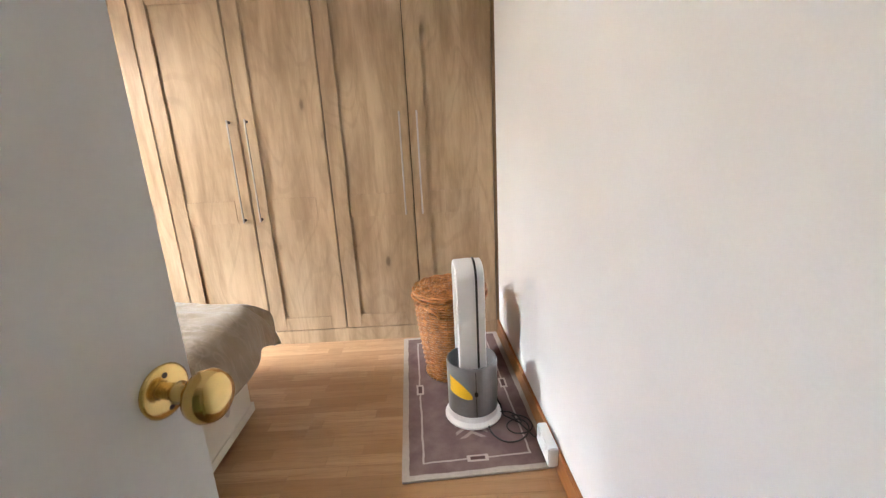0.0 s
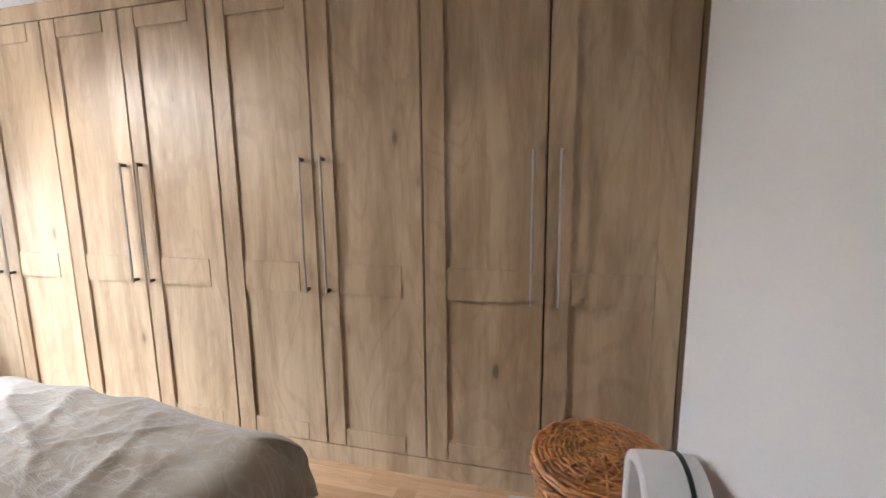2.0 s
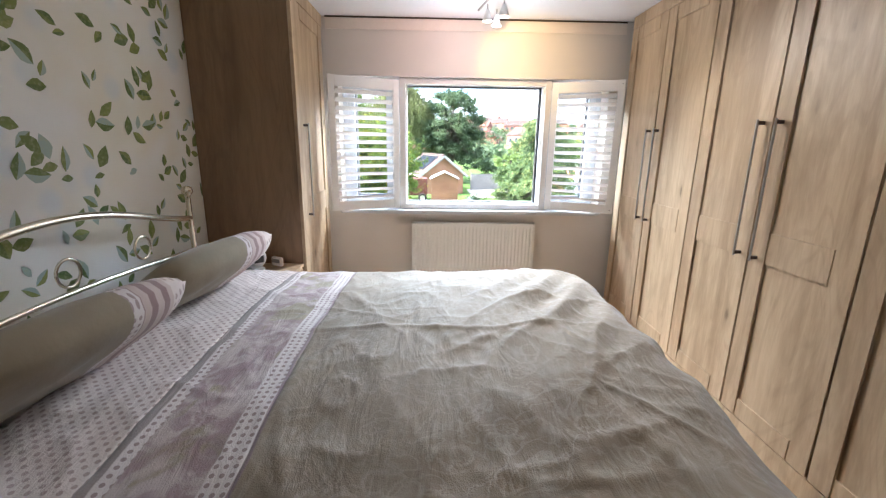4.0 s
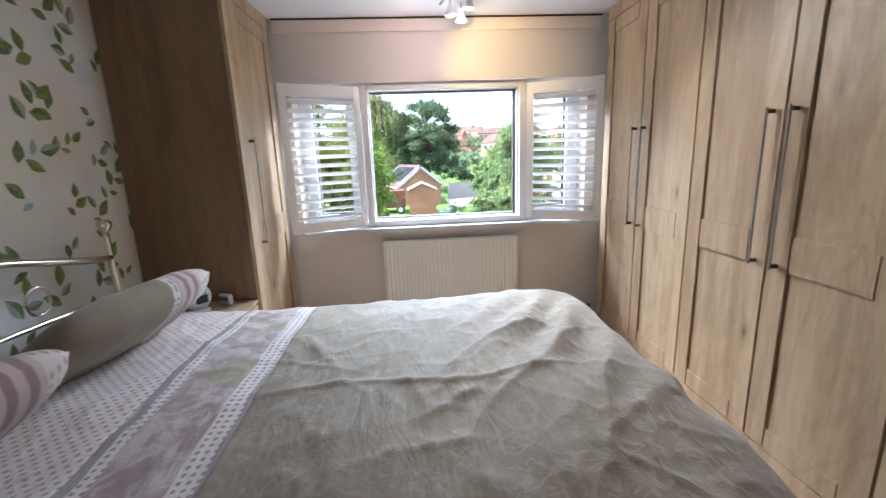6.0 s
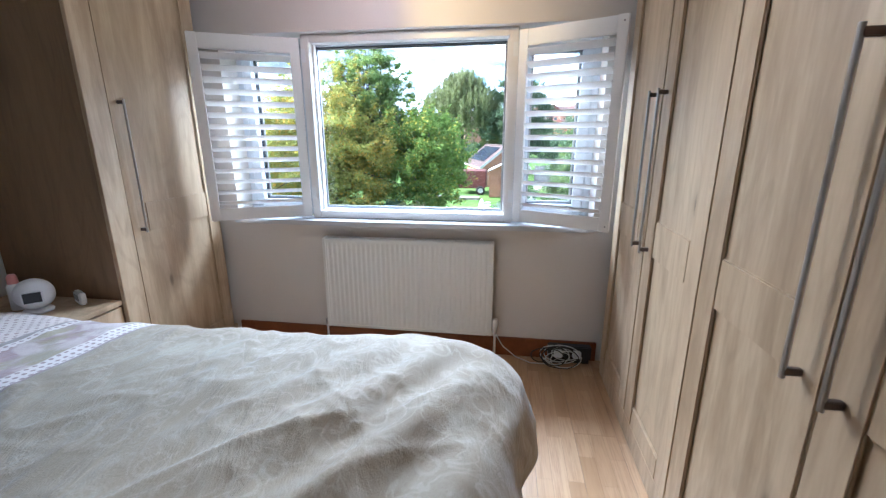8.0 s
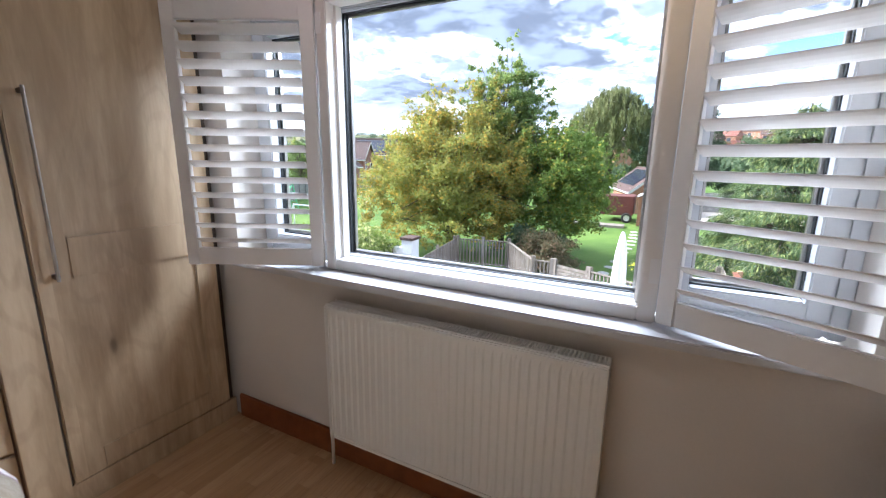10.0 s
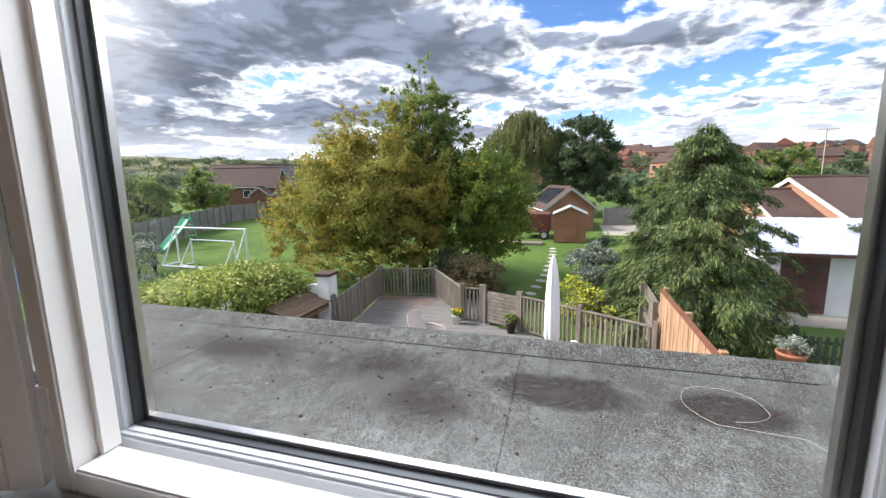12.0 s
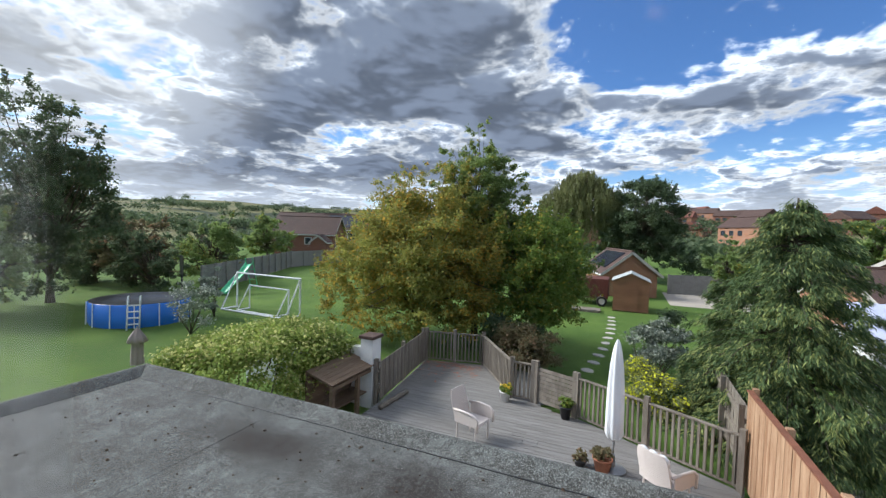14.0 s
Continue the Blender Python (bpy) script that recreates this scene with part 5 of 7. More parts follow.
for k in range(86):
    piece("grille_bar", me, rad, pose(0, 0.006 + k * (RW - 0.012) / 85, 0))
part("grille_rib", box(B(), 0.047, 0.051, 0.0, RW, RZ1 - 0.009, RZ1 - 0.002), M["radiator"], rad)
for y in (-0.02, RW + 0.02):
    part("pipe", tube(B(), [(0.055, y, 0.0), (0.055, y, 0.16), (0.055, y + (0.03 if y < 0 else -0.03), 0.19)], 0.0075, 8), M["white_plastic"], rad, smooth=True)
v = part("valve", lathe(B(), [(0, 0.165), (0.013, 0.165), (0.013, 0.20), (0.019, 0.205), (0.021, 0.245), (0.016, 0.265), (0, 0.268)], 16, (0.055, RW + 0.02, 0)), M["white_plastic"], rad, "white thermostatic valve head", smooth=True)
part("lockshield", lathe(B(), [(0, 0.165), (0.011, 0.165), (0.012, 0.20), (0, 0.205)], 12, (0.055, -0.02, 0)), M["steel"], rad)

# sockets and a heap of leads in the corner by the wardrobe
blk = thing("extension_block", "dark extension block with white plugs in the corner", "extension lead", (-3.955, 2.66, 0.0))
part("block", box(B(), -0.03, 0.02, -0.13, 0.13, 0.03, 0.115), M["black_plastic"], blk, bevel=0.006)
for y in (-0.07, 0.04):
    part("plug", box(B(), 0.0205, 0.055, y - 0.025, y + 0.025, 0.05, 0.095), M["white_plastic"], blk, bevel=0.006)
part("foot", box(B(), -0.02, 0.01, -0.12, 0.12, 0.0, 0.031), M["black_plastic"], blk)


def coil(name, mat, label, seed, turns, c, r):
    q = random.Random(seed)
    pts = []
    for j in range(turns * 18):
        a = 2 * math.pi * j / 18
        k = 1 + 0.25 * math.sin(j * 0.13 + seed)
        pts.append((c[0] + 0.035 + 0.035 * math.sin(a * 0.5 + seed) + q.uniform(-.003, .003), c[1] + r * k * math.cos(a) + 0.03 * math.sin(j * 0.07), max(0.006, c[2] + 0.055 + r * 0.62 * k * math.sin(a))))
    return solid(name, tube(B(), pts, 0.0032, 6), mat, label, "cable", smooth=True)


coil("white_lead", M["white_cable"], "tangled white lead in the corner", 3, 5, (-3.93, 2.60, 0.012), 0.085)
coil("black_lead", M["black_cable"], "tangled black lead in the corner", 5, 4, (-3.925, 2.56, 0.012), 0.095)
pts = [(-3.935, 2.20, 0.17), (-3.93, 2.25, 0.09), (-3.92, 2.33, 0.03), (-3.90, 2.42, 0.006), (-3.90, 2.52, 0.006), (-3.92, 2.58, 0.03)]
solid("valve_lead", tube(B(), pts, 0.003, 6), M["white_cable"], "thin white lead trailing over the floor", "cable", smooth=True)

# on the bedside cabinet
mon = thing("baby_monitor", "white round camera monitor with a dark screen", "monitor", (-2.99, 0.135, 0.6), 46)
part("base", lathe(B(), [(0, 0), (0.056, 0), (0.058, 0.006), (0.049, 0.015), (0, 0.017)], 28), M["white_plastic"], mon, smooth=True)
head = part("head", lathe(B(), [(0, -0.063), (0.034, -0.057), (0.062, -0.034), (0.073, 0), (0.062, 0.034), (0.034, 0.057), (0, 0.063)], 32, m=pose(0, 0, 0.084, 0, 90, 0)), M["white_plastic"], mon, smooth=True)
part("bezel", box(B(), 0.045, 0.0645, -0.038, 0.038, 0.054, 0.114), M["white_plastic"], head, bevel=0.006)
part("screen", box(B(), 0.060, 0.0665, -0.032, 0.032, 0.060, 0.108), M["black_plastic"], head, "dark screen", bevel=0.002)
bot = thing("spray_bottle", "pale bottle with a pink cap", "bottle", (-3.0, 0.02, 0.6))
part("body", lathe(B(), [(0, 0), (0.026, 0), (0.028, 0.006), (0.027, 0.11), (0.02, 0.125), (0, 0.126)], 18), M["white_plastic"], bot, smooth=True)
part("cap", lathe(B(), [(0.02, 0.124), (0.019, 0.155), (0.012, 0.168), (0, 0.169)], 18), M["pink"], bot, "pink cap", smooth=True)
clk = thing("small_clock", "small pale digital clock", "clock", (-3.10, 0.238, 0.6), 62)
part("case", box(B(), -0.045, 0.045, -0.014, 0.014, 0, 0.06), M["white_plastic"], clk, bevel=0.006)
part("display", box(B(), -0.034, 0.034, -0.0155, -0.0135, 0.022, 0.048), M["grey_plastic"], clk)

# ceiling spotlights
fx = thing("ceiling_spotlight", "ceiling bar with small lit glass spot heads", "ceiling light", (-3.38, 1.655, -0.02))
part("plate", lathe(B(), [(0, 0), (0.05, 0), (0.055, -0.012), (0.02, -0.03), (0, -0.03)], 24, (0, 0, CEIL + 0.019)), M["steel"], fx, smooth=True)
part("bar", tube(B(), [(-0.12, -0.07, CEIL - 0.06), (0, 0, CEIL - 0.01), (0.12, 0.07, CEIL - 0.06)], 0.008, 8), M["steel"], fx, smooth=True)
for k, (dx, dy) in enumerate(((-0.11, 0.055), (0.0, -0.02), (0.12, 0.07))):
    s = part("spot_head", lathe(B(), [(0.012, 0), (0.022, -0.03), (0.035, -0.07), (0.034, -0.072), (0.02, -0.03), (0, -0.01)], 16, (dx, dy, CEIL - 0.09)), M["white_plastic"], fx, smooth=True)
    part("stem", tube(B(), [(dx, dy, CEIL - 0.055), (dx, dy, CEIL - 0.09)], 0.005, 6), M["steel"], s)
    part("bulb", lathe(B(), [(0, -0.012), (0.018, -0.03), (0.03, -0.062), (0.02, -0.075), (0, -0.079)], 14, (dx, dy, CEIL - 0.09)), M["bulb"], s, smooth=True)

# ---- outdoors ----
LAWN, DECK = -2.85, -2.65


def terrain(x, y):
    """Level garden ground that rises to low hills farther off."""
    r = math.hypot(x, y)
    z = LAWN + 0.04 * min(max(r - 55, 0), 65) + 0.066 * min(max(r - 120, 0), 400)
    if r > 60:
        z += min(1, (r - 60) / 200) * (5.0 * noise.noise((x * 0.006, y * 0.006, 0.2)) + 1.5 * noise.noise((x * 0.02, y * 0.02, 3.0)))
    return z


bm = B()
radii = [0, 8, 16, 24, 32, 40, 48, 56, 64, 74, 86, 100, 116, 135, 160, 190, 225, 265, 310, 360, 420, 480, 520, 600, 800, 1200, 2000, 3500]
seg = 96
rings = [[bm.verts.new((0, 0, LAWN))]]
for r in radii[1:]:
    rings.append([bm.verts.new((r * math.cos(a), r * math.sin(a), terrain(r * math.cos(a), r * math.sin(a)))) for a in (2 * math.pi * j / seg for j in range(seg))])
for j in range(seg):
    bm.faces.new((rings[0][0], rings[1][j], rings[1][(j + 1) % seg]))
for a, b in zip(rings[1:], rings[2:]):
    for j in range(seg):
        bm.faces.new((a[j], b[j], b[(j + 1) % seg], a[(j + 1) % seg]))
solid("ground", bm, M["grass"], "green lawn running out to fields and low hills", "ground", kind="structure", smooth=True)

# extension with its flat felt roof
RX, RY0, RY1, RTOP = -7.50, -3.95, 4.02, -0.20
solid("extension_wall", box(B(), RX + 0.12, OUT_X - 0.031, RY0 + 0.12, RY1 - 0.12, LAWN, RTOP - 0.16), M["render_white"], "rendered wall of the single-storey extension", "wall", kind="structure")
roof = thing("flat_roof", "grey felt flat roof with damp stains and a raised edge", "roof", kind="structure")
part("felt_sheet", box(B(), RX, OUT_X - 0.032, RY0, RY1, RTOP - 0.15, RTOP), M["felt"], roof)


def kerb(p, q, inward, w=0.20, h=0.085):
    """A fillet along an edge from p to q, high at the outside."""
    b2 = B()
    n = 40
    prof = [(0, -0.16), (-0.02, -0.02), (-0.012, h), (0.03, h + 0.004), (0.07, h - 0.012), (w, 0.004)]
    prev = None
    for k in range(n + 1):
        s = k / n
        base = Vector((p[0] + (q[0] - p[0]) * s, p[1] + (q[1] - p[1]) * s, RTOP))
        jig = 0.006 * noise.noise((base.x * 2, base.y * 2, 0))
        cur = [b2.verts.new(base + Vector((inward[0] * (u + jig), inward[1] * (u + jig), v + jig * 0.7))) for u, v in prof]
        if prev:
            for j in range(len(prof) - 1):
                b2.faces.new((prev[j], cur[j], cur[j + 1], prev[j + 1]))
        prev = cur
    bmesh.ops.recalc_face_normals(b2, faces=b2.faces)
    return part("edge_kerb", b2, M["felt"], roof, "raised felt edge")


kerb((RX, RY0 - 0.02), (RX, RY1 + 0.02), (1, 0))
kerb((OUT_X - 0.04, RY0), (RX, RY0), (0, 1))
kerb((RX, RY1), (OUT_X - 0.04, RY1), (0, -1))


def seam(pts, r=0.007):
    q = []
    for a, b in zip(pts, pts[1:]):
        for k in range(14):
            s = k / 14
            x, y = a[0] + (b[0] - a[0]) * s, a[1] + (b[1] - a[1]) * s
            q.append((x + 0.012 * noise.noise((x * 3, y * 3, 1)), y + 0.012 * noise.noise((x * 3, y * 3, 5)), RTOP + 0.002))
    return part("lap_seam", tube(B(), q, r, 5), M["rubber"], roof, "dark lap seam", smooth=True)


seam([(RX + 0.215, RY0 + 0.1), (RX + 0.20, -0.6), (RX + 0.215, 1.6), (RX + 0.205, 2.8), (RX + 0.21, RY1 - 0.2)])
for y in (-1.55, 1.5):
    seam([(RX + 0.22, y), (OUT_X - 0.1, y + 0.05)], 0.0013)
seam([(RX + 0.05, 2.85), (RX + 0.12, 2.86), (RX + 0.21, 2.84)], 0.009)
q = [(-6.75 + 0.20 * math.cos(a) * (1 + 0.1 * a), 2.95 + 0.26 * math.sin(a), RTOP + 0.01 + 0.012 * abs(math.sin(2 * a))) for a in (j * 0.2 for j in range(30))]
q += [(-6.45, 3.3, RTOP + 0.008), (-6.15, 3.45, RTOP + 0.008), (-5.6, 3.75, RTOP + 0.008)]
solid("loose_wire", tube(B(), q, 0.0014, 5), M["stone"], "thin pale wire lying in a loop on the flat roof", "wire", smooth=True)
rng = random.Random(21)
bm = B()
for k in range(420):
    x, y, s = RX + 0.03 + 2.9 * rng.random() ** 1.7, rng.uniform(RY0 + 0.2, RY1 - 0.2), 0.004 + 0.012 * rng.random() ** 2
    lathe(bm, [(0, 0), (s, 0), (s * 0.7, s * 0.7), (0, s)], 6, (x, y, RTOP))
tagged(solid("moss_crumbs", bm, M["soil"], "dark crumbs of moss scattered on the felt", "moss"), kind="stuff")

# deck: boards laid across, cut to the outline
OUTLINE = [(-7.6, -3.7), (-13.1, -3.9), (-16.85, -4.4), (-17.25, -2.5), (-14.98, -0.98), (-14.5, 0.72), (-12.75, 3.66), (-7.6, 3.66)]


def span(x):
    """Where the line at x crosses the deck's outline."""
    ys = []
    for a, b in zip(OUTLINE, OUTLINE[1:] + OUTLINE[:1]):
        if (a[0] - x) * (b[0] - x) < 0:
            ys.append(a[1] + (b[1] - a[1]) * (x - a[0]) / (b[0] - a[0]))
    return (min(ys), max(ys)) if len(ys) > 1 else None


deck = thing("deck", "weathered grey timber deck with dead leaves at its far corner", "decking", kind="structure")
bmf = B()
prism(bmf, OUTLINE[::-1], LAWN - 0.05, DECK - 0.03)
part("deck_frame", bmf, M["grey_wood"], deck)
x = -7.75
k = 0
while x > -17.2:
    s0, s1 = span(x), span(x - 0.138)
    if s0 and s1:
        for a, b in (((s0[0], s1[0]), (-0.45 + 0.3 * (k % 3), -0.45 + 0.3 * (k % 3))), ((-0.446 + 0.3 * (k % 3),) * 2, (s0[1], s1[1]))):
            if b[0] - a[0] > 0.1 and b[1] - a[1] > 0.1:
                part("deck_board", prism(B(), [(x - 0.138, a[1]), (x, a[0]), (x, b[0]), (x - 0.138, b[1])], DECK - 0.028, DECK + rng.uniform(-0.0015, 0.0015)), M["deck"], deck)
    x -= 0.144
    k += 1
bm = B()
for k in range(320):
    a = rng.random() ** 2
    x, y = -16.9 + rng.uniform(0, 1.7) * (0.25 + a), rng.uniform(-4.3, -2.3)
    s = span(x)
    if not s or not s[0] < y < s[1]:
        continue
    r = rng.uniform(0.02, 0.045)
    m = pose(x, y, DECK + 0.012, rng.uniform(-25, 25), rng.uniform(-25, 25), rng.uniform(0, 360))
    bm.faces.new([bm.verts.new(m @ Vector(p)) for p in ((-r, 0, 0), (0, -r * 0.6, 0.004), (r, 0, 0), (0, r * 0.6, 0.004))])
tagged(solid("fallen_leaves", bm, M["terracotta"], "rusty fallen leaves in the deck's far corner", "leaves"), kind="stuff")


def along(p, q):
    d = Vector((q[0] - p[0], q[1] - p[1], 0))
    return d.length, math.degrees(math.atan2(d.y, d.x))


def shared(name, bm, mat):
    me = bpy.data.meshes.new(name)
    bm.to_mesh(me)
    bm.free()
    me.materials.append(mat)
    return me


PICKET = shared("baluster", box(B(), -0.022, 0.022, -0.018, 0.018, 0.08, 0.955), M["grey_wood"])
POST = shared("post", prism(B(), [(-0.05, -0.05), (0.05, -0.05), (0.05, 0.05), (-0.05, 0.05)], -0.25, 1.10), M["grey_wood"])


def balustrade(p, q, label, posts=2, gap=0.115, posts_at=None):
    ln, ang = along(p, q)
    t = thing("deck_balustrade", label, "balustrade", (*p, DECK), ang, "deck railings")
    for k in range(posts):
        piece("post", POST, t, pose(ln * k / (posts - 1), 0, 0))
    part("top_rail", box(B(), 0.05, ln - 0.05, -0.045, 0.045, 0.956, 0.99), M["grey_wood"], t, bevel=0.006)
    part("bottom_rail", box(B(), 0.05, ln - 0.05, -0.03, 0.03, 0.05, 0.09), M["grey_wood"], t, bevel=0.004)
    n = int((ln - 0.1) / gap)
    for k in range(n):
        piece("baluster", PICKET, t, pose(0.05 + (k + 0.5) * (ln - 0.1) / n, 0, 0, 0, rng.uniform(-0.6, 0.6), 0))
    return t


balustrade((-16.88, -4.4), (-17.25, -2.5), "weathered timber balustrade at the end of the deck", 3)
balustrade((-17.25, -2.5), (-15.0, -0.98), "weathered timber balustrade under the trees", 2)
balustrade((-14.48, 0.75), (-12.75, 3.68), "weathered timber balustrade beside the shrubs", 3)


def board_fence(name, p, q, h, mat, label, base, w=0.14, cap=None, posts=True, overlap=0.006):
    ln, ang = along(p, q)
    t = thing(name, label, "fence", (*p, base), ang)
    n = max(1, int(ln / w))
    me = shared("board", box(B(), overlap, ln / n - overlap * 0.3, -0.009, 0.009, 0.03, h), mat)
    for k in range(n):
        piece("board", me, t, pose(ln * k / n, 0.004 * (k % 2), 0, 0, rng.uniform(-0.4, 0.4), 0))
    for z in (0.25, h * 0.5, h - 0.25):
        part("rail", box(B(), 0, ln, 0.016, 0.055, z - 0.04, z + 0.04), mat, t)
    if posts:
        m = max(1, round(ln / 1.9))
        me = shared("post", box(B(), -0.05, 0.05, 0.056, 0.15, -0.1, h + 0.06), mat)
        for k in range(m + 1):
            piece("post", me, t, pose(ln * k / m, 0, 0))
    if cap:
        part("capping", box(B(), 0, ln, -0.03, 0.06, h + 0.001, h + 0.03), cap, t)
    return t


board_fence("deck_screen", (-13.15, -3.92), (-16.85, -4.42), 1.02, M["grey_wood"], "grey close-boarded screen along the deck", DECK)
board_fence("boundary_fence", (-13.0, 3.78), (-8.0, 3.80), 1.70, M["new_fence"], "orange-brown close-boarded fence with reddish capping", DECK, cap=M["fence_cap"])
board_fence("boundary_fence", (-13.05, 3.80), (-16.4, 3.84), 1.38, M["grey_wood"], "older grey boarded fence panel with open rails", DECK)

# gate and infill of horizontal slats
ga = thing("deck_gate", "weathered gate of horizontal slats at the deck steps", "gate", (-14.93, -0.30, DECK), along((-14.93, -0.30), (-14.50, 0.70))[1])
gl = along((-14.93, -0.30), (-14.50, 0.70))[0]
for k in range(2):
    piece("post", POST, ga, pose(gl * k, 0, 0))
me = shared("slat", box(B(), 0.055, gl - 0.055, -0.012, 0.012, 0, 0.085), M["grey_wood"])
for k in range(9):
    piece("slat", me, ga, pose(0, 0, 0.06 + k * 0.1, rng.uniform(-4, 4)))
for xx in (0.12, gl - 0.12):
    part("brace", box(B(), xx - 0.03, xx + 0.03, 0.013, 0.035, 0.06, 0.95), M["grey_wood"], ga)
balustrade((-14.99, -0.96), (-14.95, -0.40), "short weathered railing beside the gate", 2)


# ---- leaves and trees ----
def leaves(name, centres, radii_, count, size, mat, parent=None, label="", droop=0.0, long=1.0, seed=1, up=0.35, flat=0.62):
    """One mesh of many small leaf blades gathered in clumps round the centres."""
    g = np.random.default_rng(seed)
    c, r = np.asarray(centres, float), np.asarray(radii_, float)
    w = r ** 2
    idx = g.choice(len(c), count, p=w / w.sum())
    off = g.normal(size=(count, 3))
    off *= (g.random(count) ** 0.45 * g.uniform(0.6, 1.9, count) / np.linalg.norm(off, axis=1) * r[idx])[:, None]
    off[:, 2] *= flat
    p = c[idx] + off
    nrm = g.normal(size=(count, 3)) + (0, 0, up * 2)
    nrm /= np.linalg.norm(nrm, axis=1)[:, None]
    t = g.normal(size=(count, 3)) + off / (r[idx][:, None] + 1e-6) * 0.8 - np.array((0, 0, droop))
    t -= nrm * (t * nrm).sum(1)[:, None]
    t /= np.linalg.norm(t, axis=1)[:, None] + 1e-9
    b = np.cross(nrm, t)
    s = size * g.uniform(0.6, 1.3, count)[:, None]
    v = np.stack([p - t * s * long, p - b * s * 0.5 + nrm * s * 0.12, p + t * s * long, p + b * s * 0.5 + nrm * s * 0.12], 1).reshape(-1, 3)
    return blades(name, v, mat, parent, label)


def blades(name, v, mat, parent=None, label=""):
    n = len(v) // 4
    me = bpy.data.meshes.new(name)
    me.vertices.add(4 * n)
    me.vertices.foreach_set("co", v.astype(np.float32).ravel())
    me.loops.add(4 * n)
    me.loops.foreach_set("vertex_index", np.arange(4 * n, dtype=np.int32))
    me.polygons.add(n)
    me.polygons.foreach_set("loop_start", np.arange(0, 4 * n, 4, dtype=np.int32))
    me.update()
    me.validate()
    me.materials.append(mat)
    ob = new(name, me)
    ob.parent = parent
    if label:
        ob["label"] = label
    return ob


def broad_tree(name, label, base, blobs, count, size, mat, trunk_r=0.14, seed=1, clumps=160, droop=0.2, long=0.8):
    """A tree from a rooted trunk, limbs to its clumps and a crown that fills the given blobs (centre, radii)."""
    g = random.Random(seed)
    t = thing(name, label, "tree", base)
    cs, rs = [], []
    vol = [b[1][0] * b[1][1] * b[1][2] for b in blobs]
    for (c, r), v in zip(blobs, vol):
        for k in range(max(4, int(clumps * v / sum(vol)))):
            d = Vector((g.gauss(0, 1), g.gauss(0, 1), g.gauss(0, 1))).normalized() * (g.random() ** 0.33)
            p = Vector((c[0] + d.x * r[0], c[1] + d.y * r[1], c[2] + d.z * r[2]))
            cs.append(p)
            rs.append(min(r) * g.uniform(0.07, 0.22))
            if d.length > 0.86 and d.z > -0.3 and g.random() < 0.4:
                # leading shoots that break the outline
                out = Vector((d.x * 0.5, d.y * 0.5, 0.35 + max(0, d.z))).normalized()
                for j in range(1, 5):
                    cs.append(p + out * (0.14 * j) * min(1.4, min(r) * 0.6) + Vector((g.gauss(0, 0.05), g.gauss(0, 0.05), 0)))
                    rs.append(min(r) * 0.10 * (1 - 0.17 * j))
    low = min(p.z for p in cs)
    top = Vector(blobs[0][0])
    fork = Vector((top.x * 0.15, top.y * 0.15, max(0.5, low + 0.3)))
    bm2 = tube(B(), [(0, 0, -0.1), fork * 0.5, fork, fork.lerp(top, 0.6), top + Vector((0, 0, blobs[0][1][2] * 0.6))], [trunk_r * 1.3, trunk_r, trunk_r * 0.85, trunk_r * 0.5, 0.015], 8)
    for p in g.sample(cs, min(len(cs), 60)):
        st = fork.lerp(top, g.uniform(0, 0.8))
        mid = st.lerp(p, 0.5) + Vector((g.uniform(-.2, .2), g.uniform(-.2, .2), g.uniform(0.0, .3)))
        tube(bm2, [st, mid, p], [trunk_r * 0.35, trunk_r * 0.2, 0.008], 5)
    part("trunk", bm2, M["bark"], t, smooth=True)
    leaves("crown", [tuple(p) for p in cs], rs, count, size, mat, t, droop=droop, long=long, seed=seed)
    return t


broad_tree("maple_tree", "broad tree with yellowing autumn leaves beside the deck", (-20.0, -6.3, LAWN),
           [((0, 0.3, 3.6), (3.0, 3.5, 2.5)), ((0.2, -2.5, 2.6), (2.4, 2.5, 1.6)), ((0.3, 1.9, 2.7), (2.4, 2.3, 1.9)), ((0.9, 0.3, 1.5), (2.6, 4.6, 1.2)), ((0, 0.7, 6.1), (1.5, 1.9, 1.6)), ((0, -1.3, 5.4), (1.2, 1.3, 1.8)), ((0, -2.4, 4.7), (1.0, 1.1, 1.5))],
           150000, 0.066, M["leaf_gold"], 0.17, 3, 1100)
broad_tree("birch_tree", "tall slender tree with fresh green leaves", (-21.2, -4.2, LAWN),
           [((0, 0, 5.6), (1.3, 1.7, 2.8)), ((0, -0.1, 8.1), (0.75, 0.75, 1.35)), ((0, 1.4, 5.9), (0.9, 0.9, 1.9)), ((0, -1.5, 6.4), (0.8, 0.8, 1.8))],
           46000, 0.062, M["leaf_green"], 0.12, 5, 420)
broad_tree("cherry_tree", "rounded green tree with a few yellow leaves by the gate", (-20.6, -1.6, LAWN),
           [((0, 0, 3.1), (2.1, 2.2, 2.1)), ((0.2, 0.8, 2.1), (1.6, 1.5, 1.2)), ((0, -0.8, 4.4), (1.3, 1.2, 1.2))],
           56000, 0.066, M["leaf_bright"], 0.12, 7, 480)
broad_tree("oak_tree", "large dark green tree behind the garages", (-52, 3.2, -2.6),
           [((0, 0, 6.6), (3.5, 3.6, 3.6)), ((0, -2.2, 4.4), (3.0, 2.4, 2.6)), ((0, 2.2, 4.6), (3.0, 2.2, 2.2)), ((0, 0.4, 2.6), (3.4, 4.6, 1.8))],
           52000, 0.13, M["leaf_dark"], 0.3, 9, 420)


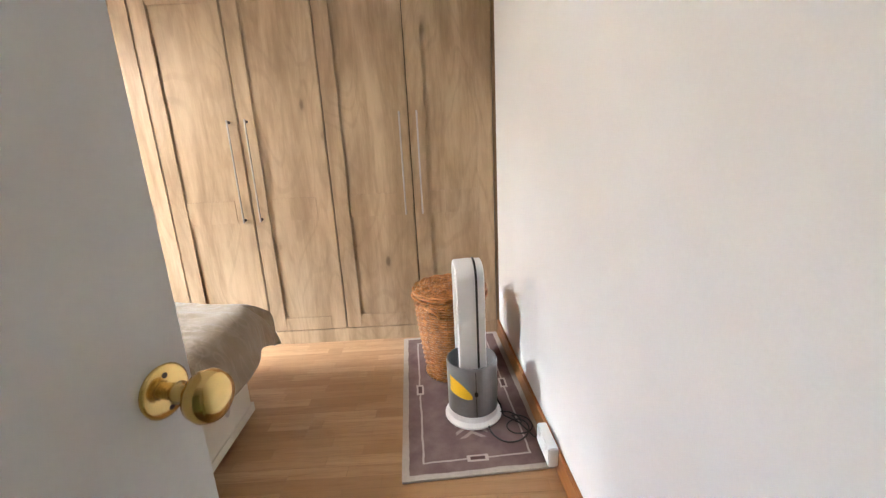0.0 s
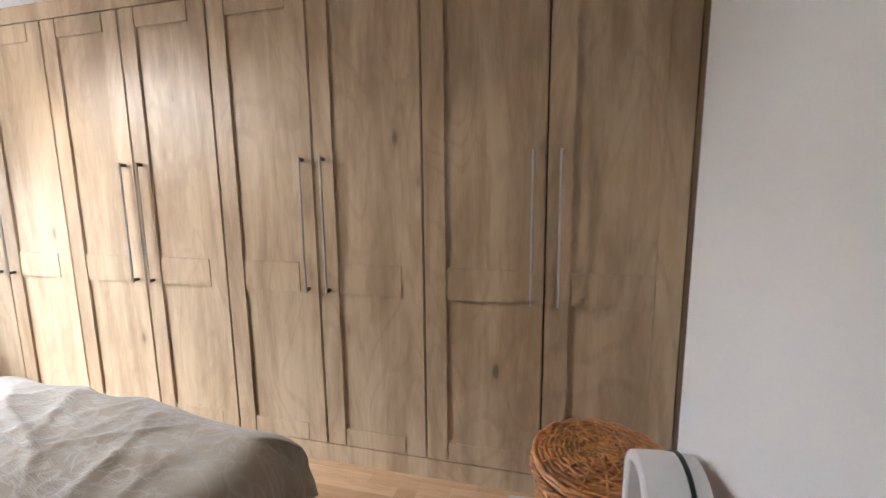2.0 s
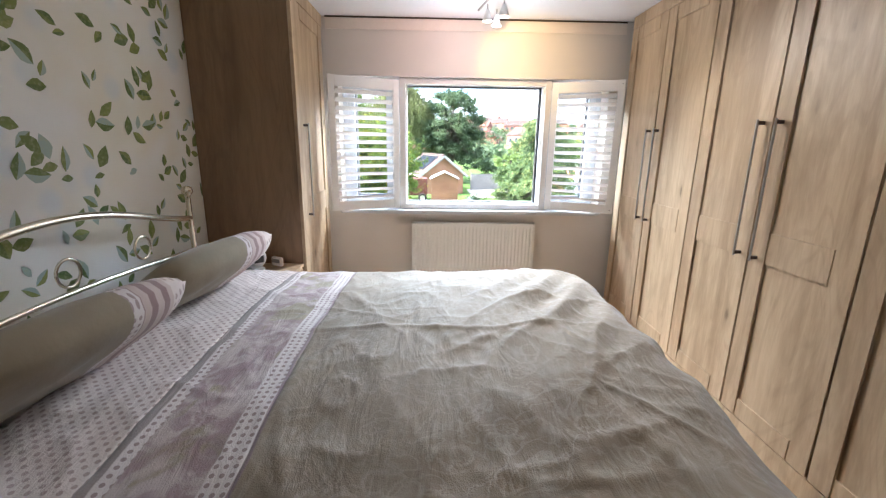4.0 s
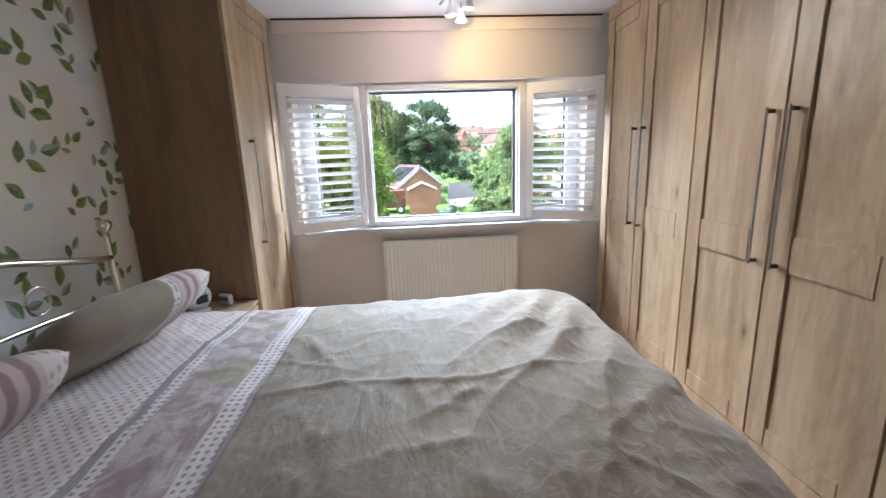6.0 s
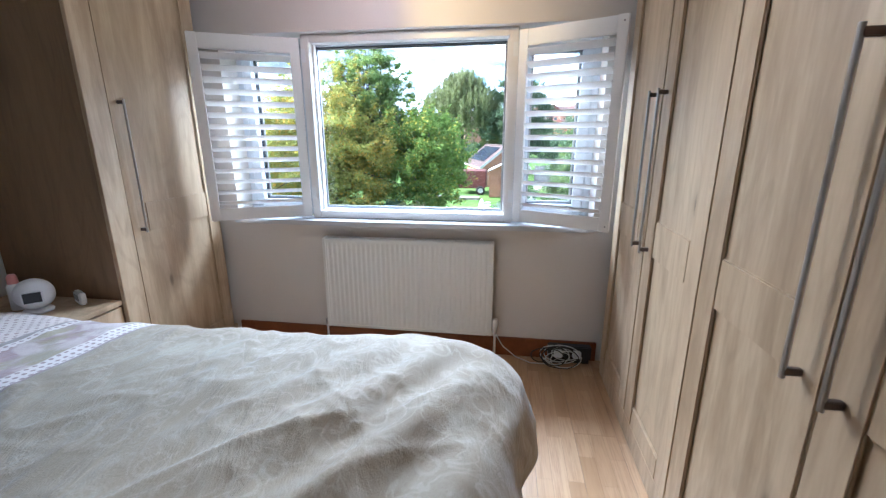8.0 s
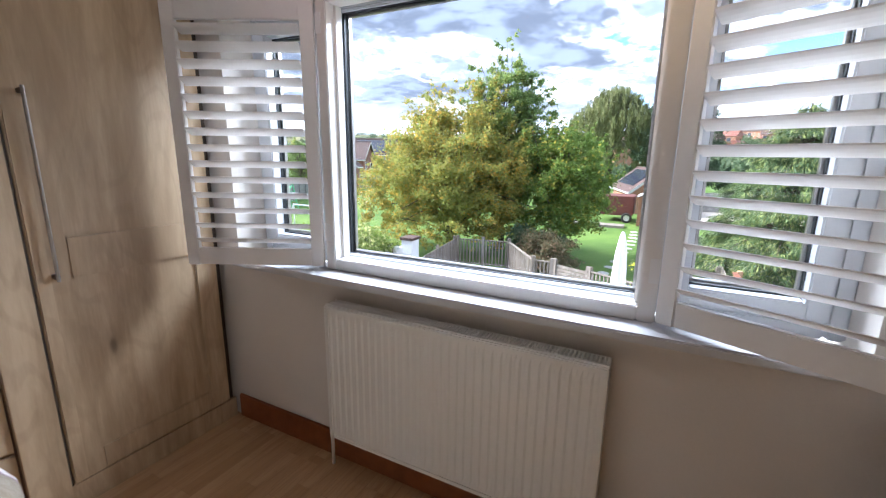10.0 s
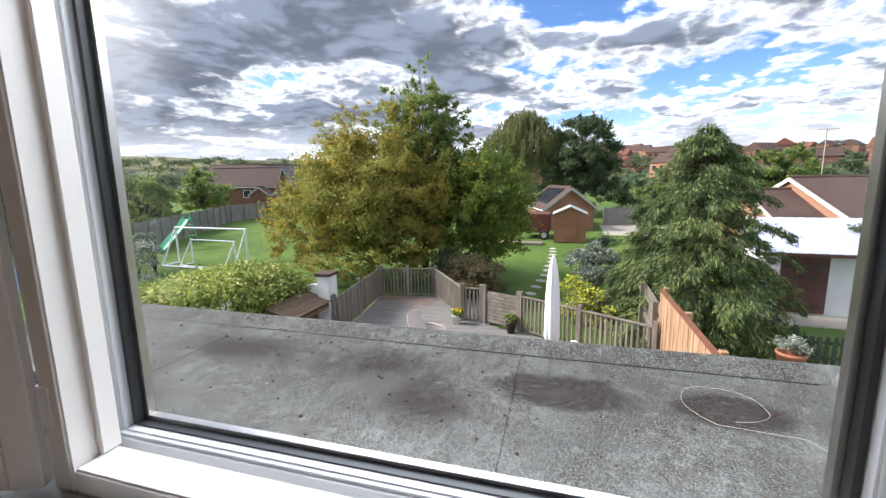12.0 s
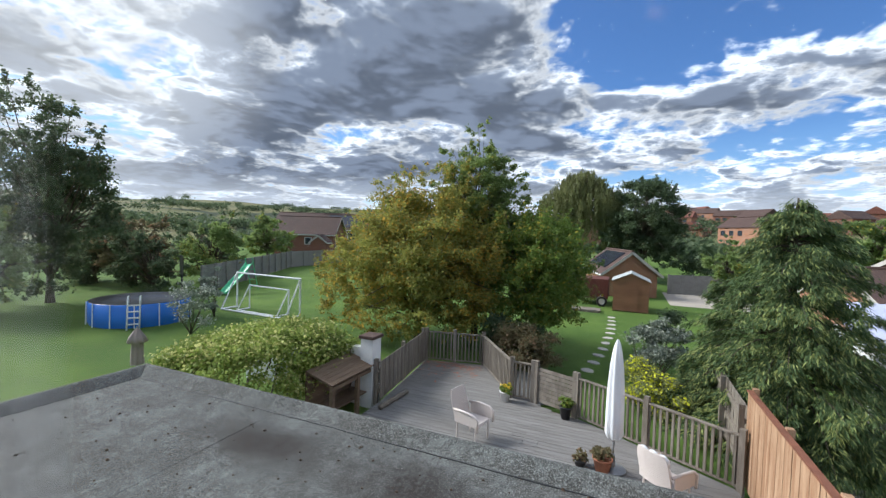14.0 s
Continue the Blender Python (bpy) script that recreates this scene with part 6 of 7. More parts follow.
def willow(base, h, r, count, seed):
    g = np.random.default_rng(seed)
    t = thing("willow_tree", "weeping willow with long hanging sprays", "tree", base)
    gr = random.Random(seed)
    bm2 = tube(B(), [(0, 0, -0.1), (0, 0, h * 0.4), (0.2, 0.1, h * 0.8)], [0.4, 0.32, 0.1], 8)
    pts = []
    for k in range(330):
        a, q = gr.uniform(0, 2 * math.pi), gr.random() ** 0.55
        x, y = r * q * math.cos(a), r * q * math.sin(a)
        z = h * (1 - 0.30 * q ** 2.2) + gr.uniform(-0.5, 0.2) - 0.5 * abs(math.sin(3 * a + 1)) * q
        ln = gr.uniform(0.35, 0.75) * z * (0.45 + 0.55 * q)
        pts.append((x, y, z, ln))
        if k % 6 == 0:
            tube(bm2, [(0, 0, h * gr.uniform(0.35, 0.6)), (x * 0.5, y * 0.5, z * 0.93), (x, y, z)], [0.1, 0.06, 0.015], 5)
    part("trunk", bm2, M["bark"], t, smooth=True)
    p = np.array(pts)
    idx = g.integers(0, len(p), count)
    s = g.random(count)
    pos = p[idx, :3].copy()
    pos[:, 2] -= s * p[idx, 3]
    pos[:, :2] *= (1 + 0.06 * np.sin(s * 3))[:, None]
    pos += g.normal(scale=0.11, size=(count, 3))
    a = g.uniform(0, 2 * np.pi, count)
    side = np.stack([np.cos(a), np.sin(a), 0 * a], 1) * 0.05
    down = np.stack([0.25 * g.normal(size=count), 0.25 * g.normal(size=count), -np.ones(count)], 1) * 0.24
    v = np.stack([pos - down, pos - side, pos + down, pos + side], 1).reshape(-1, 3)
    blades("crown", v, M["leaf_willow"], t)


willow((-54, -3.3, -2.6), 11.6, 4.6, 26000, 4)


def conifer(base, h, r, count, seed, top_droop=True):
    g = np.random.default_rng(seed)
    gr = random.Random(seed)
    t = thing("conifer_tree", "bushy dark green conifer with drooping feathery branches", "tree", base)
    bm2 = tube(B(), [(0, 0, -0.1), (0, 0, h * 0.5), (0, 0, h * 0.97)], [0.16, 0.10, 0.02], 8)
    P, D, S = [], [], []
    for k in range(300):
        q = gr.random() ** 1.25
        z0 = 0.25 + q * (h - 0.5)
        ln = r * (1 - q) ** 0.62 * gr.uniform(0.72, 1.12) + 0.12
        a = gr.uniform(0, 2 * math.pi)
        d = Vector((math.cos(a), math.sin(a), 0))
        rise, fall = gr.uniform(0.05, 0.4), gr.uniform(0.3, 0.6)
        line = []
        for j in range(9):
            s = j / 8
            line.append(Vector((d.x * ln * s, d.y * ln * s, z0 + ln * (rise * s - fall * s ** 2.2))))
        if k % 2 == 0:
            tube(bm2, line[::2], [0.03, 0.022, 0.015, 0.009, 0.004], 5)
        n = int(8 + 46 * ln / r)
        for j in range(n):
            s = 0.25 + 0.75 * gr.random() ** 0.7
            i = min(int(s * 8), 7)
            c = line[i].lerp(line[i + 1], s * 8 - i)
            w = ln * 0.20 * (1.15 - s) + 0.07
            side = Vector((-d.y, d.x, 0)) * gr.uniform(-1, 1)
            P.append(c + side * w + Vector((0, 0, -abs(gr.gauss(0, 0.05)))))
            D.append(d * 0.8 + side * 0.9 + Vector((0, 0, -0.35 - 0.5 * s)))
            S.append(gr.uniform(0.8, 1.2))
    part("trunk", bm2, M["bark"], t, smooth=True)
    P, D, S = np.array(P), np.array(D), np.array(S)
    D /= np.linalg.norm(D, axis=1)[:, None]
    rep = max(1, count // len(P))
    P, D, S = np.repeat(P, rep, 0), np.repeat(D, rep, 0), np.repeat(S, rep, 0)
    n = len(P)
    D = D + g.normal(scale=0.26, size=(n, 3))
    D /= np.linalg.norm(D, axis=1)[:, None]
    P = P + g.normal(scale=0.045, size=(n, 3))
    B2 = np.cross(D, g.normal(size=(n, 3)) * 0.5 + (0, 0, 1))
    B2 /= np.linalg.norm(B2, axis=1)[:, None] + 1e-9
    L, W = 0.105 * S[:, None], 0.012 * S[:, None]
    v = np.stack([P - D * L * 0.3, P - B2 * W, P + D * L, P + B2 * W], 1).reshape(-1, 3)
    blades("crown", v, M["leaf_conifer"], t)
    return t


conifer((-16.2, 5.25, LAWN), 5.75, 2.75, 150000, 12)


def shrub(name, label, base, blobs, count, size, mat, seed, category="shrub"):
    g = random.Random(seed)
    t = thing(name, label, category, base)
    cs, rs = [], []
    bm2 = B()
    for c, r in blobs:
        for k in range(14):
            d = Vector((g.gauss(0, 1), g.gauss(0, 1), g.gauss(0, 1))).normalized() * g.random() ** 0.4
            p = Vector((c[0] + d.x * r[0], c[1] + d.y * r[1], max(0.08, c[2] + d.z * r[2])))
            cs.append(tuple(p))
            rs.append(min(r) * g.uniform(0.25, 0.45))
            if k % 2 == 0:
                tube(bm2, [(c[0] * 0.3, c[1] * 0.3, 0), (p.x * 0.7, p.y * 0.7, p.z * 0.6), p], [0.025, 0.015, 0.004], 5)
    part("stems", bm2, M["bark"], t, smooth=True)
    leaves("foliage", cs, rs, count, size, mat, t, seed=seed, long=0.7)
    return t


shrub("viburnum_shrub", "dusky brown-green shrub behind the railing", (-17.4, -0.9, LAWN), [((0, 0, 0.9), (0.8, 0.9, 0.8)), ((-0.4, -1.0, 0.8), (0.7, 0.8, 0.7))], 9000, 0.065, M["leaf_shrub"], 31)
shrub("laurel_shrub", "dark green shrub under the trees", (-19.0, -2.2, LAWN), [((0, 0, 1.0), (0.9, 1.1, 0.9))], 6000, 0.08, M["leaf_dark"], 32)
shrub("euonymus_shrub", "variegated shrub splashed with bright yellow leaves", (-16.3, 2.3, LAWN), [((0, 0, 0.75), (0.8, 0.75, 0.7)), ((0.4, 0.5, 0.6), (0.55, 0.6, 0.5))], 9000, 0.055, M["leaf_yellow"], 33)
shrub("buddleia_shrub", "silvery shrub with pale flower heads", (-18.4, 2.4, LAWN), [((0, 0, 1.0), (0.8, 0.7, 1.0)), ((-0.5, 0.6, 1.2), (0.5, 0.5, 0.9))], 7000, 0.06, M["leaf_grey"], 34)
shrub("cotoneaster_shrub", "small dark shrub along the path", (-22.5, 3.2, LAWN), [((0, 0, 0.9), (1.2, 0.7, 0.8))], 5000, 0.08, M["leaf_dark"], 35)
shrub("rose_bush", "sparse rose bush with a few red blooms", (-15.8, -14.8, LAWN), [((0, 0, 1.2), (0.7, 0.8, 1.1))], 2200, 0.07, M["leaf_grey"], 36)
shrub("apple_sapling", "thin sapling by the lawn", (-18.6, -17.0, LAWN), [((0, 0, 1.5), (0.5, 0.6, 1.2))], 2000, 0.08, M["leaf_grey"], 37)

# ivy over the wall of the store, white pillar, lean-to log store
wallb = thing("garden_wall", "low white rendered wall ending in a capped pillar", "garden wall", (0, 0, 0))
part("wall", box(B(), -13.35, -13.15, -8.6, -4.46, LAWN, -1.35), M["render_white"], wallb)
pl = part("pillar", box(B(), -13.45, -13.05, -4.455, -4.10, LAWN, -1.08), M["render_white"], wallb)
part("cap", box(B(), -13.5, -13.0, -4.5, -4.05, -1.079, -1.0), M["tiles"], pl, "dark stone cap", bevel=0.01)
cs, rs = [], []
g4 = random.Random(8)
for k in range(520):
    s, t_ = g4.random(), g4.random()
    y = -7.7 + 2.75 * s
    # a rolling top, and curtains that hang down over the deck side and both ends
    hang = 1.0 * g4.random() if s > 0.84 else (0.9 * g4.random() ** 2 if t_ > 0.9 or s < 0.1 else 0.0)
    cs.append((-13.6 + (3.9 - 1.5 * max(0.0, s - 0.75) / 0.25) * t_, y, -1.20 + 0.30 * math.sin(3.0 * s) * math.sin(2.8 * t_ + 0.2) - hang + g4.uniform(-0.12, 0.10)))
    rs.append(g4.uniform(0.17, 0.33))
ivy = thing("ivy", "thick bright green ivy tumbling over the garden wall", "ivy")
leaves("foliage", cs, rs, 54000, 0.064, M["leaf_ivy"], ivy, seed=6, up=0.45, long=0.62)
bm = B()
for k in range(14):
    tube(bm, [(-12.95 + g4.uniform(-.2, .5), -8.4 + k * 0.28, LAWN), (-12.9, -8.4 + k * 0.28 + g4.uniform(-.2, .2), -2.1), (-13.0, -8.4 + k * 0.28, -1.3)], 0.02, 5)
part("stems", bm, M["bark"], ivy)

ls = thing("log_store", "brown lean-to store with a slatted sloping roof", "log store", (0, 0, 0))
for k in range(6):
    # long boards that step down from the wall towards the deck
    m = pose(-12.2, -4.84 + 0.125 * k, -1.53 - 0.036 * k, -14, 0, 0)
    part("roof_board", box(B(), -1.35, 0.75, 0, 0.135, -0.012, 0.012, m), M["store_roof"], ls, bevel=0.003)
for x in (-13.45, -12.5, -11.55):
    part("post", box(B(), x - 0.045, x + 0.045, -4.2, -4.11, LAWN, -1.80), M["store_roof"], ls)
    part("rafter", box(B(), x - 0.03, x + 0.03, -0.02, 0.74, -0.09, -0.014, pose(0, -4.84, -1.53, -15.5)), M["store_roof"], ls)
part("beam", box(B(), -13.5, -11.5, -4.185, -4.125, -1.90, -1.81), M["store_roof"], ls)
part("back", box(B(), -13.5, -11.5, -4.88, -4.84, LAWN, -1.56), M["store_roof"], ls)
part("shelf", box(B(), -13.4, -11.6, -4.8, -4.25, -2.45, -2.42), M["store_roof"], ls)
solid("round_log", tube(B(), [(-13.9, -3.55, DECK + 0.065), (-12.7, -3.62, DECK + 0.065)], 0.065, 12), M["grey_wood"], "weathered round log lying on the deck", "log", smooth=True)


# ---- deck furniture ----
def garden_chair(loc, rz, cushion=False):
    t = thing("garden_chair", "pale padded garden armchair with a buttoned cushion" if cushion else "pale woven resin garden armchair", "chair", loc, rz, "chairs on the deck")
    for x in (-0.25, 0.25):
        for y in (-0.22, 0.24):
            part("leg", tube(B(), [(x, y, 0), (x * 0.96, y, 0.38)], 0.018, 8), M["wicker_white"], t)
    part("seat", box(B(), -0.27, 0.27, -0.27, 0.26, 0.38, 0.44), M["wicker_white"], t, bevel=0.02)
    tilt = pose(0, 0.27, 0.42, -16)
    n = 17
    for k in range(n):
        z = 0.02 + k * 0.036
        wv = 0.27 - 0.05 * max(0, (k - 11) / 5) ** 2
        part("back_slat", tube(B(), [tilt @ Vector((x * wv / 0.27, 0.03 * (1 - (x / 0.27) ** 2), z)) for x in (-0.27, -0.14, 0, 0.14, 0.27)], 0.017, 6), M["wicker_white"], t)
    for s in (-1, 1):
        pts = [(s * 0.28, 0.30, 0.66), (s * 0.31, 0.05, 0.68), (s * 0.31, -0.2, 0.66), (s * 0.31, -0.30, 0.58), (s * 0.30, -0.29, 0.36)]
        part("armrest", tube(B(), pts, 0.027, 8), M["wicker_white"], t, smooth=True)
        part("side_panel", box(B(), s * 0.30 - 0.008, s * 0.30 + 0.008, -0.27, 0.27, 0.42, 0.655), M["wicker_white"], t)
    if cushion:
        for j in range(3):
            for i in range(3):
                m = tilt @ pose(-0.17 + 0.17 * i, -0.035, 0.10 + 0.19 * j, 90) @ Matrix.Diagonal((1, 1.1, 0.5, 1))
                part("cushion_pad", lathe(B(), [(0, -0.1), (0.07, -0.08), (0.105, 0), (0.09, 0.07), (0.03, 0.095), (0, 0.07)], 12, m=m), M["canvas"], t, smooth=True)
    return t


garden_chair((-12.36, -1.12, DECK), 166)
garden_chair((-11.75, 2.45, DECK), 232, True)

um = thing("parasol", "closed white parasol standing on the deck", "parasol", (-12.45, 1.62, DECK))
part("pole", tube(B(), [(0, 0, 0.0), (0, 0, 2.44)], 0.02, 10), M["grey_plastic"], um)
part("base", lathe(B(), [(0, 0), (0.24, 0), (0.24, 0.04), (0.05, 0.08), (0.04, 0.3), (0, 0.3)], 20), M["grey_plastic"], um)
bm = B()
seg = 32
rr = []
for z, r in ((0.62, 0.115), (0.70, 0.15), (1.1, 0.145), (1.6, 0.13), (2.0, 0.105), (2.25, 0.075), (2.40, 0.045), (2.47, 0.012)):
    rr.append([bm.verts.new((r * (1 + 0.16 * math.cos(8 * a + z)) * math.cos(a), r * (1 + 0.16 * math.cos(8 * a + z)) * math.sin(a), z)) for a in (2 * math.pi * j / seg for j in range(seg))])
for a, b in zip(rr, rr[1:]):
    for j in range(seg):
        bm.faces.new((a[j], a[(j + 1) % seg], b[(j + 1) % seg], b[j]))
part("canopy", bm, M["canvas"], um, smooth=True)
part("crank", tube(B(), [(0.02, 0, 0.55), (0.1, 0, 0.56), (0.1, 0, 0.48)], 0.012, 6), M["grey_plastic"], um)

um2 = thing("parasol", "closed mauve-grey parasol beside the lawn", "parasol", (-11.9, -11.7, LAWN))
part("pole", tube(B(), [(0, 0, 0), (0, 0, 1.45)], 0.02, 8), M["grey_plastic"], um2)
bm = B()
rr = []
for z, r in ((0.30, 0.16), (0.75, 0.14), (0.95, 0.13), (0.97, 0.24), (1.12, 0.19), (1.3, 0.09), (1.42, 0.01)):
    rr.append([bm.verts.new((r * (1 + 0.2 * math.cos(7 * a)) * math.cos(a), r * (1 + 0.2 * math.cos(7 * a)) * math.sin(a), z)) for a in (2 * math.pi * j / 28 for j in range(28))])
for a, b in zip(rr, rr[1:]):
    for j in range(28):
        bm.faces.new((a[j], a[(j + 1) % 28], b[(j + 1) % 28], b[j]))
part("canopy", bm, M["canvas_grey"], um2, smooth=True)


def plant_pot(loc, r, h, mat, label, foliage, bloom=None, n=420, seed=1):
    t = thing("plant_pot", label, "plant pot", loc)
    part("pot", lathe(B(), [(0, 0), (r * 0.7, 0), (r, h * 0.9), (r * 1.08, h * 0.9), (r * 1.08, h), (r * 0.9, h), (r * 0.85, h * 0.85), (0, h * 0.85)], 28), M[mat], t, smooth=True)
    g = random.Random(seed)
    cs = [(g.uniform(-r, r) * 0.8, g.uniform(-r, r) * 0.8, h + g.uniform(0.0, r * 1.1)) for k in range(9)]
    leaves("plant", cs, [r * 0.45] * 9, n, 0.045, M[foliage], t, seed=seed)
    if bloom:
        leaves("blooms", [(c[0], c[1], c[2] + 0.05) for c in cs], [r * 0.4] * 9, n // 4, 0.035, M[bloom], t, seed=seed + 1)
    return t


plant_pot((-14.68, -1.05, DECK), 0.14, 0.26, "render_white", "pale pot of yellow flowers on the deck", "leaf_bright", "flower_yellow", seed=2)
plant_pot((-14.32, 0.52, DECK), 0.14, 0.30, "black_plastic", "black pot with a leafy green plant", "leaf_bright", seed=3)
plant_pot((-12.30, 1.45, DECK), 0.17, 0.27, "terracotta", "terracotta pot at the foot of the parasol", "leaf_shrub", seed=4)
plant_pot((-12.35, 1.05, DECK), 0.12, 0.12, "black_plastic", "low dark pot beside the parasol", "leaf_shrub", n=150, seed=5)
plant_pot((-13.55, 6.42, LAWN), 0.25, 0.6, "terracotta", "large terracotta tub with silvery plants", "leaf_grey", n=900, seed=6)

# ---- lawn things ----
rng = random.Random(77)
for k in range(11):
    s = k / 10
    x, y = -19.0 - 10.5 * s, 0.65 + 0.35 * math.sin(2.6 * s) + 0.25 * s
    bm = prism(B(), [(0.24 * math.cos(a) * rng.uniform(0.85, 1.1), 0.19 * math.sin(a) * rng.uniform(0.85, 1.1)) for a in (2 * math.pi * j / 8 for j in range(8))], 0, 0.03)
    solid("stepping_stone", bm, M["stone"], "pale stepping stone set in the lawn", "stepping stone", "stepping stones", m=pose(x, y, LAWN, 0, 0, rng.uniform(0, 90)))


def goal(name, label, p, q, depth, h, r):
    """A tube goal with its mouth from p to q and a frame that runs back on the ground."""
    ln, ang = along(p, q)
    t = thing(name, label, "football goal", (*p, LAWN), ang)
    for x in (0, ln):
        part("upright", tube(B(), [(x, 0, 0), (x, 0, h)], r, 8), M["white_tube"], t)
        part("ground_bar", tube(B(), [(x, 0, r), (x, depth, r)], r, 8), M["white_tube"], t)
        part("stay", tube(B(), [(x, 0, h), (x, depth, r)], r * 0.8, 8), M["white_tube"], t)
    part("crossbar", tube(B(), [(-r, 0, h), (ln + r, 0, h)], r, 8), M["white_tube"], t)
    part("back_bar", tube(B(), [(-r, depth, r), (ln + r, depth, r)], r, 8), M["white_tube"], t)
    return t


goal("football_goal", "white tube football goal standing on the lawn", (-20.7, -13.45), (-20.95, -18.2), 0.95, 1.95, 0.05)
goal("small_goal", "smaller white tube goal beside the large one", (-20.8, -14.3), (-21.0, -17.3), 0.75, 1.3, 0.04)

sl = thing("garden_slide", "green plastic slide on the lawn", "slide", (-23.2, -22.15, LAWN), 193)
bm = B()
prev = None
for j in range(15):
    s = j / 14
    x, z = -2.6 * s + 2.6, 0.12 + 1.75 * s ** 1.15 + 0.05 * math.sin(6 * s)
    cur = [bm.verts.new((-x + 2.6, y, z + dz)) for y, dz in ((-0.28, 0.14), (-0.24, 0.0), (0.24, 0.0), (0.28, 0.14))]
    if prev:
        for i in range(3):
            bm.faces.new((prev[i], prev[i + 1], cur[i + 1], cur[i]))
    prev = cur
ob = part("chute", bm, M["slide_green"], sl, smooth=True)
so = ob.modifiers.new("thick", "SOLIDIFY")
so.thickness = 0.03
for y in (-0.28, 0.28):
    part("ladder_side", tube(B(), [(3.3, y, 0), (2.6, y, 2.3)], 0.03, 6), M["slide_green"], sl)
for k in range(5):
    part("rung", tube(B(), [(3.2 - 0.12 * k, -0.28, 0.35 + 0.38 * k), (3.2 - 0.12 * k, 0.28, 0.35 + 0.38 * k)], 0.02, 6), M["slide_green"], sl)

po = thing("garden_pool", "round blue frame pool with a dark cover and white ladder", "pool", (-16.5, -19.2, LAWN))
part("wall", lathe(B(), [(1.95, 0), (2.0, 0.2), (2.0, 1.0), (1.93, 1.02), (1.93, 0.85)], 48), M["pool_blue"], po, smooth=True)
part("cover", lathe(B(), [(0, 0.80), (0.8, 0.82), (1.5, 0.90), (1.95, 1.03), (1.98, 0.98)], 48), M["black_plastic"], po, "dark sagging cover", smooth=True)
for k in range(14):
    a = 2 * math.pi * k / 14
    part("leg", tube(B(), [(2.04 * math.cos(a), 2.04 * math.sin(a), 0), (2.02 * math.cos(a), 2.02 * math.sin(a), 1.02)], 0.025, 6), M["white_tube"], po)
la = part("ladder", B(), M["white_tube"], po, "white pool ladder")
lx, ly = 0.62, 0.785
for s in (-0.22, 0.22):
    ox, oy = lx * 2.15 - ly * s, ly * 2.15 + lx * s
    pts = [(ox + lx * 0.25, oy + ly * 0.25, 0), (ox, oy, 1.15), (ox - lx * 0.06, oy - ly * 0.06, 1.4), (ox - lx * 0.22, oy - ly * 0.22, 1.4), (ox - lx * 0.3, oy - ly * 0.3, 1.1)]
    part("side_tube", tube(B(), pts, 0.035, 8), M["white_tube"], la, smooth=True)
for k in range(4):
    z = 0.25 + 0.26 * k
    o = 2.15 + 0.25 * (1 - z / 1.15)
    part("tread", tube(B(), [(lx * o + ly * 0.22, ly * o - lx * 0.22, z), (lx * o - ly * 0.22, ly * o + lx * 0.22, z)], 0.035, 6), M["white_tube"], la)
hoop = thing("basketball_stand", "black backboard on a dark pole", "basketball hoop", (-17.2, -17.4, LAWN), 62)
part("pole", tube(B(), [(0, 0, 0), (0, 0, 2.6)], 0.045, 8), M["black_plastic"], hoop)
part("backboard", box(B(), -0.52, 0.52, -0.03, 0.0, 2.2, 3.1), M["black_plastic"], hoop, bevel=0.01)
part("rim", tube(B(), [(0.2 * math.cos(a), -0.27 + 0.2 * math.sin(a), 2.35) for a in (j * math.pi / 8 for j in range(17))], 0.012, 6), M["rust"], hoop)

# ---- boundary fences, shed, garage ----
board_fence("panel_fence", (-40.9, -33.3), (-23.0, -24.0), 1.85, M["far_fence"], "grey timber panel fence along the lawn", LAWN, 0.30)
board_fence("panel_fence", (-54.0, -32.6), (-40.9, -33.3), 1.85, M["far_fence"], "grey timber panel fence behind the trees", LAWN, 0.30)
board_fence("panel_fence", (-43.0, 5.0), (-46.0, 14.0), 1.6, M["far_fence"], "grey timber fence beyond the drive", LAWN, 0.30)

sh = thing("garden_shed", "small red-brown timber shed with a pale felt roof", "shed", (-32.0, 1.05, LAWN))
for k in range(13):
    part("board", box(B(), -0.02, 0.0, 0, 2.0, 0.05 + k * 0.14, 0.05 + k * 0.14 + 0.135), M["shed_wood"], sh)
part("side_wall", box(B(), -2.2, -0.021, 1.96, 2.0, 0, 1.9), M["shed_wood"], sh)
part("side_wall", box(B(), -2.2, -0.021, 0.0, 0.04, 0, 1.9), M["shed_wood"], sh)
bm = B()
for x0, x1 in ((-0.02, 0.0),):
    a = [bm.verts.new((x0, y, z)) for y, z in ((0, 1.87), (2.0, 1.87), (1.0, 2.33))]
    b = [bm.verts.new((x1, y, z)) for y, z in ((0, 1.87), (2.0, 1.87), (1.0, 2.33))]
    bm.faces.new(a[::-1]), bm.faces.new(b)
    for k in range(3):
        bm.faces.new((a[k], a[(k + 1) % 3], b[(k + 1) % 3], b[k]))
part("gable", bm, M["shed_wood"], sh)
for s in (-1, 1):
    bm = B()
    m = pose(0, 1.0, 2.40, -s * 24.5)
    box(bm, -2.35, 0.12, 0.0 if s > 0 else -1.22, 1.22 if s > 0 else 0.0, -0.03, 0.0, m)
    part("roof_slope", bm, M["pale_roof"], sh)
d = part("door", box(B(), 0.001, 0.03, 0.62, 1.42, 0.06, 1.75), M["shed_wood"], sh, bevel=0.004)
part("brace", box(B(), 0.031, 0.045, 0.66, 1.38, 0.5, 0.6), M["shed_wood"], d)
part("brace", box(B(), 0.031, 0.045, 0.66, 1.38, 1.35, 1.45), M["shed_wood"], d)


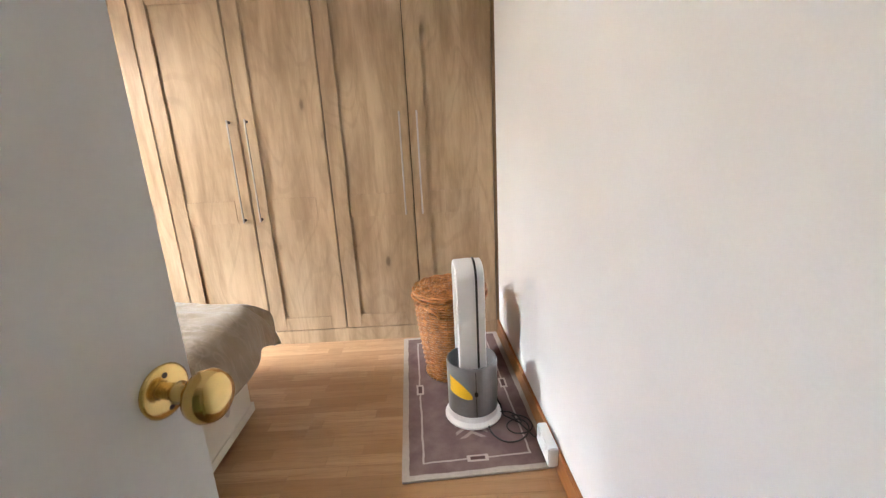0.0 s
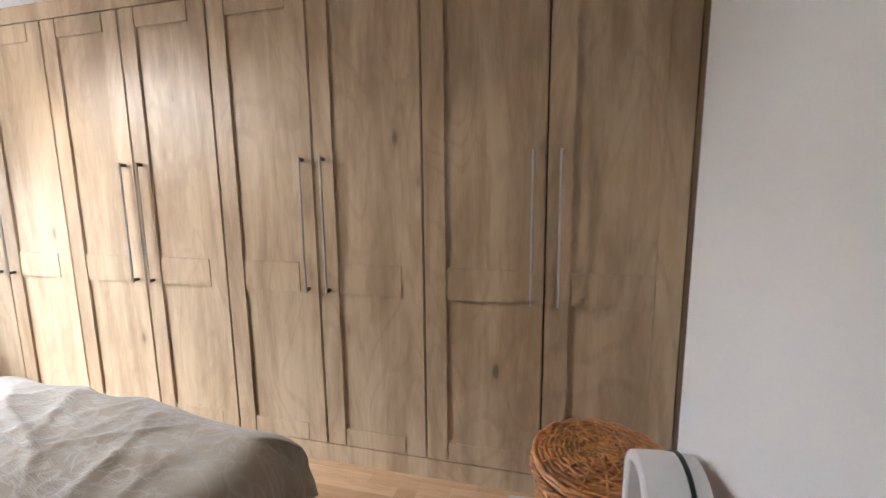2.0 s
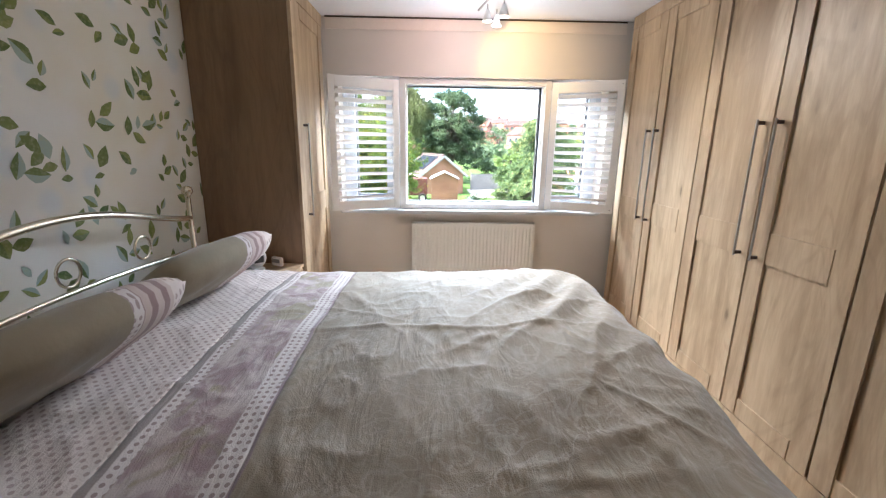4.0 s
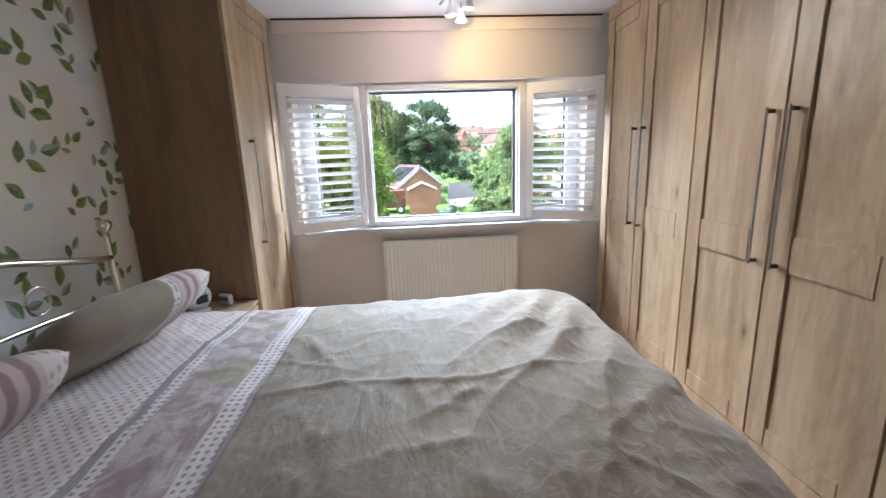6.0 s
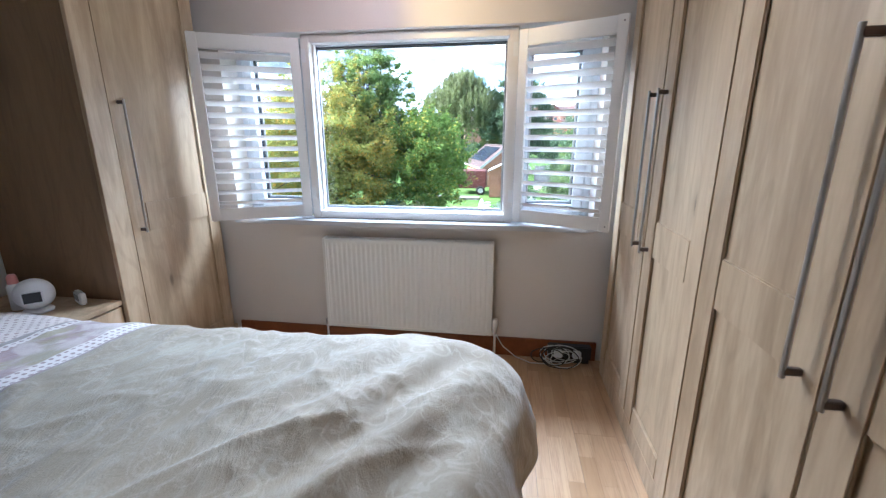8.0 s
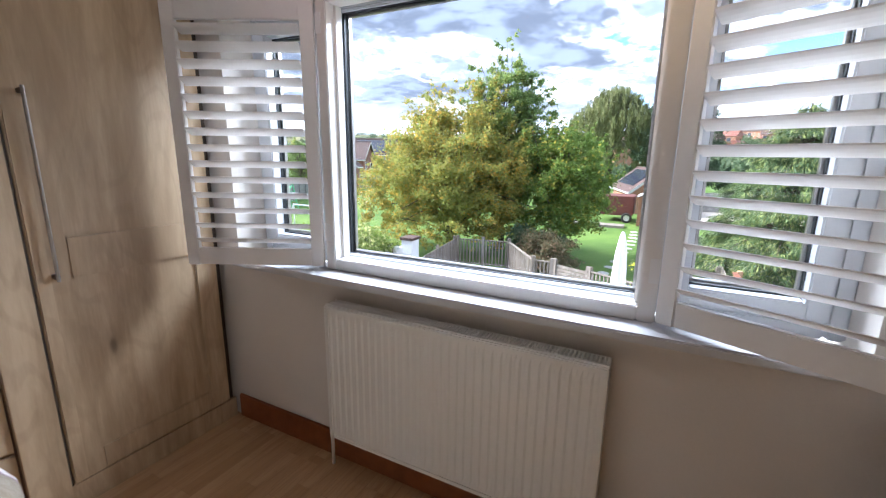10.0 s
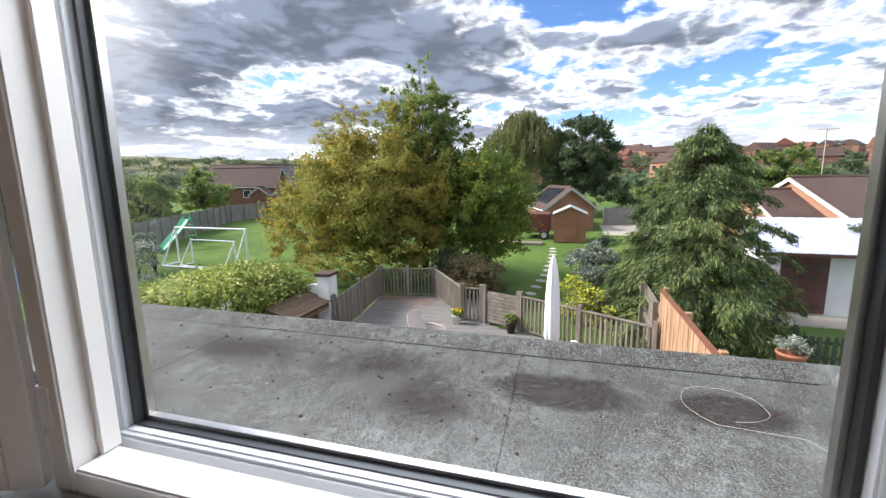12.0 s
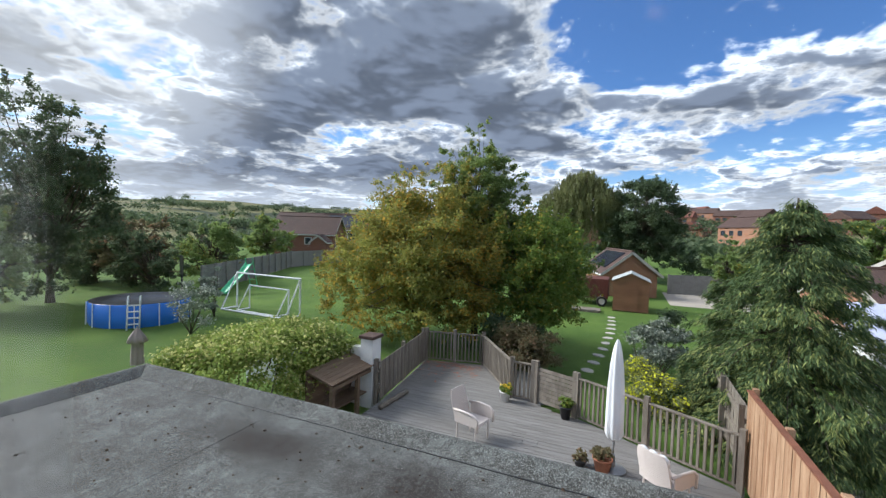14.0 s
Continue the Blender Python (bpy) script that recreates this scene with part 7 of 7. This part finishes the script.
def house(name, label, origin, rz, w, d, eave, ridge, wall, tile, panes=(), over=0.35, solar=False, chimney=None, tilework=0):
    """A gabled house: its ridge runs along local x from 0 to w; local y from 0 to d."""
    t = thing(name, label, "house", origin, rz)
    bm = box(B(), 0, w, 0, d, -1.3, eave)
    for x in (0.0, w):
        f = [bm.verts.new((x, 0, eave)), bm.verts.new((x, d, eave)), bm.verts.new((x, d / 2, ridge - 0.08))]
        bm.faces.new(f if x else f[::-1])
    part("wall", bm, M[wall], t)
    run, rise = d / 2, ridge - eave
    sl = math.hypot(run, rise)
    ang = math.degrees(math.atan2(rise, run))
    for s in (0, 1):
        m = pose(0, 0, eave, ang) if s == 0 else pose(w, d, eave, ang, 0, 180)
        rs = part("roof_slope", box(B(), -over, w + over, -over, sl, 0.0, 0.09, m), M[tile], t)
        if tilework:
            n = int((sl + over) / tilework)
            for k in range(n):
                y0 = -over + k * (sl + over) / n
                part("tile_course", box(B(), -over - 0.01, w + over + 0.01, y0, y0 + (sl + over) / n * 1.08, 0.091, 0.118, m @ pose(0, 0, 0, -1.6)), M[tile], rs)
        if solar and s == solar - 1:
            part("solar_panel", box(B(), w * 0.1, w * 0.9, 0.35, sl - 0.25, 0.1, 0.15, m), M["solar"], t, "dark solar panel")
        part("gutter", box(B(), -over, w + over, -over - 0.08, -over, -0.02, 0.06, m), M["white_tube"], t)
        for x in (-over - 0.012, w + over):
            part("barge_board", box(B(), x, x + 0.012, -over, sl, -0.10, 0.10, m), M["stone"], t)
    part("ridge", tube(B(), [(-over, d / 2, ridge + 0.09), (w + over, d / 2, ridge + 0.09)], 0.09, 8), M[tile], t)
    for side, a, z0, ww, hh in panes:
        m = {"s": pose(a, -0.012, z0), "w": pose(-0.012, a, z0, 0, 0, -90), "e": pose(w + 0.012, a, z0, 0, 0, 90), "n": pose(a, d + 0.012, z0, 0, 0, 180)}[side]
        wi = part("window", frame_ring(B(), 0, ww, 0, hh, 0.07, 0.07, -0.03, 0.03, "xz"), M["white_tube"], t, "white framed window")
        wi.matrix_basis = m
        part("pane", box(B(), 0.07, ww - 0.07, -0.004, 0.004, 0.07, hh - 0.07), M["dark_window"], wi)
    if chimney:
        part("chimney", box(B(), chimney[0] - 0.3, chimney[0] + 0.3, chimney[1] - 0.25, chimney[1] + 0.25, eave, chimney[2]), M[wall], t)
    return t


house("garage", "orange brick garage with solar panels on its roof", (-45.4, -1.75, LAWN), 16, 7.0, 3.9, 1.85, 3.4, "brick_orange", "tiles", solar=1)
for k, (y0, y1) in enumerate(((-1.6, 0.0),)):
    solid("rusty_trailer", box(B(), -36.0, -33.6, y0 + 0.2, y1 + 0.7, LAWN + 0.45, LAWN + 1.75), M["rust"], "rusty red trailer body beside the shed", "trailer", bevel=0.03)
wh = thing("car_wheel", "black wheel leaning by the shed", "wheel", (-33.3, 0.35, LAWN + 0.33), 0)
part("tyre", lathe(B(), [(0.2, -0.1), (0.31, -0.1), (0.34, -0.05), (0.34, 0.05), (0.31, 0.1), (0.2, 0.1)], 24, m=pose(0, 0, 0, 0, 90, 0)), M["tyre"], wh)
part("rim", lathe(B(), [(0, -0.02), (0.2, -0.04), (0.2, 0.04), (0, 0.02)], 20, m=pose(0, 0, 0, 0, 90, 0)), M["white_tube"], wh)
solid("timber_platform", box(B(), -31.6, -30.6, -3.2, 0.4, LAWN, LAWN + 0.15), M["grey_wood"], "low timber platform on the lawn", "platform", bevel=0.01)
solid("driveway", box(B(), -44.0, -36.5, 4.6, 13.0, LAWN - 0.1, LAWN + 0.012), M["gravel"], "pale gravel drive beyond the shed", "driveway", kind="structure")

# neighbours
house("brick_bungalow", "red brick bungalow with a brown tiled roof", (-66.0, -62.0, -0.9), 110, 15.0, 8.0, 2.7, 5.6, "brick", "tiles", (("s", 1.2, 0.9, 2.2, 1.3), ("s", 6.0, 0.9, 1.8, 1.3), ("s", 10.0, 0.1, 1.1, 2.0)), tilework=0.5)
house("brick_bungalow", "red brick bungalow with its gable end towards the garden", (-48.7, -43.9, -1.6), 112, 8.5, 6.0, 2.55, 4.9, "brick", "tiles", (("s", 0.3, 0.9, 1.9, 1.2), ("s", 4.4, 1.0, 1.0, 1.0), ("e", 0.8, 0.2, 0.9, 1.9), ("e", 3.6, 0.9, 1.3, 1.1)), tilework=0.42)
house("brick_bungalow", "red brick bungalow with a pale sheeted roof slope", (-58.5, -43.5, -1.0), 118, 7.0, 6.0, 2.7, 5.0, "brick", "tiles", (("s", 4.0, 0.9, 1.5, 1.2),), solar=1, tilework=0.42)
house("brick_porch", "small gabled brick porch with a dark opening", (-47.2, -35.2, -1.6), 22, 1.8, 2.0, 1.6, 2.4, "brick", "tiles", (("w", 0.6, 0.1, 1.2, 1.8),), over=0.2)
house("brick_bungalow", "brick bungalow with a low brown tiled roof over the hedge", (-23.3, 10.3, LAWN), 90, 1.7, 9.0, 1.95, 3.45, "brick_orange", "tiles", (), over=0.12, tilework=0.32)
house("brick_bungalow", "neighbouring orange brick bungalow with a wide brown tiled roof", (-22.9, 12.1, LAWN), 90, 14.0, 9.8, 2.5, 4.0, "brick_orange", "tiles", (), over=0.12, tilework=0.32)

# outbuilding with sheeted canopy
ob_ = thing("outbuilding", "white outbuilding with dark brown doors under a pale blue sheet roof", "outbuilding", (-18.6, 7.75, LAWN), -3)
part("wall", box(B(), -0.15, 0.0, 0.0, 6.0, 0.0, 1.95), M["render_white"], ob_)
part("wall", box(B(), -3.0, -0.16, 0.0, 0.12, 0.0, 1.95), M["render_white"], ob_)
for a in (0.42, 1.02):
    d = part("door", box(B(), 0.001, 0.04, a, a + 0.59, 0.06, 1.80), M["brown_door"], ob_, "dark brown boarded door")
    for z in (0.25, 1.1, 1.45):
        part("hinge", box(B(), 0.041, 0.05, a + 0.05, a + 0.5, z, z + 0.05), M["black_plastic"], d)
bm = B()
prev = None
for j in range(81):
    y = -0.35 + 6.6 * j / 80
    dz = 0.008 * math.cos(j * math.pi / 2)
    cur = [bm.verts.new((x, y, z + dz)) for x, z in ((0.45, 1.97), (-3.0, 2.72))]
    if prev:
        bm.faces.new((prev[0], cur[0], cur[1], prev[1]))
    prev = cur
r_ = part("sheet_roof", bm, M["canopy"], ob_, "pale blue corrugated sheet roof")
so = r_.modifiers.new("thick", "SOLIDIFY")
so.thickness = 0.02
part("fascia", box(B(), 0.43, 0.47, -0.35, 6.25, 1.86, 1.95), M["brown_door"], ob_)
solid("neighbour_patio", box(B(), -18.4, -17.3, 7.2, 15.0, LAWN - 0.05, LAWN + 0.02), M["paving"], "pale paved strip before the outbuilding", "patio", kind="structure")
solid("neighbour_patio", box(B(), -14.2, -8.0, 4.1, 15.0, LAWN - 0.05, LAWN + 0.02), M["paving"], "pale paved patio behind the fence", "patio", kind="structure")

pk = thing("picket_fence", "low dark green picket fence", "fence", (-14.35, 6.85, LAWN), 88)
me = shared("picket", prism(B(), [(-0.04, -0.01), (0.04, -0.01), (0.04, 0.01), (-0.04, 0.01)], 0.05, [0.72, 0.72, 0.72, 0.72]), M["green_paint"])
for k in range(16):
    piece("picket", me, pk, pose(k * 0.14, 0, 0))
for z in (0.2, 0.55):
    part("rail", box(B(), -0.05, 2.2, 0.011, 0.04, z, z + 0.06), M["green_paint"], pk)
for x in (0.0, 1.05, 2.15):
    part("post", box(B(), x - 0.04, x + 0.04, 0.041, 0.12, 0, 0.85), M["green_paint"], pk)
bw = thing("brick_planter", "dark brick planter beside the picket fence", "planter", (-13.55, 7.25, LAWN))
part("walls", box(B(), 0, 0.6, 0, 1.6, 0, 0.42), M["brick"], bw, bevel=0.01)
leaves("plants", [(0.3, 0.3 + 0.25 * k, 0.45) for k in range(5)], [0.2] * 5, 900, 0.05, M["leaf_shrub"], bw, seed=14)
bb = thing("bird_bath", "white stone bird bath with a turned stem", "bird bath", (-12.7, 7.35, LAWN))
part("stem", lathe(B(), [(0, 0), (0.17, 0), (0.17, 0.06), (0.10, 0.1), (0.13, 0.2), (0.15, 0.3), (0.09, 0.42), (0.12, 0.5), (0.08, 0.6), (0.1, 0.66), (0, 0.66)], 18), M["render_white"], bb, smooth=True)
part("bowl", lathe(B(), [(0.08, 0.66), (0.2, 0.7), (0.27, 0.78), (0.26, 0.8), (0.18, 0.74), (0, 0.72)], 22), M["render_white"], bb, smooth=True)

# hedges, garden trees and the far distance
broad_tree("garden_tree", "dark leafy tree at the side of the garden", (-16.6, -27.5, LAWN), [((0, 0, 5.4), (3.2, 3.6, 3.6)), ((0.4, -1.2, 9.4), (2.2, 2.6, 3.0)), ((0, 1.6, 8.0), (2.0, 2.2, 2.4)), ((1.5, 1.0, 1.8), (2.0, 3.2, 1.7))], 42000, 0.11, M["leaf_dark"], 0.2, 41, 300)
broad_tree("garden_tree", "bushy green tree before the bungalow", (-42, -38, -2.8), [((0, 0, 3.2), (2.6, 3.0, 2.6)), ((0, 1.0, 4.6), (1.6, 1.8, 1.4))], 9000, 0.16, M["leaf_green"], 0.14, 43, 80)
broad_tree("garden_tree", "dull green tree behind the pool", (-23, -31, LAWN), [((0, 0, 2.8), (2.4, 3.2, 2.4)), ((0, -2.0, 2.6), (2.0, 2.0, 2.0))], 9000, 0.14, M["leaf_shrub"], 0.16, 44, 80)
broad_tree("garden_tree", "dark hedge tree along the far lawn", (-33, -38, LAWN), [((0, 0, 2.6), (2.5, 4.0, 2.3)), ((0, 3.0, 2.4), (2.0, 2.6, 2.0))], 9000, 0.16, M["leaf_dark"], 0.16, 45, 80)
broad_tree("garden_tree", "rounded green tree behind the roofs", (-60, 24.5, -2.4), [((0, 0, 4.2), (3.0, 3.6, 2.7)), ((0, -3.4, 3.8), (2.4, 2.8, 2.2))], 12000, 0.2, M["leaf_green"], 0.2, 46, 90)
broad_tree("garden_tree", "large green tree beyond the bungalow", (-58, 33.0, -2.4), [((0, 0, 4.2), (3.6, 4.2, 2.9)), ((0, 5.0, 3.8), (3.0, 3.4, 2.6))], 12000, 0.22, M["leaf_dark"], 0.22, 47, 90)
broad_tree("garden_tree", "thin tree beside the drive", (-36, 7.6, LAWN), [((0, 0, 2.6), (1.2, 1.3, 1.6)), ((0, 0, 4.2), (0.7, 0.7, 0.8))], 5000, 0.12, M["leaf_green"], 0.1, 48, 50)
shrub("dark_hedge", "dark hedge behind the garage", (-50, 7.5, LAWN), [((0, 0, 1.4), (1.5, 3.0, 1.4)), ((0, 3.5, 1.1), (1.2, 2.5, 1.0))], 7000, 0.14, M["leaf_dark"], 49)
shrub("roof_side_bush", "dark bush in front of the neighbouring roof", (-20.0, 11.3, LAWN), [((0, 0, 1.5), (0.7, 0.9, 1.3))], 4500, 0.09, M["leaf_dark"], 50)

broad_tree("garden_tree", "dense dark tree behind the pool", (-22.5, -35.0, LAWN), [((0, 0, 2.6), (2.6, 3.6, 2.6)), ((0, 1.0, 4.2), (1.8, 2.4, 1.6))], 16000, 0.13, M["leaf_dark"], 0.16, 51, 90)
broad_tree("garden_tree", "dense green tree beside the panel fence", (-28.0, -29.5, LAWN), [((0, 0, 2.2), (2.2, 2.6, 2.2)), ((-0.4, 0.8, 4.2), (1.4, 1.7, 1.6))], 16000, 0.11, M["leaf_green"], 0.16, 52, 100)
broad_tree("garden_tree", "dark shrubby tree behind the basketball stand", (-21.5, -26.5, LAWN), [((0, 0, 1.7), (1.8, 2.4, 1.7)), ((0, -2.0, 2.2), (1.6, 1.8, 2.0))], 15000, 0.10, M["leaf_dark"], 0.14, 53, 90)
broad_tree("garden_tree", "pale leafy tree at the edge of the lawn", (-13.5, -25.5, LAWN), [((0, 0, 2.6), (1.8, 2.2, 2.2)), ((0, -1.0, 4.2), (1.4, 1.6, 1.4))], 14000, 0.09, M["leaf_green"], 0.14, 54, 140)

rng = random.Random(99)
cs, rs = [], []
for k in range(850):
    a = rng.uniform(math.radians(95), math.radians(265)) if k < 900 else rng.uniform(math.radians(200), math.radians(262))
    r = rng.choice((rng.uniform(75, 150), rng.uniform(110, 230), rng.uniform(200, 420), rng.uniform(300, 520)))
    x, y = r * math.cos(a), r * math.sin(a)
    if x > -66:
        continue
    s = rng.uniform(1.2, 2.3) * (1 + r / 700)
    if r > 250 and rng.random() < 0.45:
        continue
    if rng.random() < 0.5:
        for j in range(4):
            cs.append((x + j * 3.0 * math.sin(a), y - j * 3.0 * math.cos(a), terrain(x, y) + s * 0.5))
            rs.append(s * 0.75)
    else:
        cs.append((x, y, terrain(x, y) + s))
        rs.append(s)
ob = leaves("far_trees", cs, rs, 140000, 0.55, M["leaf_dark"], seed=70, long=0.8)
tagged(ob, "far hedges and clumps of trees on the hills", "trees", kind="stuff")
HM = [("brick", "tiles"), ("brick", "tiles_red"), ("brick_orange", "tiles"), ("brick_orange", "tiles_red")]
for k in range(46):
    a = rng.uniform(math.radians(148), math.radians(188))
    r = rng.uniform(95, 330)
    x, y = r * math.cos(a), r * math.sin(a)
    wl, tl = HM[k % 4]
    t = thing("far_house", "distant house with a tiled roof", "house", (x, y, terrain(x, y) - 0.3), rng.uniform(0, 180), "distant houses")
    w, d, e = rng.uniform(8, 13), rng.uniform(6, 8), rng.choice((2.6, 5.0))
    part("wall", box(B(), 0, w, 0, d, -1, e), M[wl], t)
    bm = B()
    v = [bm.verts.new(p) for p in ((-.3, -.3, e), (w + .3, -.3, e), (w + .3, d + .3, e), (-.3, d + .3, e), (-.3, d / 2, e + 2.6), (w + .3, d / 2, e + 2.6))]
    for q in ((0, 1, 5, 4), (2, 3, 4, 5), (0, 4, 3), (1, 2, 5), (3, 2, 1, 0)):
        bm.faces.new([v[i] for i in q])
    part("roof", bm, M[tl], t)
    for j in range(3):
        part("window", box(B(), 1 + j * 2.6, 2.3 + j * 2.6, -0.05, -0.01, e - 1.9, e - 0.7), M["dark_window"], t)
ant = thing("roof_aerial", "thin television aerial on a pole", "aerial", (-30.5, 14.5, LAWN))
part("pole", tube(B(), [(0, 0, 3.5), (0, 0, 6.6)], 0.025, 6), M["stone"], ant)
for k in range(5):
    part("element", tube(B(), [(-0.3, -0.4 + 0.2 * k, 6.5), (0.3, -0.4 + 0.2 * k, 6.5)], 0.012, 5), M["stone"], ant)
part("boom", tube(B(), [(0, -0.5, 6.5), (0, 0.5, 6.5)], 0.015, 5), M["stone"], ant)
